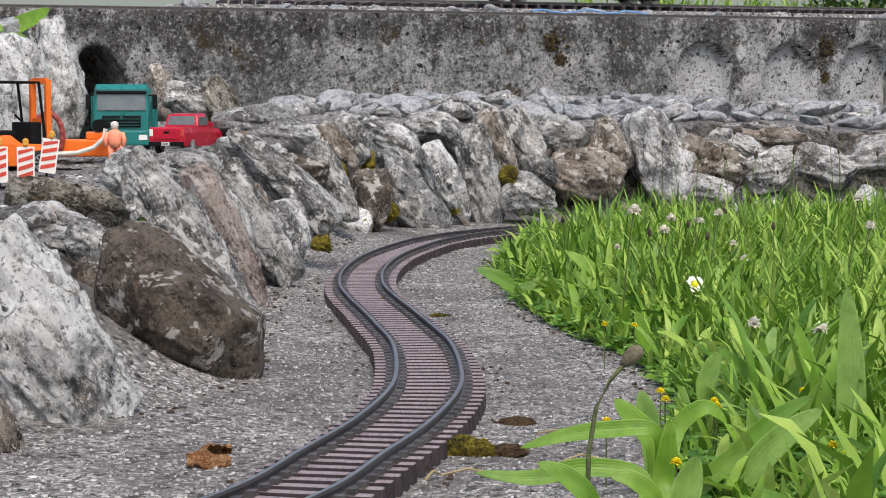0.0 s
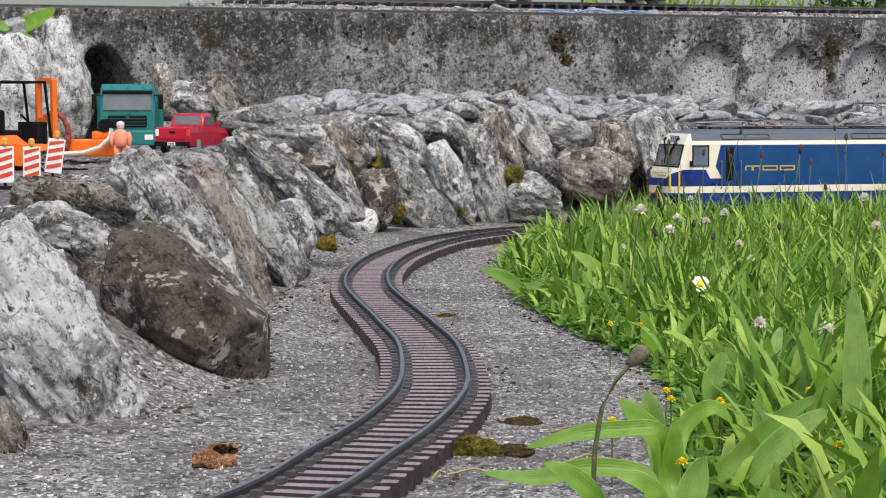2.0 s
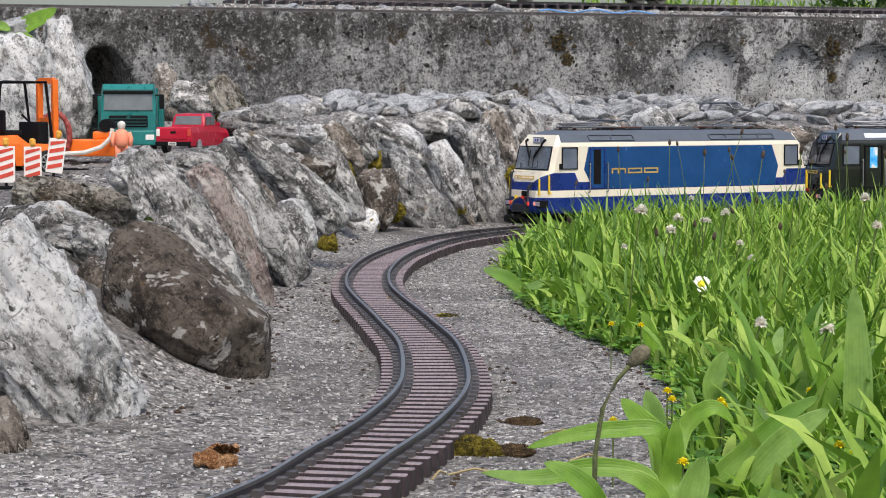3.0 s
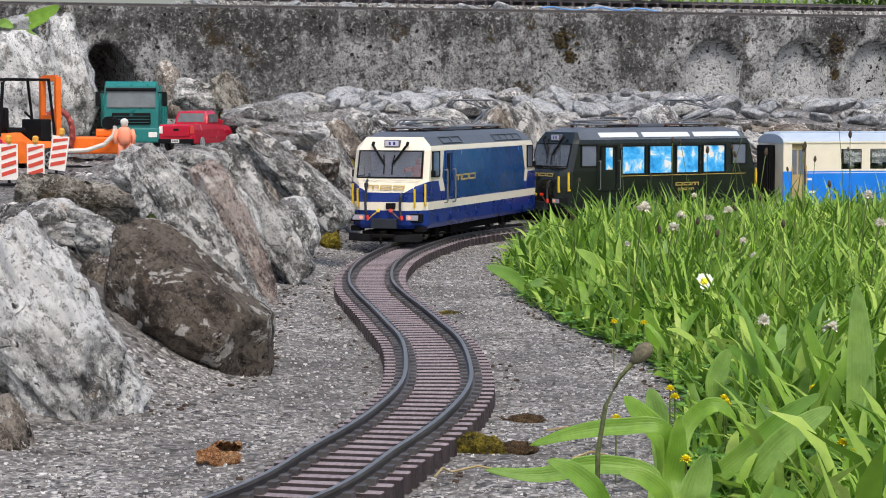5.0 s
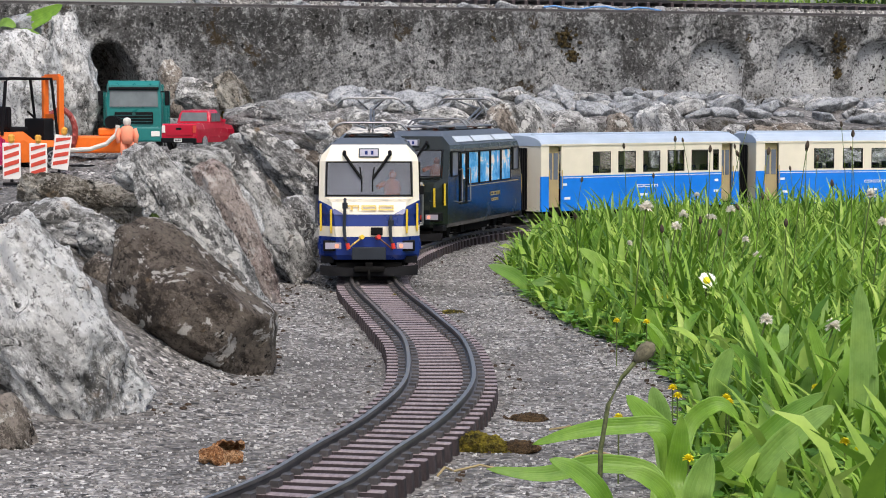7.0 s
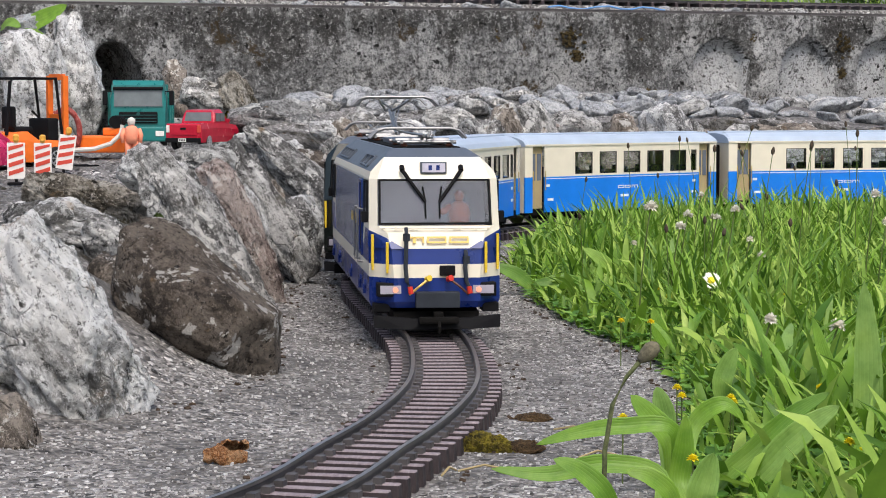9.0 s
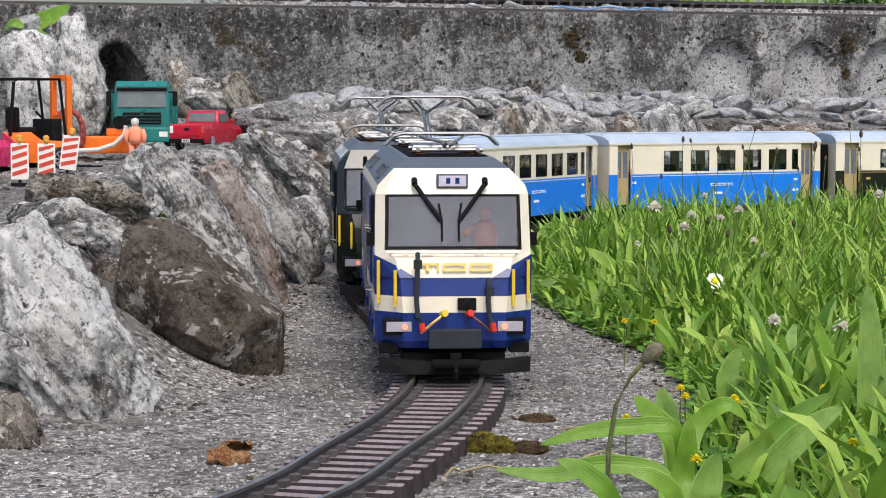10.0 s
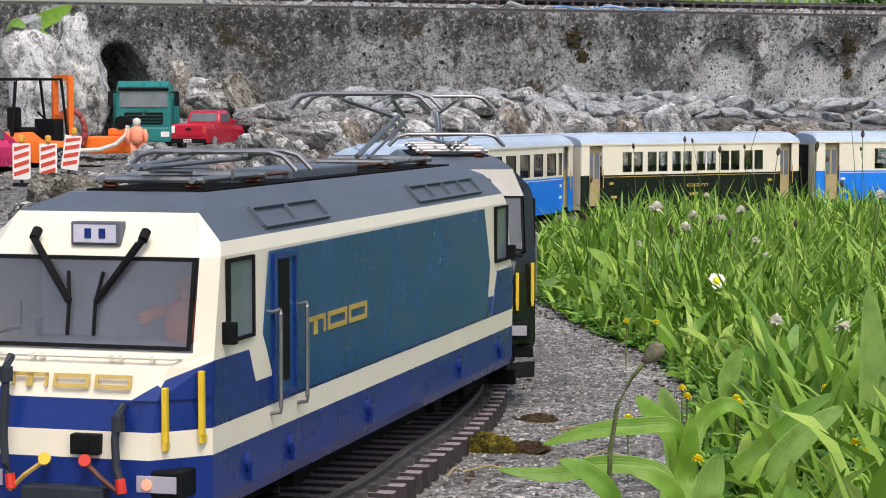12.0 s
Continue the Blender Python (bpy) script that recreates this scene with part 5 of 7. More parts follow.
# ---- building site on the terrace ----
M_teal = plain("teal_truck_paint", (0.010, 0.16, 0.15), 0.3, 0, 0.5, 0.12, 60)
M_tealdark = plain("dark_teal_plastic", (0.008, 0.07, 0.07), 0.5, 0, 0.4, 0.2, 60)
M_carred = plain("crimson_car_paint", (0.45, 0.012, 0.035), 0.22, 0, 0.5, 0.12, 60)
M_orange = plain("orange_plastic", (0.80, 0.16, 0.015), 0.4, 0, 0.4, 0.1, 60)
M_tyre = plain("black_tyre_rubber", (0.02, 0.02, 0.02), 0.8, 0, 0.3, 0.3, 100)
M_rim = plain("silver_wheel_rim", (0.55, 0.55, 0.56), 0.3, 0.8, 0.5, 0.1, 60)
M_pink = plain("pink_car_paint", (0.62, 0.02, 0.12), 0.25, 0, 0.5, 0.1, 60)
M_white = plain("white_sign_paint", (0.75, 0.72, 0.68), 0.5, 0, 0.4, 0.1, 60)
M_signred = plain("faded_sign_red", (0.55, 0.06, 0.035), 0.5, 0, 0.4, 0.12, 60)
M_amber = plain("amber_lamp", (0.70, 0.35, 0.05), 0.3, 0, 0.5, 0.1)
M_hiviz = plain("salmon_orange_overall", (0.85, 0.30, 0.18), 0.6, 0, 0.3, 0.1, 60)
M_silver = plain("reflective_band", (0.75, 0.70, 0.66), 0.5)
M_carglass = plain("dim_car_window", (0.13, 0.15, 0.155), 0.22, 0, 0.4, 0.2, 40)
M_hose = plain("pale_hose", (0.62, 0.60, 0.55), 0.5)
M_ribs = plain("dark_red_hose", (0.28, 0.05, 0.04), 0.5)


def wheel(parent, x, y, z, r, w):
    bm = bmesh.new()
    tube(bm, [(x, y - w / 2, z), (x, y - w * 0.36, z), (x, y + w * 0.36, z), (x, y + w / 2, z)], [r * 0.9, r, r, r * 0.9], 22)
    t = part("wheel", bm, M_tyre, parent)
    bm = bmesh.new()
    for s in (-1, 1):
        yy = y + s * w * 0.5
        disc(bm, (x, yy, z), (0, 1, 0), r * 0.24, 0.0018, 12)
        for k in range(8):
            a = k * math.tau / 8
            tube(bm, [(x, yy, z), (x + math.cos(a) * r * 0.62, yy, z + math.sin(a) * r * 0.62)], r * 0.08, 5)
        pts = [(x + math.cos(k * math.tau / 18) * r * 0.64, yy, z + math.sin(k * math.tau / 18) * r * 0.64) for k in range(19)]
        tube(bm, pts, r * 0.07, 5)
    part("rim", bm, M_rim, t)


def loft_x(bm, sections, mi=0):
    """Car body from cross-sections along x: x, half-width, bottom, top, crown inset."""
    rings = []
    for x, hw, z0, z1, ins in sections:
        h = z1 - z0
        pts = [(-hw * 0.97, z0), (-hw, z0 + h * 0.3), (-hw, z0 + h * 0.72), (-hw + ins, z1), (hw - ins, z1), (hw, z0 + h * 0.72), (hw, z0 + h * 0.3), (hw * 0.97, z0)]
        rings.append([bm.verts.new((x, y, z)) for y, z in pts])
    for u, w in zip(rings, rings[1:]):
        for k in range(8):
            bm.faces.new((u[k], u[(k + 1) % 8], w[(k + 1) % 8], w[k])).material_index = mi
    bm.faces.new(rings[0]).material_index = mi
    bm.faces.new(rings[-1][::-1]).material_index = mi
    bmesh.ops.recalc_face_normals(bm, faces=bm.faces[:])


def build_pickup(m):
    """Forward is +x; about 0.215 m long."""
    t = thing("pickup_truck", "crimson toy pickup truck parked on the terrace", "pickup", m=m)
    bm = bmesh.new()
    loft_x(bm, [(-0.106, 0.038, 0.017, 0.046, 0.002), (-0.104, 0.0395, 0.014, 0.048, 0.002), (-0.030, 0.040, 0.014, 0.049, 0.002), (0.030, 0.040, 0.014, 0.049, 0.003),
                (0.040, 0.040, 0.014, 0.0475, 0.004), (0.088, 0.039, 0.014, 0.044, 0.006), (0.104, 0.034, 0.016, 0.038, 0.008), (0.108, 0.030, 0.018, 0.032, 0.006)])
    body = part("body", bm, M_carred, t)
    bm = bmesh.new()
    loft_x(bm, [(-0.034, 0.036, 0.047, 0.051, 0.001), (-0.027, 0.0345, 0.047, 0.0715, 0.006), (0.016, 0.0345, 0.047, 0.0735, 0.007), (0.044, 0.037, 0.046, 0.050, 0.002)])
    cab = part("cab", bm, M_carred, t)
    bm = bmesh.new()
    slab(bm, [(-0.0345, 0.0300, 0.0525), (-0.0345, -0.0300, 0.0525), (-0.0290, -0.0275, 0.0680), (-0.0290, 0.0275, 0.0680)], -0.001)
    part("rear_window", bm, M_carglass, cab)
    for s in (-1, 1):
        for x0, x1 in ((-0.022, -0.003), (0.000, 0.022)):
            bm = bmesh.new()
            ya, yb = sorted((s * 0.0342, s * 0.0358))
            box(bm, x0, x1, ya, yb, 0.0515, 0.0665)
            part("side_window", bm, M_carglass, cab)
        bm = bmesh.new()
        box(bm, 0.020, 0.026, s * 0.043 - 0.004, s * 0.043 + 0.004, 0.050, 0.056, 0, 0.001)
        part("mirror", bm, M_carred, t)
        bm = bmesh.new()
        box(bm, -0.1075, -0.104, s * 0.034 - 0.0035, s * 0.034 + 0.0035, 0.032, 0.045, 0, 0.0008)
        part("tail_light", bm, M_signred if s < 0 else M_white, t)
    bm = bmesh.new()
    box(bm, -0.1075, -0.1062, -0.029, 0.029, 0.027, 0.046, 0, 0.001)
    tg = part("tailgate", bm, M_carred, t)
    bm = bmesh.new()
    box(bm, -0.1084, -0.1075, -0.006, 0.006, 0.037, 0.041)
    part("badge", bm, M_black, tg)
    bm = bmesh.new()
    box(bm, -0.112, -0.103, -0.038, 0.038, 0.014, 0.0225, 0, 0.0015)
    bp = part("bumper", bm, M_black, t)
    bm = bmesh.new()
    box(bm, -0.1130, -0.1120, -0.0085, 0.0085, 0.0155, 0.0215)
    part("plate", bm, M_white, bp)
    bm = bmesh.new()
    for k in range(4):
        box(bm, -0.1134, -0.1130, -0.0065 + k * 0.0035, -0.0043 + k * 0.0035, 0.0170, 0.0200)
    part("plate_bars", bm, M_black, bp)
    for x in (-0.066, 0.066):
        for s in (-1, 1):
            wheel(t, x, s * 0.034, 0.0155, 0.0155, 0.011)
    return t


def build_truck(m):
    """Tipper lorry, cab towards +x."""
    t = thing("tipper_truck", "teal toy tipper lorry with grey rubble load by the tunnel", "truck", m=m)
    bm = bmesh.new()
    loft_x(bm, [(0.040, 0.052, 0.030, 0.128, 0.004), (0.044, 0.053, 0.028, 0.130, 0.005), (0.088, 0.053, 0.028, 0.131, 0.005), (0.100, 0.052, 0.028, 0.122, 0.006), (0.106, 0.050, 0.030, 0.080, 0.004)])
    cab = part("cab", bm, M_teal, t)
    bm = bmesh.new()
    slab(bm, [(0.1072, -0.045, 0.082), (0.1072, 0.045, 0.082), (0.1030, 0.044, 0.112), (0.1030, -0.044, 0.112)], 0.0008)
    part("windscreen", bm, M_carglass, cab, "pale grey windscreen")
    bm = bmesh.new()
    box(bm, 0.096, 0.108, -0.047, 0.047, 0.1130, 0.1190, 0, 0.002)
    part("sun_visor", bm, M_black, cab)
    bm = bmesh.new()
    box(bm, 0.105, 0.1095, -0.036, 0.036, 0.050, 0.072, 0, 0.002)
    g = part("grille", bm, M_black, cab)
    bm = bmesh.new()
    for k in range(3):
        box(bm, 0.1095, 0.1105, -0.034, 0.034, 0.053 + 0.006 * k, 0.0545 + 0.006 * k)
    disc(bm, (0.1105, 0, 0.068), (1, 0, 0), 0.0035, 0.0012, 12)
    part("grille_bar", bm, M_tealdark, g)
    bm = bmesh.new()
    box(bm, 0.100, 0.113, -0.053, 0.053, 0.016, 0.044, 0, 0.003)
    b = part("bumper", bm, M_teal, t)
    for s in (-1, 1):
        bm = bmesh.new()
        box(bm, 0.1125, 0.1140, s * 0.040 - 0.008, s * 0.040 + 0.008, 0.026, 0.036, 0, 0.001)
        part("headlight", bm, M_white, b)
        bm = bmesh.new()
        box(bm, 0.096, 0.104, s * 0.062 - 0.0045, s * 0.062 + 0.0045, 0.084, 0.112, 0, 0.002)
        tube(bm, [(0.098, s * 0.050, 0.110), (0.100, s * 0.062, 0.110)], 0.0015, 6)
        part("mirror", bm, M_black, t)
    bm = bmesh.new()
    box(bm, -0.15, 0.034, -0.058, -0.054, 0.045, 0.112, 0, 0.001)
    box(bm, -0.15, 0.034, 0.054, 0.058, 0.045, 0.112, 0, 0.001)
    box(bm, 0.030, 0.034, -0.054, 0.054, 0.045, 0.124, 0, 0.001)
    box(bm, -0.15, -0.146, -0.054, 0.054, 0.045, 0.112, 0, 0.001)
    box(bm, -0.146, 0.030, -0.054, 0.054, 0.045, 0.050)
    for k in range(5):
        for s in (-1, 1):
            box(bm, -0.13 + k * 0.036, -0.126 + k * 0.036, s * 0.0595 - 0.002, s * 0.0595 + 0.002, 0.046, 0.112)
    part("tipper_body", bm, M_teal, t)
    me = rock_mesh("load", 0.075, 0.050, 0.030, 91, 0.5, 4)
    me.materials.append(M_blue)
    ld = new("load", me)
    ld.parent = t
    ld.matrix_basis = pose(-0.055, 0, 0.104)
    bm = bmesh.new()
    box(bm, -0.15, 0.10, -0.03, 0.03, 0.026, 0.045)
    part("chassis", bm, M_black, t)
    for x in (0.07, -0.06, -0.115):
        for s in (-1, 1):
            wheel(t, x, s * 0.046, 0.0215, 0.0215, 0.014)
    return t


def build_forklift(m):
    """Forklift seen from its back quarter; mast towards +x."""
    t = thing("forklift", "orange toy forklift with black roof guard on the terrace", "forklift", m=m)
    bm = bmesh.new()
    loft_x(bm, [(-0.075, 0.036, 0.018, 0.055, 0.006), (-0.070, 0.039, 0.014, 0.063, 0.006), (-0.020, 0.039, 0.014, 0.066, 0.004), (0.0, 0.039, 0.014, 0.052, 0.004), (0.045, 0.039, 0.014, 0.050, 0.004)])
    part("body", bm, M_orange, t)
    for s in (-1, 1):
        bm = bmesh.new()
        tube(bm, [(-0.060, s * 0.036, 0.060), (-0.052, s * 0.036, 0.150), (-0.046, s * 0.036, 0.155), (0.034, s * 0.036, 0.155), (0.046, s * 0.036, 0.052)], 0.0030, 6)
        part("guard_post", bm, M_black, t)
    bm = bmesh.new()
    for k in range(7):
        box(bm, -0.048 + k * 0.0135, -0.045 + k * 0.0135, -0.036, 0.036, 0.153, 0.157)
    part("roof_guard", bm, M_black, t)
    bm = bmesh.new()
    box(bm, -0.036, 0.0, -0.020, 0.020, 0.062, 0.074, 0, 0.004)
    box(bm, -0.040, -0.032, -0.020, 0.020, 0.070, 0.108, 0, 0.004)
    part("seat", bm, M_black, t)
    bm = bmesh.new()
    box(bm, 0.020, 0.040, -0.034, 0.034, 0.050, 0.088, 0, 0.003)
    tube(bm, [(0.022, 0, 0.088), (0.008, 0, 0.100)], 0.002, 6)
    part("dashboard", bm, M_black, t)
    mast = []
    for s in (-1, 1):
        bm = bmesh.new()
        box(bm, 0.052, 0.062, s * 0.026 - 0.004, s * 0.026 + 0.004, 0.008, 0.160, 0, 0.001)
        mast.append(part("mast_rail", bm, M_orange, t))
    for z in (0.030, 0.085, 0.153):
        bm = bmesh.new()
        box(bm, 0.054, 0.060, -0.023, 0.023, z, z + 0.010)
        part("mast_crossbar", bm, M_orange, t)
    for s in (-1, 1):
        bm = bmesh.new()
        box(bm, 0.063, 0.066, s * 0.018 - 0.004, s * 0.018 + 0.004, 0.004, 0.050)
        box(bm, 0.063, 0.125, s * 0.018 - 0.004, s * 0.018 + 0.004, 0.004, 0.007)
        part("fork", bm, M_black, t)
    for x, r in ((-0.045, 0.017), (0.032, 0.020)):
        for s in (-1, 1):
            wheel(t, x, s * 0.038, r, r, 0.013)
    return t


def build_barrier(m):
    """Hazard marker board with slanted red bands and an amber lamp."""
    t = thing("warning_marker", "small white board with red diagonal bands and amber lamp", "road marker", "warning markers", m)
    bm = bmesh.new()
    box(bm, -0.0115, 0.0115, -0.0012, 0.0012, 0.008, 0.055, 0, 0.0006)
    b = part("board", bm, M_white, t)
    for k in range(4):
        bm = bmesh.new()
        z = 0.012 + k * 0.0108
        slab(bm, [(-0.0095, -0.0013, z), (0.0095, -0.0013, z + 0.006), (0.0095, -0.0013, z + 0.0115 if z + 0.0115 < 0.0535 else 0.0535), (-0.0095, -0.0013, z + 0.0055)], 0.0004)
        part("stripe", bm, M_signred, b)
    bm = bmesh.new()
    box(bm, -0.002, 0.002, -0.001, 0.001, 0.0, 0.010)
    box(bm, -0.011, 0.011, -0.007, 0.007, 0.0, 0.004, 0, 0.001)
    part("foot", bm, M_black, t)
    bm = bmesh.new()
    tube(bm, [(0, 0, 0.055), (0, 0, 0.058), (0, 0, 0.064), (0, 0, 0.066)], [0.0025, 0.0042, 0.0042, 0.002], 12)
    part("lamp", bm, M_amber, t)
    return t


def build_worker(m):
    """Toy figure in hi-viz overall, one plain shape."""
    bm = bmesh.new()
    for s in (-1, 1):
        tube(bm, [(s * 0.0065, 0, 0.0), (s * 0.0065, 0, 0.020), (s * 0.006, 0, 0.040)], [0.0055, 0.0058, 0.007], 10)
        tube(bm, [(s * 0.013, 0, 0.064), (s * 0.0175, -0.002, 0.052), (s * 0.016, -0.004, 0.038)], [0.005, 0.0048, 0.0036], 8)
    tube(bm, [(0, 0, 0.036), (0, 0, 0.046), (0, 0, 0.060), (0, 0, 0.068), (0, 0, 0.071)], [0.011, 0.0125, 0.0135, 0.010, 0.004], 14)
    tube(bm, [(0, 0, 0.069), (0, 0, 0.073), (0, 0, 0.079), (0, 0, 0.083), (0, 0, 0.086)], [0.004, 0.0068, 0.0078, 0.0072, 0.002], 12)
    me = bpy.data.meshes.new("figurine")
    bm.to_mesh(me)
    bm.free()
    for p in me.polygons:
        p.use_smooth = True
    me.materials.append(M_hiviz)
    me.materials.append(M_hose)
    for p in me.polygons:
        p.material_index = 1 if p.center.z > 0.070 or (0.047 < p.center.z < 0.052 and abs(p.center.x) < 0.014) else 0
    ob = new("figurine", me)
    ob.matrix_world = m
    return tagged(ob, "orange toy site worker figurine standing on the terrace", "figurine")


def build_hatchback(m):
    t = thing("toy_car", "pink-red toy car with silver wheel on the terrace", "car", m=m)
    bm = bmesh.new()
    loft_x(bm, [(-0.090, 0.034, 0.014, 0.040, 0.006), (-0.080, 0.037, 0.012, 0.046, 0.006), (0.02, 0.038, 0.012, 0.048, 0.005), (0.075, 0.037, 0.012, 0.042, 0.008), (0.092, 0.032, 0.015, 0.032, 0.008)])
    part("body", bm, M_pink, t)
    bm = bmesh.new()
    loft_x(bm, [(-0.080, 0.034, 0.044, 0.048, 0.002), (-0.055, 0.031, 0.044, 0.067, 0.007), (0.005, 0.031, 0.044, 0.069, 0.007), (0.045, 0.034, 0.044, 0.048, 0.002)])
    cab = part("cab", bm, M_pink, t)
    for s in (-1, 1):
        for x0, x1 in ((-0.055, -0.022), (-0.019, 0.014)):
            bm = bmesh.new()
            ya, yb = sorted((s * 0.0305, s * 0.0330))
            box(bm, x0, x1, ya, yb, 0.0490, 0.0620)
            part("side_window", bm, M_carglass, cab)
    for x in (-0.055, 0.058):
        for s in (-1, 1):
            wheel(t, x, s * 0.033, 0.0150, 0.0150, 0.010)
    return t


def build_digger(m):
    """Low orange machine with a ribbed hose and pale pipes."""
    t = thing("suction_machine", "orange toy site machine with dark red ribbed hose", "machine", m=m)
    bm = bmesh.new()
    box(bm, -0.040, 0.045, -0.025, 0.025, 0.008, 0.034, 0, 0.003)
    box(bm, 0.010, 0.040, -0.020, 0.020, 0.034, 0.046, 0, 0.003)
    part("body", bm, M_orange, t)
    bm = bmesh.new()
    for k in range(8):
        disc(bm, (0.030 + 0.002 * (k % 2), -0.02 + k * 0.004, 0.055), (0, 1, 0), 0.010, 0.003, 12)
    part("motor", bm, M_black, t)
    bm = bmesh.new()
    pts = [(-0.045 + math.cos(a) * 0.022, -0.03, 0.040 + math.sin(a) * 0.034) for a in [math.radians(130 - 20 * k) for k in range(12)]]
    tube(bm, pts, 0.0045, 8)
    for p in pts:
        disc(bm, p, (1, 0, 0.4), 0.0065, 0.0025, 8)
    part("ribbed_hose", bm, M_ribs, t)
    bm = bmesh.new()
    tube(bm, [(-0.035, -0.036, 0.012), (0.000, -0.037, 0.014), (0.025, -0.036, 0.022), (0.040, -0.034, 0.036), (0.042, -0.030, 0.050)], 0.0035, 8)
    part("pale_pipe", bm, M_hose, t)
    return t


def terrace(x, y, rz):
    return pose(x, y, gz0(x, y), 0, 0, rz)


def gz0(x, y):
    return float(land(np.array(float(x)), np.array(float(y)))) + 0.001


build_pickup(terrace(-0.405, 3.50, 73) @ Matrix.Diagonal((0.80, 0.80, 0.90, 1)))
build_truck(terrace(-0.572, 3.92, -84) @ Matrix.Scale(0.96, 4))
build_forklift(terrace(-0.602, 3.02, 40) @ Matrix.Scale(0.84, 4))
build_worker(terrace(-0.481, 3.20, 10) @ Matrix.Scale(0.80, 4))
build_digger(terrace(-0.540, 3.25, 0))
build_hatchback(terrace(-0.655, 2.90, 75))
mark = build_barrier(terrace(-0.560, 2.73, 4))
copy_thing(mark, terrace(-0.537, 2.79, 6))
copy_thing(mark, terrace(-0.527, 2.88, 8) @ pose(0, 0, 0, 0, 8, 0))

# ---- upper line on top of the wall ----
M_blueband = plain("blue_string", (0.12, 0.30, 0.62), 0.6)
up_track = thing("upper_track", "dark garden railway track on top of the retaining wall", "track")


def up_line(back):
    def at(s):
        p = WALL_A + WALL_DIR * s - WALL_N * back
        return Vector((p.x, p.y, 0))
    return at


def up_head(s):
    return Vector((WALL_DIR.x, WALL_DIR.y, 0))


sweep_rail("rail", 0.6, 0.8, 4.4, up_track, WALL_TOP + 0.0095, 0.2, up_line(0.030), up_head)
for side in (-1, 1):
    sweep_rail("rail", side, 1.9, 4.4, up_track, 0.437, 0.2, up_line(0.20), up_head)
s = 1.9
while s < 4.4:
    p = up_line(0.20)(s)
    ob = new("sleeper", sl_me)
    ob.parent = up_track
    ob.matrix_world = Matrix.Translation((p.x, p.y, 0.437)) @ Matrix.Rotation(math.atan2(WALL_DIR.y, WALL_DIR.x) - math.pi / 2, 4, "Z")
    s += PITCH * 1.6
# raised bed of the rear track
bed = bmesh.new()
a, b = WALL_A + WALL_DIR * 1.8 - WALL_N * 0.135, WALL_A + WALL_DIR * 4.4 - WALL_N * 0.135
c, d = WALL_A + WALL_DIR * 4.4 - WALL_N * 0.33, WALL_A + WALL_DIR * 1.8 - WALL_N * 0.33
slab(bed, [(a.x, a.y, 0.385), (b.x, b.y, 0.385), (c.x, c.y, 0.385), (d.x, d.y, 0.385)], 0.034)
ob = part("trackbed", bed, M_gravel, None)
tagged(ob, "low grey gravel bed under the rear track", "track bed", kind="structure")
rr = random.Random(5)
up_st = thing("ballast_stones", "loose pale grey stones beside the upper track", "stones")
for k in range(46):
    s = rr.uniform(1.75, 4.2)
    p = WALL_A + WALL_DIR * s - WALL_N * rr.uniform(0.085, 0.15)
    ob = new("stone", rub[k % 7])
    ob.parent = up_st
    q = rr.uniform(0.4, 0.95)
    ob.matrix_world = pose(p.x, p.y, WALL_TOP + 0.004 + 0.010 * q, rr.uniform(-20, 20), rr.uniform(-20, 20), rr.uniform(0, 360)) @ Matrix.Diagonal((q, q, q, 1))
cord = thing("blue_cord", "loose blue cord lying on the upper ballast", "cord")
bm = bmesh.new()
tube(bm, [wall_point(2.60 + 0.03 * k, WALL_TOP + 0.016 + 0.004 * math.sin(k * 1.7), -0.075 - 0.012 * math.sin(k * 0.9)) for k in range(11)], 0.0022, 6)
part("strand", bm, M_blueband, cord)
# low wagon standing on the rear track
wag = thing("flat_wagon", "dark model wagon standing on the upper track", "wagon", m=Matrix.Translation((*(WALL_A + WALL_DIR * 2.76 - WALL_N * 0.20), 0.437)) @ Matrix.Rotation(math.atan2(WALL_DIR.y, WALL_DIR.x), 4, "Z"))
bm = bmesh.new()
box(bm, -0.27, 0.27, -0.05, 0.05, 0.020, 0.034, 0, 0.002)
part("underframe", bm, M_under, wag)
bm = bmesh.new()
box(bm, -0.27, 0.27, -0.052, 0.052, 0.034, 0.10, 0, 0.002)
part("body", bm, M_ribs, wag)
for x in (-0.17, 0.17):
    bogie(wag, x, 0.055)


# ---- lawn and plants ----
def leaf_material(name, dark, mid, pale, translucent=0.35, rough=0.5):
    m, nt, b, co = base(name, rough, 0, 0.35)
    geo = nt.nodes.new("ShaderNodeNewGeometry")
    n = tex(nt, "Noise", co, 60, 4, 0.6)
    c = ramp(nt, geo.outputs["Random Per Island"], ((0.0, dark), (0.5, mid), (1.0, pale)))
    c = mixed(nt, ramp(nt, n, ((0.35, 0.35), (0.65, 0.0))), c, dark)
    nt.links.new(c, b.inputs["Base Color"])
    tr = nt.nodes.new("ShaderNodeBsdfTranslucent")
    nt.links.new(c, tr.inputs["Color"])
    ms = nt.nodes.new("ShaderNodeMixShader")
    ms.inputs[0].default_value = translucent
    out = nt.nodes["Material Output"]
    nt.links.new(b.outputs[0], ms.inputs[1])
    nt.links.new(tr.outputs[0], ms.inputs[2])
    nt.links.new(ms.outputs[0], out.inputs["Surface"])
    return m


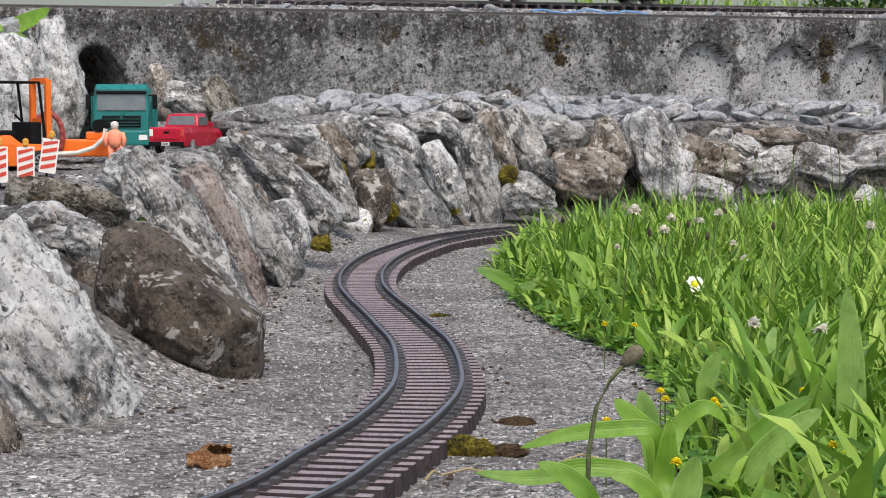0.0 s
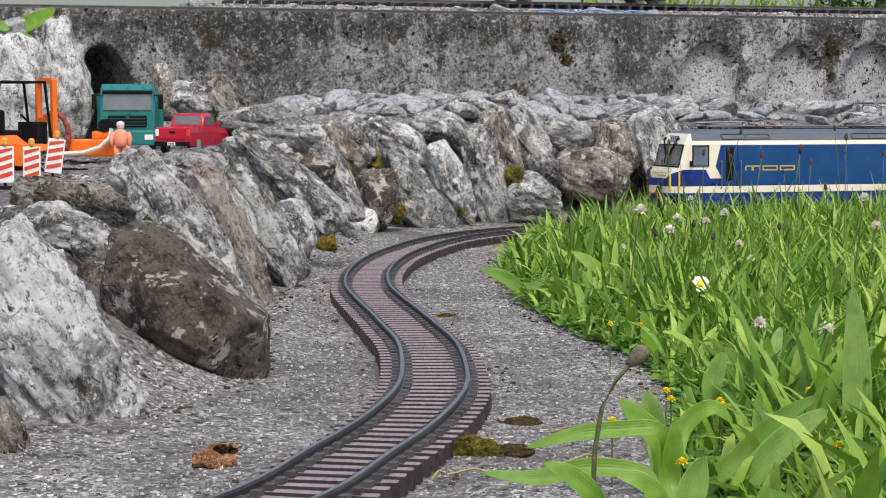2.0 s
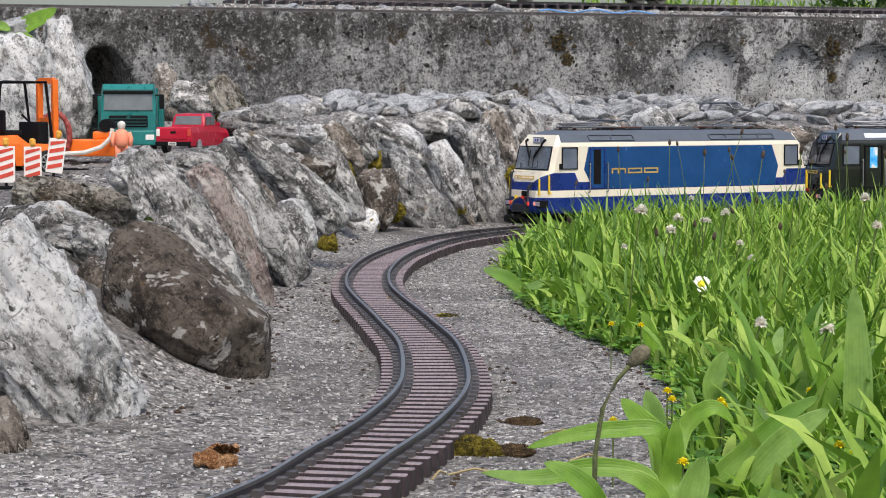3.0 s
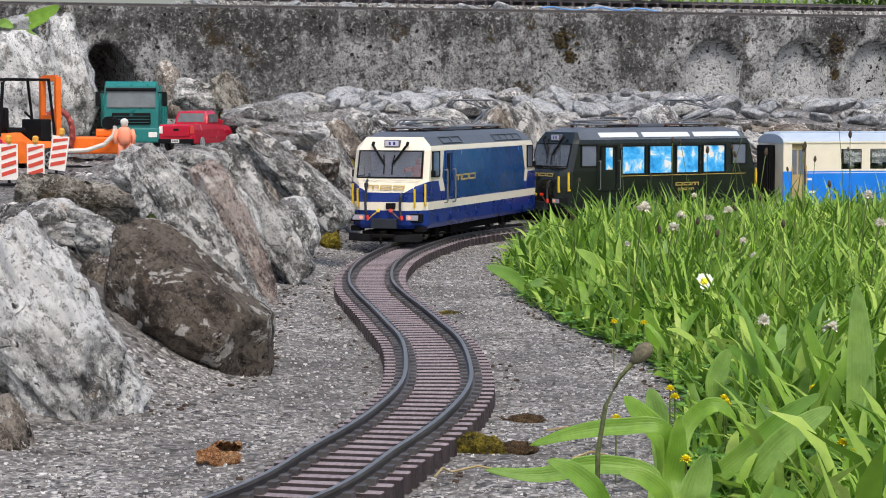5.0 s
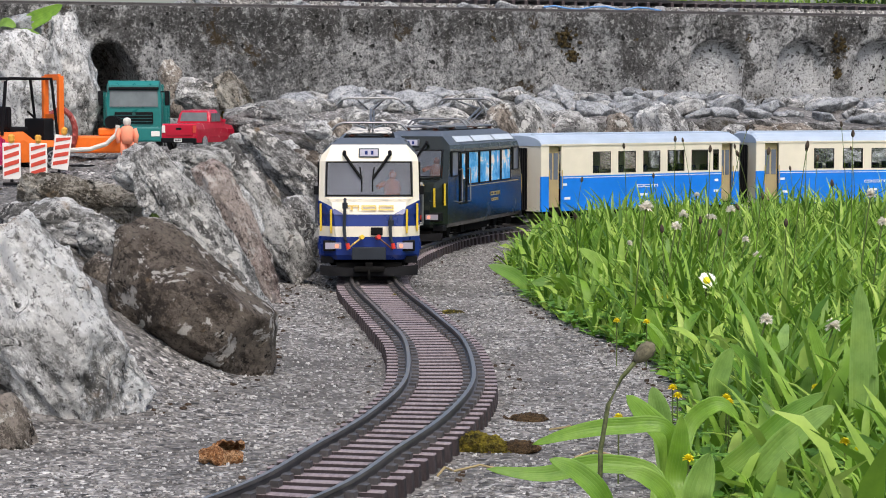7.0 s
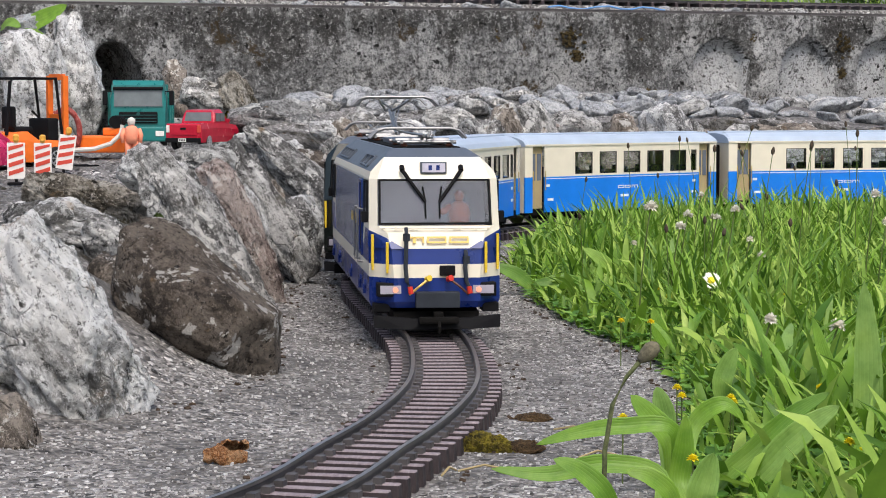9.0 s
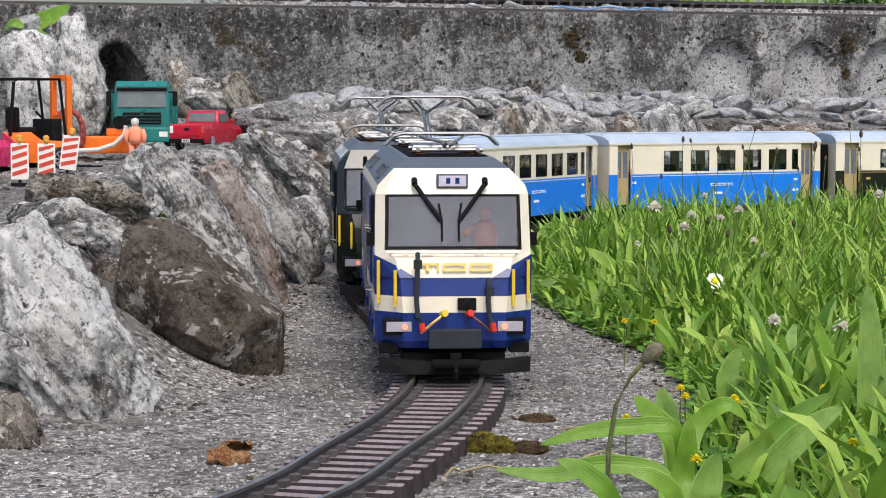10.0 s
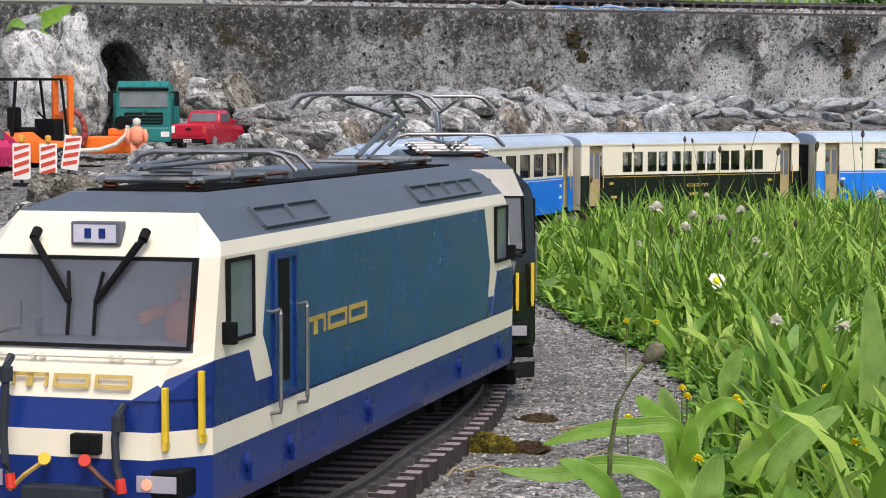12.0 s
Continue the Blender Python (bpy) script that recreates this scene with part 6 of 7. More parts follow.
M_grass = leaf_material("lawn_grass", (0.06, 0.15, 0.018), (0.22, 0.39, 0.035), (0.46, 0.60, 0.13))
M_plantain = leaf_material("plantain_leaf", (0.10, 0.22, 0.035), (0.17, 0.33, 0.06), (0.27, 0.44, 0.13), 0.25, 0.42)
def ribbed_material():
    """Plantain leaf: pale veins along its length, patchy green, soft gloss."""
    m, nt, b, co0 = base("ribbed_plantain_leaf", 0.42, 0, 0.4)
    co, rnd = varied(nt, co0, 20.0)
    uv = nt.nodes.new("ShaderNodeUVMap").outputs[0]
    sep = nt.nodes.new("ShaderNodeSeparateXYZ")
    nt.links.new(uv, sep.inputs[0])
    w = nt.nodes.new("ShaderNodeMath")
    w.operation = "MULTIPLY"
    w.inputs[1].default_value = 7 * math.pi
    nt.links.new(sep.outputs[0], w.inputs[0])
    sn = nt.nodes.new("ShaderNodeMath")
    sn.operation = "SINE"
    nt.links.new(w.outputs[0], sn.inputs[0])
    ab = nt.nodes.new("ShaderNodeMath")
    ab.operation = "ABSOLUTE"
    nt.links.new(sn.outputs[0], ab.inputs[0])
    n = tex(nt, "Noise", co, 90, 5, 0.65)
    n2 = tex(nt, "Noise", co, 25, 3, 0.6)
    c = ramp(nt, rnd, ((0.0, (0.10, 0.23, 0.02)), (0.5, (0.19, 0.36, 0.03)), (1.0, (0.24, 0.38, 0.10))))
    c = mixed(nt, ramp(nt, n, ((0.35, 0.45), (0.6, 0.0))), c, (0.06, 0.16, 0.015))
    c = mixed(nt, ramp(nt, n2, ((0.5, 0.0), (0.7, 0.5))), c, (0.32, 0.46, 0.09))
    c = mixed(nt, ramp(nt, ab.outputs[0], ((0.0, 0.22), (0.3, 0.0))), c, (0.36, 0.50, 0.16))
    nt.links.new(c, b.inputs["Base Color"])
    bump(nt, b, mixed(nt, 0.25, ramp(nt, ab.outputs[0], ((0.0, 0.0), (0.7, 1.0))), n), 0.25, 0.0012)
    tr = nt.nodes.new("ShaderNodeBsdfTranslucent")
    nt.links.new(c, tr.inputs["Color"])
    ms = nt.nodes.new("ShaderNodeMixShader")
    ms.inputs[0].default_value = 0.3
    nt.links.new(b.outputs[0], ms.inputs[1])
    nt.links.new(tr.outputs[0], ms.inputs[2])
    nt.links.new(ms.outputs[0], nt.nodes["Material Output"].inputs["Surface"])
    return m


M_rib = ribbed_material()
M_clover = leaf_material("clover_leaf", (0.09, 0.22, 0.03), (0.16, 0.33, 0.045), (0.25, 0.44, 0.08), 0.3, 0.5)
M_stalk = leaf_material("green_stalk", (0.06, 0.09, 0.02), (0.10, 0.14, 0.035), (0.16, 0.20, 0.06), 0.1, 0.6)
M_straw = leaf_material("dry_straw", (0.25, 0.18, 0.08), (0.38, 0.30, 0.15), (0.5, 0.42, 0.25), 0.1, 0.7)
M_seed = plain("brown_seed_head", (0.075, 0.055, 0.04), 0.9, 0, 0.2, 0.5, 300)
M_petal = plain("white_petal", (0.80, 0.79, 0.74), 0.6, 0, 0.3, 0.06, 200)
M_cloverhead = plain("cream_white_clover_head", (0.86, 0.82, 0.74), 0.7, 0, 0.2, 0.15, 300)
M_yolk = plain("yellow_flower", (0.85, 0.72, 0.03), 0.6, 0, 0.2, 0.1, 300)
M_shrubleaf = leaf_material("dark_shrub_leaf", (0.02, 0.06, 0.01), (0.04, 0.10, 0.015), (0.08, 0.17, 0.03), 0.2, 0.5)
M_dryleaf = stone("dry_brown_leaf", (0.22, 0.08, 0.028), (0.55, 0.23, 0.08), (0.72, 0.42, 0.22), 90, 0.3, (0.22, 0.10, 0.045), 0, 0.8)
M_budstem = plain("dark_green_bud_stem", (0.10, 0.115, 0.05), 0.7, 0, 0.2, 0.4, 400)
M_budhead = plain("grey_green_bud", (0.15, 0.135, 0.09), 0.9, 0, 0.2, 0.5, 500)
M_crumb = plain("dark_earth_crumb", (0.055, 0.038, 0.026), 0.95, 0, 0.2, 0.6, 150)


def chip_material():
    m, nt, b, co = base("aggregate_chips", 0.8, 0, 0.3)
    geo = nt.nodes.new("ShaderNodeNewGeometry")
    c = ramp(nt, geo.outputs["Random Per Island"], ((0.0, (0.05, 0.048, 0.046)), (0.25, (0.17, 0.16, 0.15)), (0.55, (0.32, 0.31, 0.30)), (0.85, (0.46, 0.45, 0.435)), (1.0, (0.66, 0.65, 0.63))))
    c = mixed(nt, ramp(nt, tex(nt, "Noise", co, 900, 4, 0.7), ((0.35, 0.5), (0.6, 0.0))), c, (0.12, 0.115, 0.11))
    nt.links.new(c, b.inputs["Base Color"])
    return m


M_chip = chip_material()
M_greenmoss = stone("green_moss", (0.02, 0.035, 0.006), (0.05, 0.09, 0.012), (0.10, 0.16, 0.02), 40, 0.3, (0.1, 0.12, 0.03), 0, 1.6)
M_moss = stone("moss", (0.05, 0.042, 0.010), (0.19, 0.15, 0.015), (0.36, 0.29, 0.03), 30, 0.4, (0.12, 0.07, 0.03), 0, 1.6)
M_mossbrown = stone("brown_moss", (0.035, 0.024, 0.013), (0.11, 0.066, 0.032), (0.20, 0.125, 0.06), 40, 0.3, (0.16, 0.11, 0.05), 0, 1.6)

M_mossdark = stone("dry_dark_moss", (0.018, 0.013, 0.007), (0.055, 0.037, 0.016), (0.12, 0.085, 0.03), 60, 0.3, (0.14, 0.10, 0.03), 0, 1.2)

EDGE = [(0.10, 0.3), (0.135, 1.0), (0.150, 1.3), (0.172, 1.5), (0.170, 1.74), (0.125, 1.93), (0.088, 2.25), (0.078, 2.6), (0.090, 2.88), (0.145, 3.06), (0.225, 3.22),
        (0.335, 3.34), (0.49, 3.45), (0.69, 3.55), (0.95, 3.64), (1.5, 3.74), (3.0, 3.79), (10.0, 3.80)]


def lawn_depth(x, y):
    """How far inside the lawn a place lies."""
    best, side = 1e9, 1
    for (ax, ay), (bx, by) in zip(EDGE, EDGE[1:]):
        dx, dy = bx - ax, by - ay
        t = max(0, min(1, ((x - ax) * dx + (y - ay) * dy) / (dx * dx + dy * dy)))
        ex, ey = x - ax - t * dx, y - ay - t * dy
        d = math.hypot(ex, ey)
        if d < best:
            best, side = d, -1 if dx * ey - dy * ex > 0 else 1
    return best * side


class Strips:
    """Collects bent leaf strips as one mesh."""

    def __init__(self):
        self.v, self.f = [], []

    def leaf(self, root, azimuth, length, width, lift, bend, segs=5, fold=0.25, taper=0.25, twist=0.0):
        """root; compass of the lean; lift: first angle above level; bend: how far it droops by its tip (radians)."""
        x, y, z = root
        ca, sa = math.cos(azimuth), math.sin(azimuth)
        k0 = len(self.v)
        step = length / segs
        r, h = 0.0, 0.0
        for i in range(segs + 1):
            t = i / segs
            w = width * (taper + (1 - taper) * math.sin(math.pi * min(1, 0.10 + t * 0.92)) ** 0.8) * (1 if i < segs else 0.08)
            tw = twist * t
            px, py = -sa * math.cos(tw), ca * math.cos(tw)
            cx, cy, cz = x + ca * r, y + sa * r, z + h
            up = w * fold
            self.v += [(cx + px * w / 2, cy + py * w / 2, cz + up + math.sin(tw) * w / 2), (cx, cy, cz), (cx - px * w / 2, cy - py * w / 2, cz + up - math.sin(tw) * w / 2)]
            a = lift - bend * t * t
            r += step * math.cos(a)
            h += step * math.sin(a)
        for i in range(segs):
            a = k0 + i * 3
            self.f += [(a, a + 1, a + 4, a + 3), (a + 1, a + 2, a + 5, a + 4)]

    def done(self, name, material, parent=None):
        return mesh_ob(name, self.v, self.f, material, parent, smooth=True)


def gz(x, y):
    return float(land(np.array(float(x)), np.array(float(y))))


def build_lawn():
    r = random.Random(21)
    g, c = Strips(), Strips()
    made = 0
    while made < 30000:
        y = 0.95 + 2.95 * r.random() ** 0.9
        x = r.uniform(0.05, 0.10 + 0.27 * y + 0.1)
        d = lawn_depth(x, y)
        if d < 0:
            continue
        made += 1
        edge = min(1, 0.35 + d / 0.14)
        tall = r.choice((0.5, 0.7, 0.85, 1.0, 1.25)) * edge * (0.75 + 0.34 * min(1, max(0, (y - 1.3) / 1.2)))
        ln = tall * r.uniform(0.045, 0.085)
        g.leaf((x, y, -0.022), r.uniform(0, math.tau), ln, r.uniform(0.0022, 0.0052), r.uniform(0.75, 1.5), r.uniform(0.1, 1.5), 4, 0.3, 0.55, r.uniform(-0.6, 0.6))
    made = 0
    while made < 3200:
        y = 0.98 + 2.6 * r.random()
        x = r.uniform(0.05, 0.10 + 0.27 * y + 0.05)
        d = lawn_depth(x, y)
        if d < 0.004:
            continue
        made += 1
        g.leaf((x, y, -0.022), r.uniform(0, math.tau), min(1, 0.5 + d / 0.12) * r.uniform(0.04, 0.085), r.uniform(0.006, 0.0105), r.uniform(0.5, 1.4), r.uniform(0.2, 1.6), 5, 0.22, 0.35, r.uniform(-0.8, 0.8))
    made = 0
    while made < 14000:
        x, y = r.uniform(0.15, 3.2), r.uniform(0.3, 3.75)
        d = lawn_depth(x, y)
        if d < 0.01 or (x < 0.2 + 0.27 * y and y > 0.95):
            continue
        made += 1
        g.leaf((x, y, -0.022), r.uniform(0, math.tau), r.uniform(0.05, 0.10), r.uniform(0.006, 0.012), r.uniform(0.6, 1.4), r.uniform(0.2, 1.5), 3, 0.3, 0.5, r.uniform(-0.6, 0.6))
    lawn = g.done("lawn_grass", M_grass)
    tagged(lawn, "bright green uncut lawn grass", "grass", kind="stuff")
    made = 0
    while made < 13000:
        y = 0.95 + 2.3 * r.random()
        x = r.uniform(0.05, 0.10 + 0.27 * y + 0.1)
        d = lawn_depth(x, y)
        if d < -0.004:
            continue
        made += 1
        h = r.uniform(0.002, 0.012 + 0.022 * min(1, max(0, d) / 0.1))
        a0 = r.uniform(0, math.tau)
        s = r.uniform(0.006, 0.011)
        for k in range(3):
            c.leaf((x, y, -0.020 + h), a0 + k * math.tau / 3, s, s * 0.95, r.uniform(-0.1, 0.5), 0.3, 2, 0.12, 0.3)
    clo = c.done("clover", M_clover)
    tagged(clo, "low clover leaves among the grass", "clover", kind="stuff")


def broad_leaf(parent, pts, width, face=(0.15, -1.0, 0.55)):
    """One long ribbed leaf along a line of points, its upper side turned to face."""
    ps = [Vector(p) for p in pts]
    ps = [ps[0] * 2 - ps[1]] + ps + [ps[-1] * 2 - ps[-2]]
    line = []
    for i in range(1, len(ps) - 2):
        p0, p1, p2, p3 = ps[i - 1:i + 3]
        for k in range(6):
            t = k / 6
            line.append(0.5 * (2 * p1 + (p2 - p0) * t + (2 * p0 - 5 * p1 + 4 * p2 - p3) * t * t + (3 * p1 - p0 - 3 * p2 + p3) * t ** 3))
    line.append(ps[-2])
    face = Vector(face).normalized()
    verts, faces, n = [], [], 9
    for i, p in enumerate(line):
        t = i / (len(line) - 1)
        d = (line[min(i + 1, len(line) - 1)] - line[max(i - 1, 0)]).normalized()
        side = d.cross(face).normalized()
        up = side.cross(d)
        w = width * 0.86 * (0.16 + 0.84 * math.sin(math.pi * min(1.0, t * 0.86 + 0.14) ** 1.2) ** 0.75) * (1.0 if i < len(line) - 1 else 0.12)
        for k in range(n):
            u = k / (n - 1) * 2 - 1
            ridge = (0.045 if k % 2 else 0.0) * width
            verts.append((p + side * u * w / 2 + up * (abs(u) ** 1.5 * w * 0.16 + ridge) + up * 0.02 * width * math.sin(9 * t + 3 * u)).to_tuple())
    for i in range(len(line) - 1):
        for k in range(n - 1):
            a = i * n + k
            faces.append((a, a + 1, a + n + 1, a + n))
    ob = mesh_ob("leaf", verts, faces, M_rib, parent, smooth=True)
    lay = ob.data.uv_layers.new(name="leaf")
    for loop in ob.data.loops:
        lay.data[loop.index].uv = (loop.vertex_index % n / (n - 1), loop.vertex_index // n / len(line))
    return ob


def plantain(x, y, leaves, seed, size=1.0, spread=math.tau, a0=0.0):
    """A rosette of long ribbed leaves."""
    r = random.Random(seed)
    t = thing("plantain", "green ribwort plantain with long broad leaves", "plant", "plants in the lawn", pose(x, y, -0.02))
    for k in range(leaves):
        az = a0 + (k + r.uniform(-0.3, 0.3)) * spread / leaves
        ln, lift, bend = size * r.uniform(0.06, 0.12), r.uniform(0.7, 1.4), r.uniform(0.3, 1.5)
        pts, rr_, h = [], 0.0, 0.0
        for i in range(5):
            pts.append((math.cos(az) * rr_, math.sin(az) * rr_, h))
            a = lift - bend * (i / 4) ** 2
            rr_ += ln / 4 * math.cos(a)
            h += ln / 4 * math.sin(a)
        broad_leaf(t, pts, size * r.uniform(0.007, 0.012), (-math.cos(az) * 0.7 + r.uniform(-0.4, 0.4), -math.sin(az) * 0.7 - 0.25, 0.8))
    return t


def stalk_points(x, y, h, lean, az, n=6):
    return [(x + math.cos(az) * lean * (i / n) ** 2, y + math.sin(az) * lean * (i / n) ** 2, -0.022 + h * i / n) for i in range(n + 1)]


def seed_head(x, y, h, lean, az, k=1.0):
    t = thing("plantain_stalk", "thin plantain stalk with a brown seed head", "plant", "seed heads in the lawn")
    pts = stalk_points(x, y, h, lean, az)
    bm = bmesh.new()
    tube(bm, pts, 0.0007 * k, 5)
    part("stalk", bm, M_stalk, t, smooth=True)
    a, b = Vector(pts[-2]), Vector(pts[-1])
    d = (b - a).normalized()
    bm = bmesh.new()
    tube(bm, [b + d * 0.012 * k * q for q in (-0.1, 0.15, 0.45, 0.8, 1.0)], [0.0012 * k, 0.0030 * k, 0.0034 * k, 0.0022 * k, 0.0006], 8)
    part("seed_head", bm, M_seed, t, "brown bristly seed head", True)
    return t


def clover_flower(x, y, h, k=1.0, az=0.0):
    t = thing("clover_flower", "pinkish white clover flower on a thin stalk", "flower", "clover flowers")
    pts = stalk_points(x, y, h, 0.01, az)
    bm = bmesh.new()
    tube(bm, pts, 0.0007, 5)
    part("stalk", bm, M_stalk, t, smooth=True)
    s = Strips()
    r = random.Random(int(x * 1e4))
    c = Vector(pts[-1])
    for q in range(90):
        el = math.asin(r.uniform(-0.55, 1.0))
        s.leaf((c.x, c.y, c.z), r.uniform(0, math.tau), 0.0056 * k * r.uniform(0.85, 1.1), 0.0024 * k, el, -0.5, 2, 0.45, 0.75)
    s.done("flower_head", M_cloverhead, t)
    return t


def small_yellow(x, y, z):
    t = thing("yellow_flower", "tiny yellow lawn flower", "flower", "yellow flowers")
    bm = bmesh.new()
    tube(bm, [(x, y, -0.022), (x, y, z)], 0.0005, 5)
    part("stalk", bm, M_stalk, t)
    s = Strips()
    for q in range(22):
        s.leaf((x, y, z), q * 2.4, 0.0034, 0.0024, math.asin(-0.3 + 1.3 * q / 22), 0.1, 2, 0.3, 0.7)
    s.done("flower_head", M_yolk, t)
    return t


build_lawn()
for p in ground.data.polygons:
    if p.center.y < 3.9 and p.center.x > 0.05 and lawn_depth(p.center.x, p.center.y) > 0.03:
        p.material_index = 2

# leaf shapes in the open foreground and through the lawn
rp = random.Random(9)
for k in range(58):
    while True:
        y = 1.05 + 2.2 * rp.random() ** 1.2
        x = rp.uniform(0.08, 0.10 + 0.26 * y)
        if lawn_depth(x, y) > 0.012:
            break
    plantain(x, y, rp.randint(5, 8), 100 + k, rp.uniform(0.55, 0.95), a0=rp.uniform(0, 6))
for k in range(40):
    while True:
        y = 1.9 + 1.6 * rp.random()
        x = rp.uniform(0.12, 0.08 + 0.235 * y)
        if lawn_depth(x, y) > 0.02:
            break
    seed_head(x, y, rp.uniform(0.09, 0.185), rp.uniform(-0.02, 0.03), rp.uniform(0, 6.28), 0.6)
herb = thing("plantain", "green ribwort plantain with long broad leaves", "plant", "plants in the lawn", pose(0.133, 1.062, -0.021))
broad_leaf(herb, [(0.0020, 0.0105, 0.0000), (0.0033, 0.0175, 0.0142), (0.0250, 0.0175, 0.0344), (0.0452, 0.0175, 0.0532), (0.0631, 0.0175, 0.0639)], 0.0128)
broad_leaf(herb, [(0.0132, 0.0045, 0.0000), (0.0221, 0.0075, 0.0174), (0.0378, 0.0075, 0.0361), (0.0522, 0.0075, 0.0490), (0.0662, 0.0075, 0.0584)], 0.0165)
broad_leaf(herb, [(-0.0081, -0.0375, 0.0000), (-0.0135, -0.0625, 0.0209), (-0.0103, -0.0625, 0.0343), (-0.0065, -0.0625, 0.0460)], 0.0169)
broad_leaf(herb, [(-0.0071, 0.0225, 0.0000), (-0.0119, 0.0375, 0.0134), (-0.0098, 0.0375, 0.0311), (-0.0086, 0.0375, 0.0494)], 0.0139)
herb = thing("plantain", "green ribwort plantain with long broad leaves", "plant", "plants in the lawn", pose(0.126, 1.163, -0.021))
broad_leaf(herb, [(-0.0035, -0.0255, 0.0000), (-0.0058, -0.0425, 0.0374), (-0.0313, -0.0425, 0.0398), (-0.0553, -0.0425, 0.0368), (-0.0793, -0.0425, 0.0302)], 0.0113)
broad_leaf(herb, [(-0.0025, -0.0075, 0.0000), (-0.0041, -0.0125, 0.0259), (-0.0164, -0.0125, 0.0413), (-0.0263, -0.0125, 0.0527)], 0.0162)
broad_leaf(herb, [(-0.0025, 0.0105, 0.0000), (-0.0041, 0.0175, 0.0305), (-0.0066, 0.0175, 0.0432), (-0.0092, 0.0175, 0.0533)], 0.0149)
broad_leaf(herb, [(0.0084, 0.0225, 0.0000), (0.0140, 0.0375, 0.0274), (0.0301, 0.0375, 0.0403), (0.0429, 0.0375, 0.0322)], 0.0121)
herb = thing("plantain", "green ribwort plantain with long broad leaves", "plant", "plants in the lawn", pose(0.096, 1.017, -0.021))
broad_leaf(herb, [(0.0059, 0.0200, 0.0000), (0.0098, 0.0333, 0.0253), (-0.0183, 0.0333, 0.0315), (-0.0464, 0.0333, 0.0264), (-0.0751, 0.0333, 0.0293)], 0.0118)
broad_leaf(herb, [(-0.0133, -0.0220, 0.0000), (-0.0221, -0.0367, 0.0273), (-0.0339, -0.0367, 0.0399), (-0.0471, -0.0367, 0.0462)], 0.0124)
broad_leaf(herb, [(0.0074, 0.0020, 0.0000), (0.0123, 0.0033, 0.0198), (0.0014, 0.0033, 0.0307), (-0.0096, 0.0033, 0.0329)], 0.0115)
herb = thing("plantain", "green ribwort plantain with long broad leaves", "plant", "plants in the lawn", pose(0.231, 1.212, -0.021))
broad_leaf(herb, [(0.0062, -0.0125, -0.0176), (0.0078, -0.0125, 0.0467), (0.0056, -0.0125, 0.1116)], 0.0209)
broad_leaf(herb, [(0.0270, 0.0875, -0.0020), (0.0079, 0.0875, 0.0363), (-0.0067, 0.0875, 0.0816)], 0.0132)
broad_leaf(herb, [(-0.0554, -0.1125, 0.0046), (-0.0347, -0.1125, 0.0223), (-0.0171, -0.1125, 0.0341)], 0.0124)
broad_leaf(herb, [(0.0221, 0.0375, -0.0205), (0.0020, 0.0375, 0.0197), (-0.0047, 0.0375, 0.0599)], 0.0134)
herb = thing("plantain", "green ribwort plantain with long broad leaves", "plant", "plants in the lawn", pose(0.204, 1.353, -0.021))
broad_leaf(herb, [(0.0142, 0.0040, 0.0000), (0.0236, 0.0067, 0.0172), (0.0018, 0.0067, 0.0391), (-0.0208, 0.0067, 0.0580)], 0.0138)
broad_leaf(herb, [(-0.0211, -0.0320, 0.0000), (-0.0352, -0.0533, 0.0328), (-0.0317, -0.0533, 0.0502), (-0.0258, -0.0533, 0.0614)], 0.0146)
broad_leaf(herb, [(0.0069, 0.0280, 0.0000), (0.0116, 0.0467, 0.0077), (0.0172, 0.0467, 0.0340), (0.0153, 0.0467, 0.0602)], 0.0134)
herb = thing("plantain", "green ribwort plantain with long broad leaves", "plant", "plants in the lawn", pose(0.152, 2.100, -0.021))
broad_leaf(herb, [(0.0333, -0.4000, 0.0002), (0.0196, -0.4000, 0.0229), (0.0128, -0.4000, 0.0480)], 0.0162)
broad_leaf(herb, [(-0.0004, 0.0600, 0.0000), (-0.0007, 0.1000, 0.0083), (-0.0302, 0.1000, 0.0259), (-0.0655, 0.1000, 0.0230)], 0.0210)
broad_leaf(herb, [(0.0137, 0.0600, 0.0000), (0.0229, 0.1000, 0.0141), (0.0111, 0.1000, 0.0436), (-0.0125, 0.1000, 0.0613)], 0.0210)
broad_leaf(herb, [(-0.0554, 0.2000, 0.0051), (-0.0770, 0.2000, 0.0236), (-0.1047, 0.2000, 0.0359)], 0.0194)
clover_flower(0.167, 1.850, 0.122, 1.25)
clover_flower(0.228, 2.100, 0.102, 1.00)
clover_flower(0.215, 2.050, 0.093, 1.10)
clover_flower(0.275, 2.100, 0.107, 1.00)
clover_flower(0.212, 1.450, 0.064, 1.00)
clover_flower(0.249, 1.400, 0.065, 1.10)
clover_flower(0.384, 1.950, 0.129, 1.00)
clover_flower(0.385, 1.900, 0.106, 1.00)
clover_flower(0.290, 2.100, 0.077, 0.80)
clover_flower(0.272, 1.900, 0.076, 0.80)
clover_flower(0.270, 2.200, 0.094, 0.80)
clover_flower(0.183, 2.200, 0.067, 0.70)
clover_flower(0.278, 2.300, 0.089, 0.80)
clover_flower(0.277, 2.400, 0.109, 0.70)
small_yellow(0.197, 1.961, 0.018)
small_yellow(0.197, 1.882, 0.018)
small_yellow(0.160, 1.665, 0.018)
small_yellow(0.138, 1.242, 0.018)
small_yellow(0.096, 1.156, 0.018)
small_yellow(0.166, 1.235, 0.018)
small_yellow(0.218, 1.278, 0.018)
small_yellow(0.205, 1.041, 0.018)
small_yellow(0.119, 1.021, 0.018)
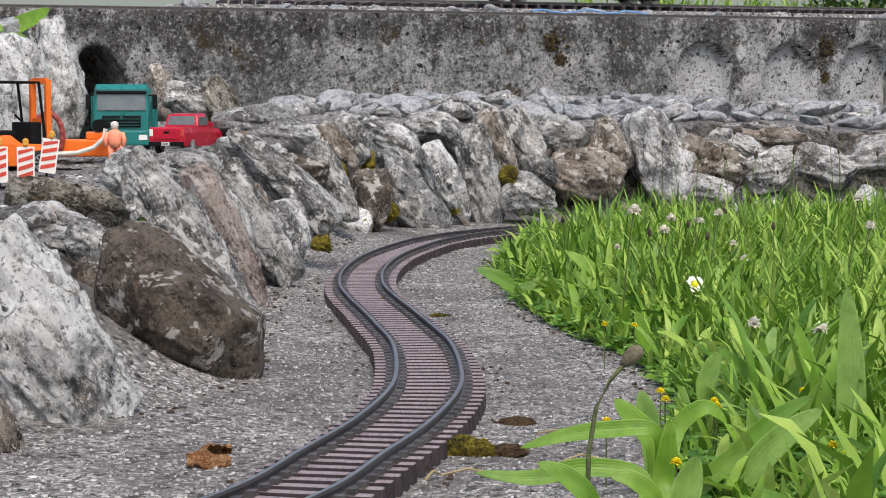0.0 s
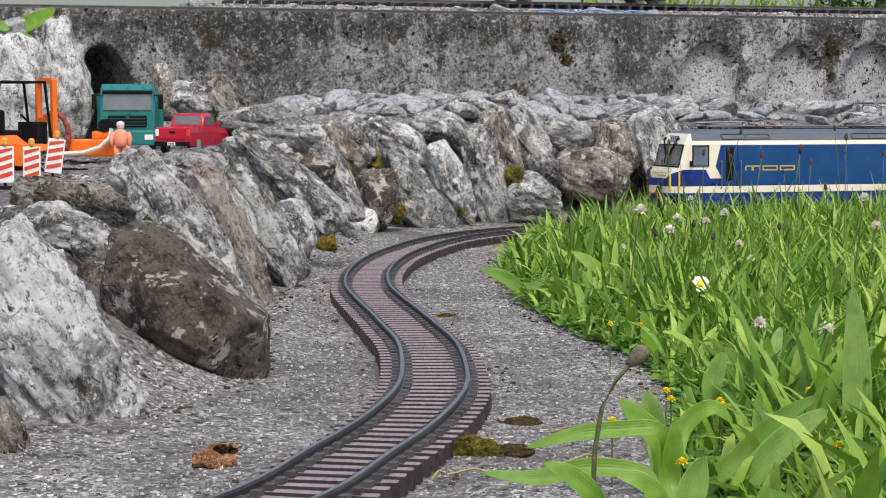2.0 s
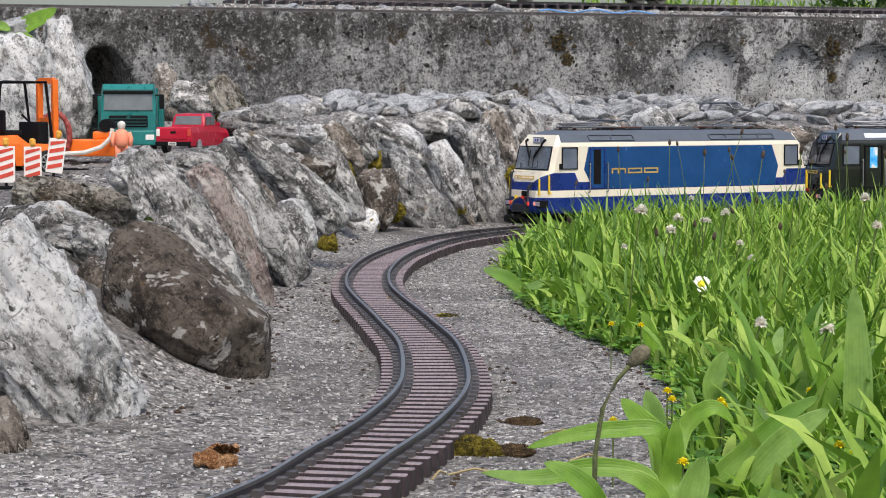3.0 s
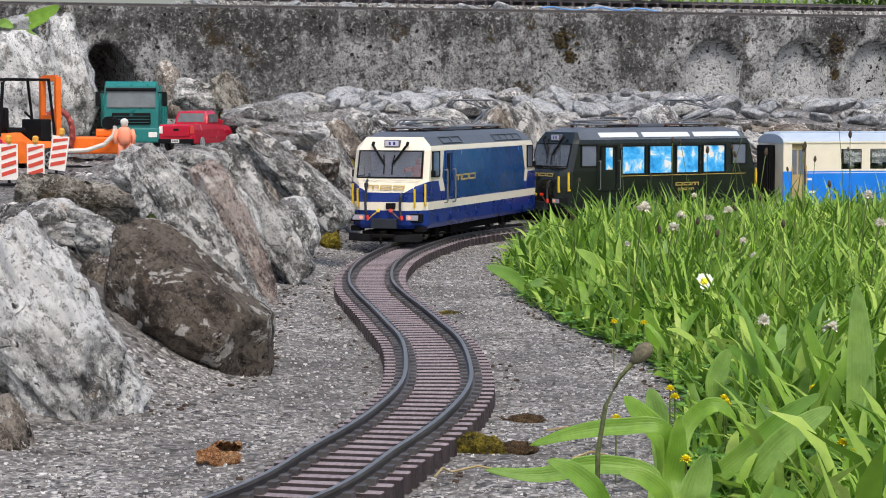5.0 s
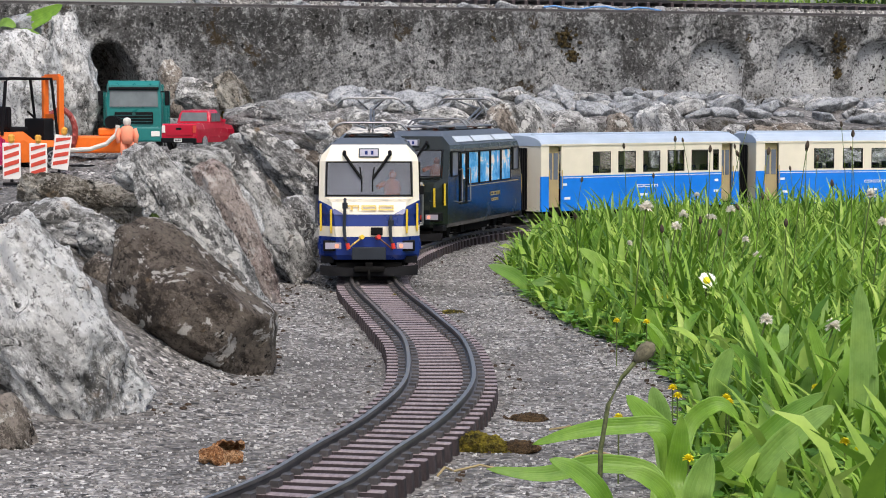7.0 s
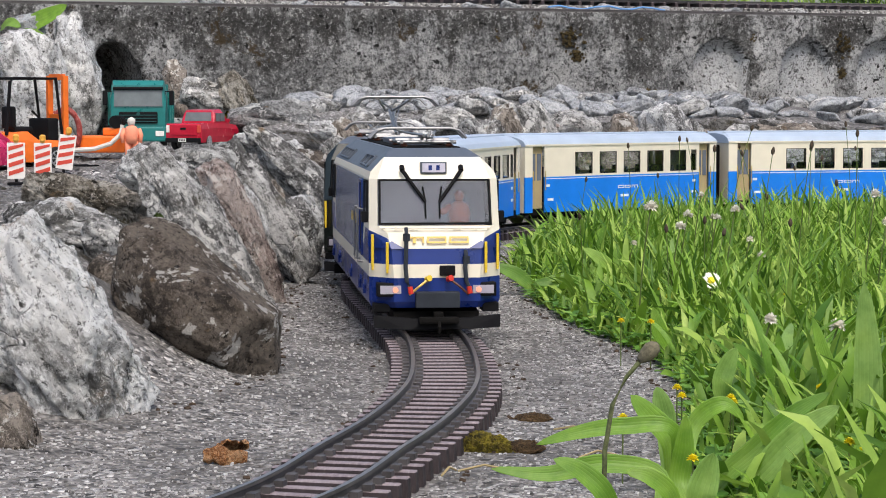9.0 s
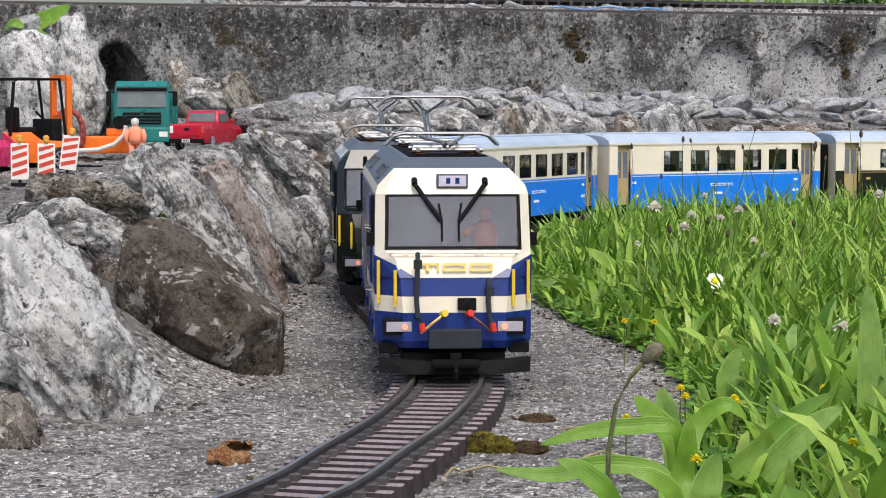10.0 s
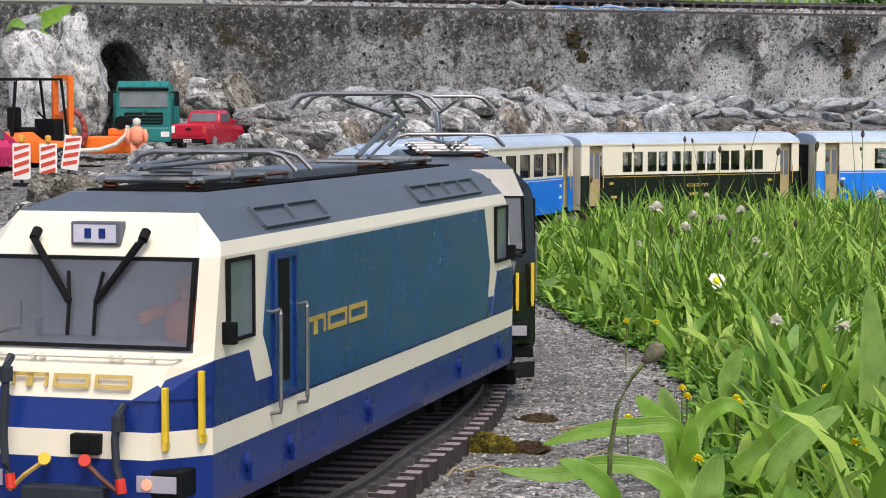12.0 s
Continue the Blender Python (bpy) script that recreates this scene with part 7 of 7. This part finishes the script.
small_yellow(0.445, 2.293, 0.018)
small_yellow(0.205, 1.072, 0.018)
small_yellow(0.165, 1.216, 0.018)
small_yellow(0.139, 1.278, 0.018)
small_yellow(0.226, 1.278, 0.018)
small_yellow(0.137, 1.673, 0.018)
small_yellow(0.302, 1.893, 0.018)
# the daisy
dz = thing("daisy", "white daisy with a yellow centre", "flower")
bm = bmesh.new()
tube(bm, [(0.240, 1.935, -0.022), (0.241, 1.94, 0.010), (0.2415, 1.94, 0.027)], 0.0008, 6)
part("stalk", bm, M_stalk, dz)
dn, du = Vector((0.05, -0.80, 0.60)).normalized(), Vector((1, 0, 0))
dv = dn.cross(du)
dc = Vector((0.2415, 1.938, 0.028))
bm = bmesh.new()
for k in range(21):
    a = k * math.tau / 21
    e, f = du * math.cos(a) + dv * math.sin(a), du * -math.sin(a) + dv * math.cos(a)
    row = [dc + e * rr_ + f * w * s + dn * (0.0005 * (k % 2) + 0.0006 * (rr_ / 0.009)) for rr_, w in ((0.002, 0.0007), (0.005, 0.0012), (0.0078, 0.0012), (0.0090, 0.0005)) for s in (-1, 1)]
    vs = [bm.verts.new(v) for v in row]
    for i in range(3):
        bm.faces.new((vs[2 * i], vs[2 * i + 1], vs[2 * i + 3], vs[2 * i + 2]))
part("petal_ring", bm, M_petal, dz)
bm = bmesh.new()
tube(bm, [(0.2415, 1.9385, 0.0276), (0.2415, 1.9365, 0.0292), (0.2415, 1.9358, 0.0297)], [0.0038, 0.0034, 0.001], 12)
part("centre", bm, M_yolk, dz, smooth=True)

# bent bud stem close to the eye
bud = thing("flower_bud", "closed grey-brown bud on a dark bent stem", "plant")
bm = bmesh.new()
tube(bm, [(0.074, 1.0, -0.022), (0.0745, 1.0, 0.026), (0.078, 1.0, 0.048), (0.0846, 1.0, 0.0613), (0.092, 1.0, 0.0700)], [0.0013, 0.0012, 0.0011, 0.0010, 0.0012], 8)
part("stem", bm, M_budstem, bud, smooth=True)
bm = bmesh.new()
tube(bm, [(0.0905, 1.0, 0.0690), (0.0935, 1.0, 0.0715), (0.0965, 1.0, 0.0745), (0.0985, 1.0, 0.0765), (0.0995, 1.0, 0.0775)], [0.0016, 0.0036, 0.0042, 0.0030, 0.0010], 12)
part("bud_head", bm, M_budhead, bud, smooth=True)


# ---- moss, dry leaf, twigs ----
def moss(x, y, z, sx, sy, sz, seed, material=None, rz=0):
    me = rock_mesh("moss_clump", sx, sy, sz * 0.9, seed, 0.6, 5, 3.2)
    me.materials.append(material or M_moss)
    ob = new("moss_clump", me)
    ob.matrix_world = pose(x, y, z, 0, 0, rz)
    return tagged(ob, "cushion of yellow-green and brown moss", "moss", "moss clumps")


moss(0.024, 1.262, -0.015, 0.020, 0.013, 0.010, 1, None, -10)
moss(0.046, 1.262, -0.017, 0.015, 0.011, 0.006, 2, M_mossbrown)
moss(0.056, 1.395, -0.018, 0.016, 0.014, 0.004, 3, M_mossbrown)
moss(0.004, 2.10, -0.018, 0.018, 0.014, 0.004, 4)
moss(-0.048, 2.19, -0.009, 0.010, 0.012, 0.004, 5)
moss(-0.155, 2.93, 0.000, 0.018, 0.014, 0.020, 6)
moss(-0.150, 3.36, 0.085, 0.020, 0.012, 0.024, 7)
moss(-0.072, 3.44, 0.020, 0.020, 0.015, 0.024, 8)
moss(0.130, 3.60, 0.078, 0.020, 0.014, 0.022, 9)
moss(-0.105, 3.50, 0.090, 0.014, 0.012, 0.036, 10)
moss(0.040, 3.60, 0.020, 0.014, 0.012, 0.018, 11)
moss(-0.105, 3.34, 0.003, 0.012, 0.010, 0.012, 12)
moss(-0.262, 1.90, 0.082, 0.009, 0.006, 0.012, 13, M_greenmoss)
moss(-0.180, 3.25, 0.035, 0.026, 0.016, 0.022, 14, M_mossbrown)
moss(-0.420, 4.10, 0.165, 0.020, 0.012, 0.030, 15)
for u, z, su, sz, seed in ((2.62, 0.335, 0.030, 0.034, 31), (2.64, 0.300, 0.016, 0.020, 32), (2.80, 0.330, 0.022, 0.026, 33), (2.795, 0.285, 0.012, 0.014, 34), (3.093, 0.345, 0.014, 0.020, 35),
                           (3.33, 0.325, 0.024, 0.040, 36), (3.325, 0.265, 0.010, 0.016, 37), (2.815, 0.215, 0.034, 0.014, 38), (2.45, 0.345, 0.014, 0.050, 39), (3.55, 0.37, 0.030, 0.014, 40)):
    rm = random.Random(seed)
    bm = bmesh.new()
    for k in range(46):
        q = rm.uniform(0.0016, 0.0052)
        px, py, pz = wall_point(u + rm.gauss(0, su * 0.42), z + rm.gauss(0, sz * 0.42), -0.001)
        bmesh.ops.create_icosphere(bm, subdivisions=2, radius=1.0, matrix=pose(px, py, pz, rm.uniform(0, 360), 0, rm.uniform(0, 360)) @ Matrix.Diagonal((q, q * 0.8, q * 1.2, 1)))
    for v in bm.verts:
        v.co += Vector((rm.uniform(-1, 1), rm.uniform(-1, 1), rm.uniform(-1, 1))) * 0.0009
    tagged(part("moss_clump", bm, M_mossdark, None), "dry brown moss growing on the concrete wall", "moss", "wall moss")
dry = thing("dry_leaf", "curled orange-brown dry leaf on the concrete", "leaf", m=pose(-0.131, 1.222, -0.0165, 0, 0, 14))


def curled(name, length, radius, turn0, turn1, tilt, at):
    """A rolled-up piece of leaf."""
    verts, faces, nu, nv = [], [], 14, 15
    mm = Matrix.Translation(at) @ Matrix.Rotation(tilt, 4, "Y")
    for i in range(nu):
        u = i / (nu - 1)
        for j in range(nv):
            v = j / (nv - 1)
            a = turn0 + (turn1 - turn0) * v
            rr_ = radius * (0.30 + 0.70 * math.sin(math.pi * (0.08 + 0.86 * u))) * (0.75 + 0.35 * v) * (1 + 0.55 * noise.noise((u * 6, v * 5, length * 200)) + 0.25 * noise.noise((u * 15, v * 12, length * 300)))
            verts.append((mm @ Vector(((u - 0.5) * length, math.cos(a) * rr_, math.sin(a) * rr_ + 0.12 * radius * math.sin(7 * u)))).to_tuple())
    for i in range(nu - 1):
        for j in range(nv - 1):
            k = i * nv + j
            faces.append((k, k + 1, k + nv + 1, k + nv))
    return mesh_ob(name, verts, faces, M_dryleaf, dry, smooth=True)


curled("leaf_blade", 0.026, 0.0068, 0.3, 5.2, 0.10, (0, 0, 0.002))
curled("leaf_flap", 0.020, 0.0100, 0.2, 2.0, -0.25, (0.006, 0.002, 0.002))
for k, (x, y, l, az) in enumerate(((0.005, 1.165, 0.030, 0.2), (-0.004, 1.150, 0.022, 1.2), (0.09, 1.30, 0.03, 2.5), (0.075, 1.21, 0.026, 0.5))):
    bm = bmesh.new()
    tube(bm, [(x, y, -0.013), (x + math.cos(az) * l / 2, y + math.sin(az) * l / 2, -0.010), (x + math.cos(az) * l, y + math.sin(az) * l, -0.0135)], 0.0007, 5)
    ob = part("straw", bm, M_straw, None)
    tagged(ob, "short dry straw lying on the ground", "straw", "dry straws")
# chips of washed aggregate standing proud of the concrete strip
rq = random.Random(55)
pv, pf = [], []
k = 0
while k < 24000:
    y = 1.0 + 2.3 * rq.random() ** 1.25
    x = rq.uniform(-0.46, 0.26)
    if lawn_depth(x, y) > 0.01:
        continue
    df = float(foot_distance(np.array(x), np.array(y)))
    if df > 0.05 or abs(x - float(np.interp(y, LY[:400], LX[:400]))) < 0.043:
        continue
    k += 1
    s = rq.choice((0.0007, 0.0009, 0.0012, 0.0017)) * rq.uniform(0.7, 1.3)
    a, w, h = rq.uniform(0, math.tau), rq.uniform(0.35, 0.8), s * rq.uniform(0.3, 0.8)
    ca, sa, z, i0 = math.cos(a), math.sin(a), gz(x, y), len(pv)
    for q in range(5):
        e = q * math.tau / 5 + rq.uniform(-0.3, 0.3)
        lx, ly = math.cos(e) * s, math.sin(e) * s * w
        pv.append((x + lx * ca - ly * sa, y + lx * sa + ly * ca, z - s * 0.3))
        pv.append((x + (lx * ca - ly * sa) * 0.72, y + (lx * sa + ly * ca) * 0.72, z + h * rq.uniform(0.7, 1.1)))
    pf += [(i0 + 2 * q, i0 + (2 * q + 2) % 10, i0 + (2 * q + 3) % 10, i0 + 2 * q + 1) for q in range(5)]
    pf.append(tuple(i0 + 2 * q + 1 for q in range(5)))
tagged(mesh_ob("ground_pebbles", pv, pf, M_chip), "small grey, white and dark pebbles set in the concrete", "pebbles", kind="stuff")

# earth crumbs and litter along the edge of the lawn and the foot of the bank
rc = random.Random(12)
cr = bmesh.new()
k = 0
while k < 420:
    y = rc.uniform(1.0, 3.2)
    x = rc.uniform(-0.2, 0.25)
    dl, df = lawn_depth(x, y), float(foot_distance(np.array(x), np.array(y)))
    dt = min(abs(x - float(np.interp(y, LY[:400], LX[:400]))), 1)
    if not (-0.022 < dl < 0.012 or -0.015 < df < 0.006 or (0.046 < dt < 0.062 and rc.random() < 0.35)) or dt < 0.044:
        continue
    k += 1
    s = rc.uniform(0.0006, 0.0021)
    box(cr, -s, s, -s * 0.7, s * 0.7, -s * 0.4, s * 0.5, 0, 0, pose(x, y, gz(x, y) + s * 0.2, rc.uniform(-30, 30), rc.uniform(-30, 30), rc.uniform(0, 360)))
ob = part("earth_crumbs", cr, M_crumb, None)
tagged(ob, "dark brown earth crumbs and leaf litter", "soil", kind="stuff")
# big-leaved weed on the left rocks, grass and shrub on the upper terrace
weed = thing("weed", "broad-leaved green weed between the rocks", "plant", m=pose(-0.800, 3.93, 0.308))
for pts, w in (([(0, 0, 0), (0.030, 0, 0.028), (0.060, 0, 0.044), (0.092, 0, 0.064)], 0.040), ([(-0.02, 0, 0.004), (0.015, -0.012, 0.008), (0.04, -0.016, 0.004), (0.062, -0.018, -0.006)], 0.030),
               ([(-0.03, 0, 0.02), (-0.01, -0.02, 0.03), (0.012, -0.03, 0.022)], 0.024)):
    broad_leaf(weed, pts, w)
ug = Strips()
ru = random.Random(3)
for k in range(1500):
    u, o = ru.uniform(2.95, 4.3), ru.uniform(0.36, 0.8)
    p = WALL_A + WALL_DIR * u - WALL_N * o
    ug.leaf((p.x, p.y, 0.388), ru.uniform(0, 6.28), ru.uniform(0.06, 0.12), ru.uniform(0.004, 0.009), ru.uniform(0.7, 1.5), ru.uniform(0.2, 1.4), 4, 0.3, 0.5)
tagged(ug.done("terrace_grass", M_grass), "bright grass growing on the upper terrace", "grass", kind="stuff")
shrub = thing("shrub", "dark green dense shrub on the upper terrace", "shrub", m=pose(1.15, 5.55, 0.39))
bm = bmesh.new()
tube(bm, [(0, 0, 0), (0.01, 0, 0.08), (0.0, 0.01, 0.2)], [0.012, 0.009, 0.004], 8)
part("trunk", bm, M_stalk, shrub)
st = Strips()
for k in range(1600):
    a, h = ru.uniform(0, 6.28), ru.uniform(0.0, 1.0)
    rad = 0.16 * math.sqrt(max(0.05, 1 - (h - 0.4) ** 2 * 2)) * ru.uniform(0.5, 1.05)
    st.leaf((math.cos(a) * rad, math.sin(a) * rad, 0.02 + h * 0.22), a + ru.uniform(-1, 1), ru.uniform(0.015, 0.03), 0.010, ru.uniform(-0.3, 1.2), 0.6, 2, 0.2, 0.4)
st.done("crown", M_shrubleaf, shrub)


# ---- what moves: the train runs round the bend towards the eye ----
# seconds, and the place of the locomotive's nose along the centre line
RUN = ((0.0, 4.033), (0.5, 3.896), (1.0, 3.760), (1.5, 3.620), (2.0, 3.474), (2.5, 3.326), (3.0, 3.176), (3.5, 3.040), (4.2, 2.852), (4.8, 2.690))
# the locomotive on the near bends: seconds, nose x and y, turn in radians
NEAR = ((5.0, -0.075, 2.898, -0.322), (5.5, -0.087, 2.744, -0.193), (6.0, -0.090, 2.614, -0.089), (6.5, -0.091, 2.462, -0.022), (7.0, -0.083, 2.310, 0.030),
        (7.5, -0.071, 2.170, 0.070), (8.2, -0.045, 1.985, 0.100), (9.0, -0.011, 1.768, 0.112), (9.5, 0.004, 1.629, 0.112), (10.0, 0.001, 1.480, 0.060),
        (10.5, -0.018, 1.325, -0.030), (11.0, -0.054, 1.168, -0.110), (11.5, -0.101, 1.012, -0.190), (12.0, -0.157, 0.875, -0.264))


def car_pose(s_mid, front, rear):
    """Pose of a car whose bogies stand on the line; its front points back along the line."""
    a, b = on_line(s_mid - front), on_line(s_mid + rear)
    d = (a - b).normalized()
    mid = a.lerp(b, front / (front + rear))
    return Matrix.Translation(mid) @ Matrix.Rotation(math.atan2(d.y, d.x), 4, "Z")


def nose_pose(x, y, turn):
    fx, fy = math.sin(turn), -math.cos(turn)
    return Matrix.Translation((x - fx * 0.277, y - fy * 0.277, 0)) @ Matrix.Rotation(math.atan2(fy, fx), 4, "Z")


# seconds, and the reach of the coaches along the centre line
TRAIL = ((0.0, 4.033), (1.0, 3.760), (2.0, 3.474), (3.0, 3.176), (4.0, 2.902), (5.0, 2.628), (6.0, 2.357), (7.0, 2.080), (8.0, 1.807), (9.0, 1.533), (10.0, 1.261), (11.0, 0.986), (12.0, 0.712))
COACHES = ((coach_a, 1.271), (coach_b, 1.759), (coach_c, 2.240), (saloon, 2.732), (coach_d, 3.228))


def tail_reach(x, y, turn):
    """Place along the centre line nearest to the locomotive's rear end."""
    rx, ry = x - math.sin(turn) * 0.564, y + math.cos(turn) * 0.564
    return float(ARC[int(np.argmin(np.hypot(LX - rx, LY - ry)))])


def motions():
    walk(loco, [(t, car_pose(s + 0.277, 0.16, 0.16)) for t, s in RUN] + [(t, nose_pose(x, y, turn)) for t, x, y, turn in NEAR])
    tails = [(t, s + 0.564) for t, s in RUN] + [(t, tail_reach(x, y, turn)) for t, x, y, turn in NEAR]
    walk(railcar, [(t, car_pose(s + 0.022 + 0.2165, 0.12, 0.12)) for t, s in tails])
    for ob, behind in COACHES:
        walk(ob, [(t, car_pose(s + behind, 0.14, 0.14)) for t, s in TRAIL])


motions()
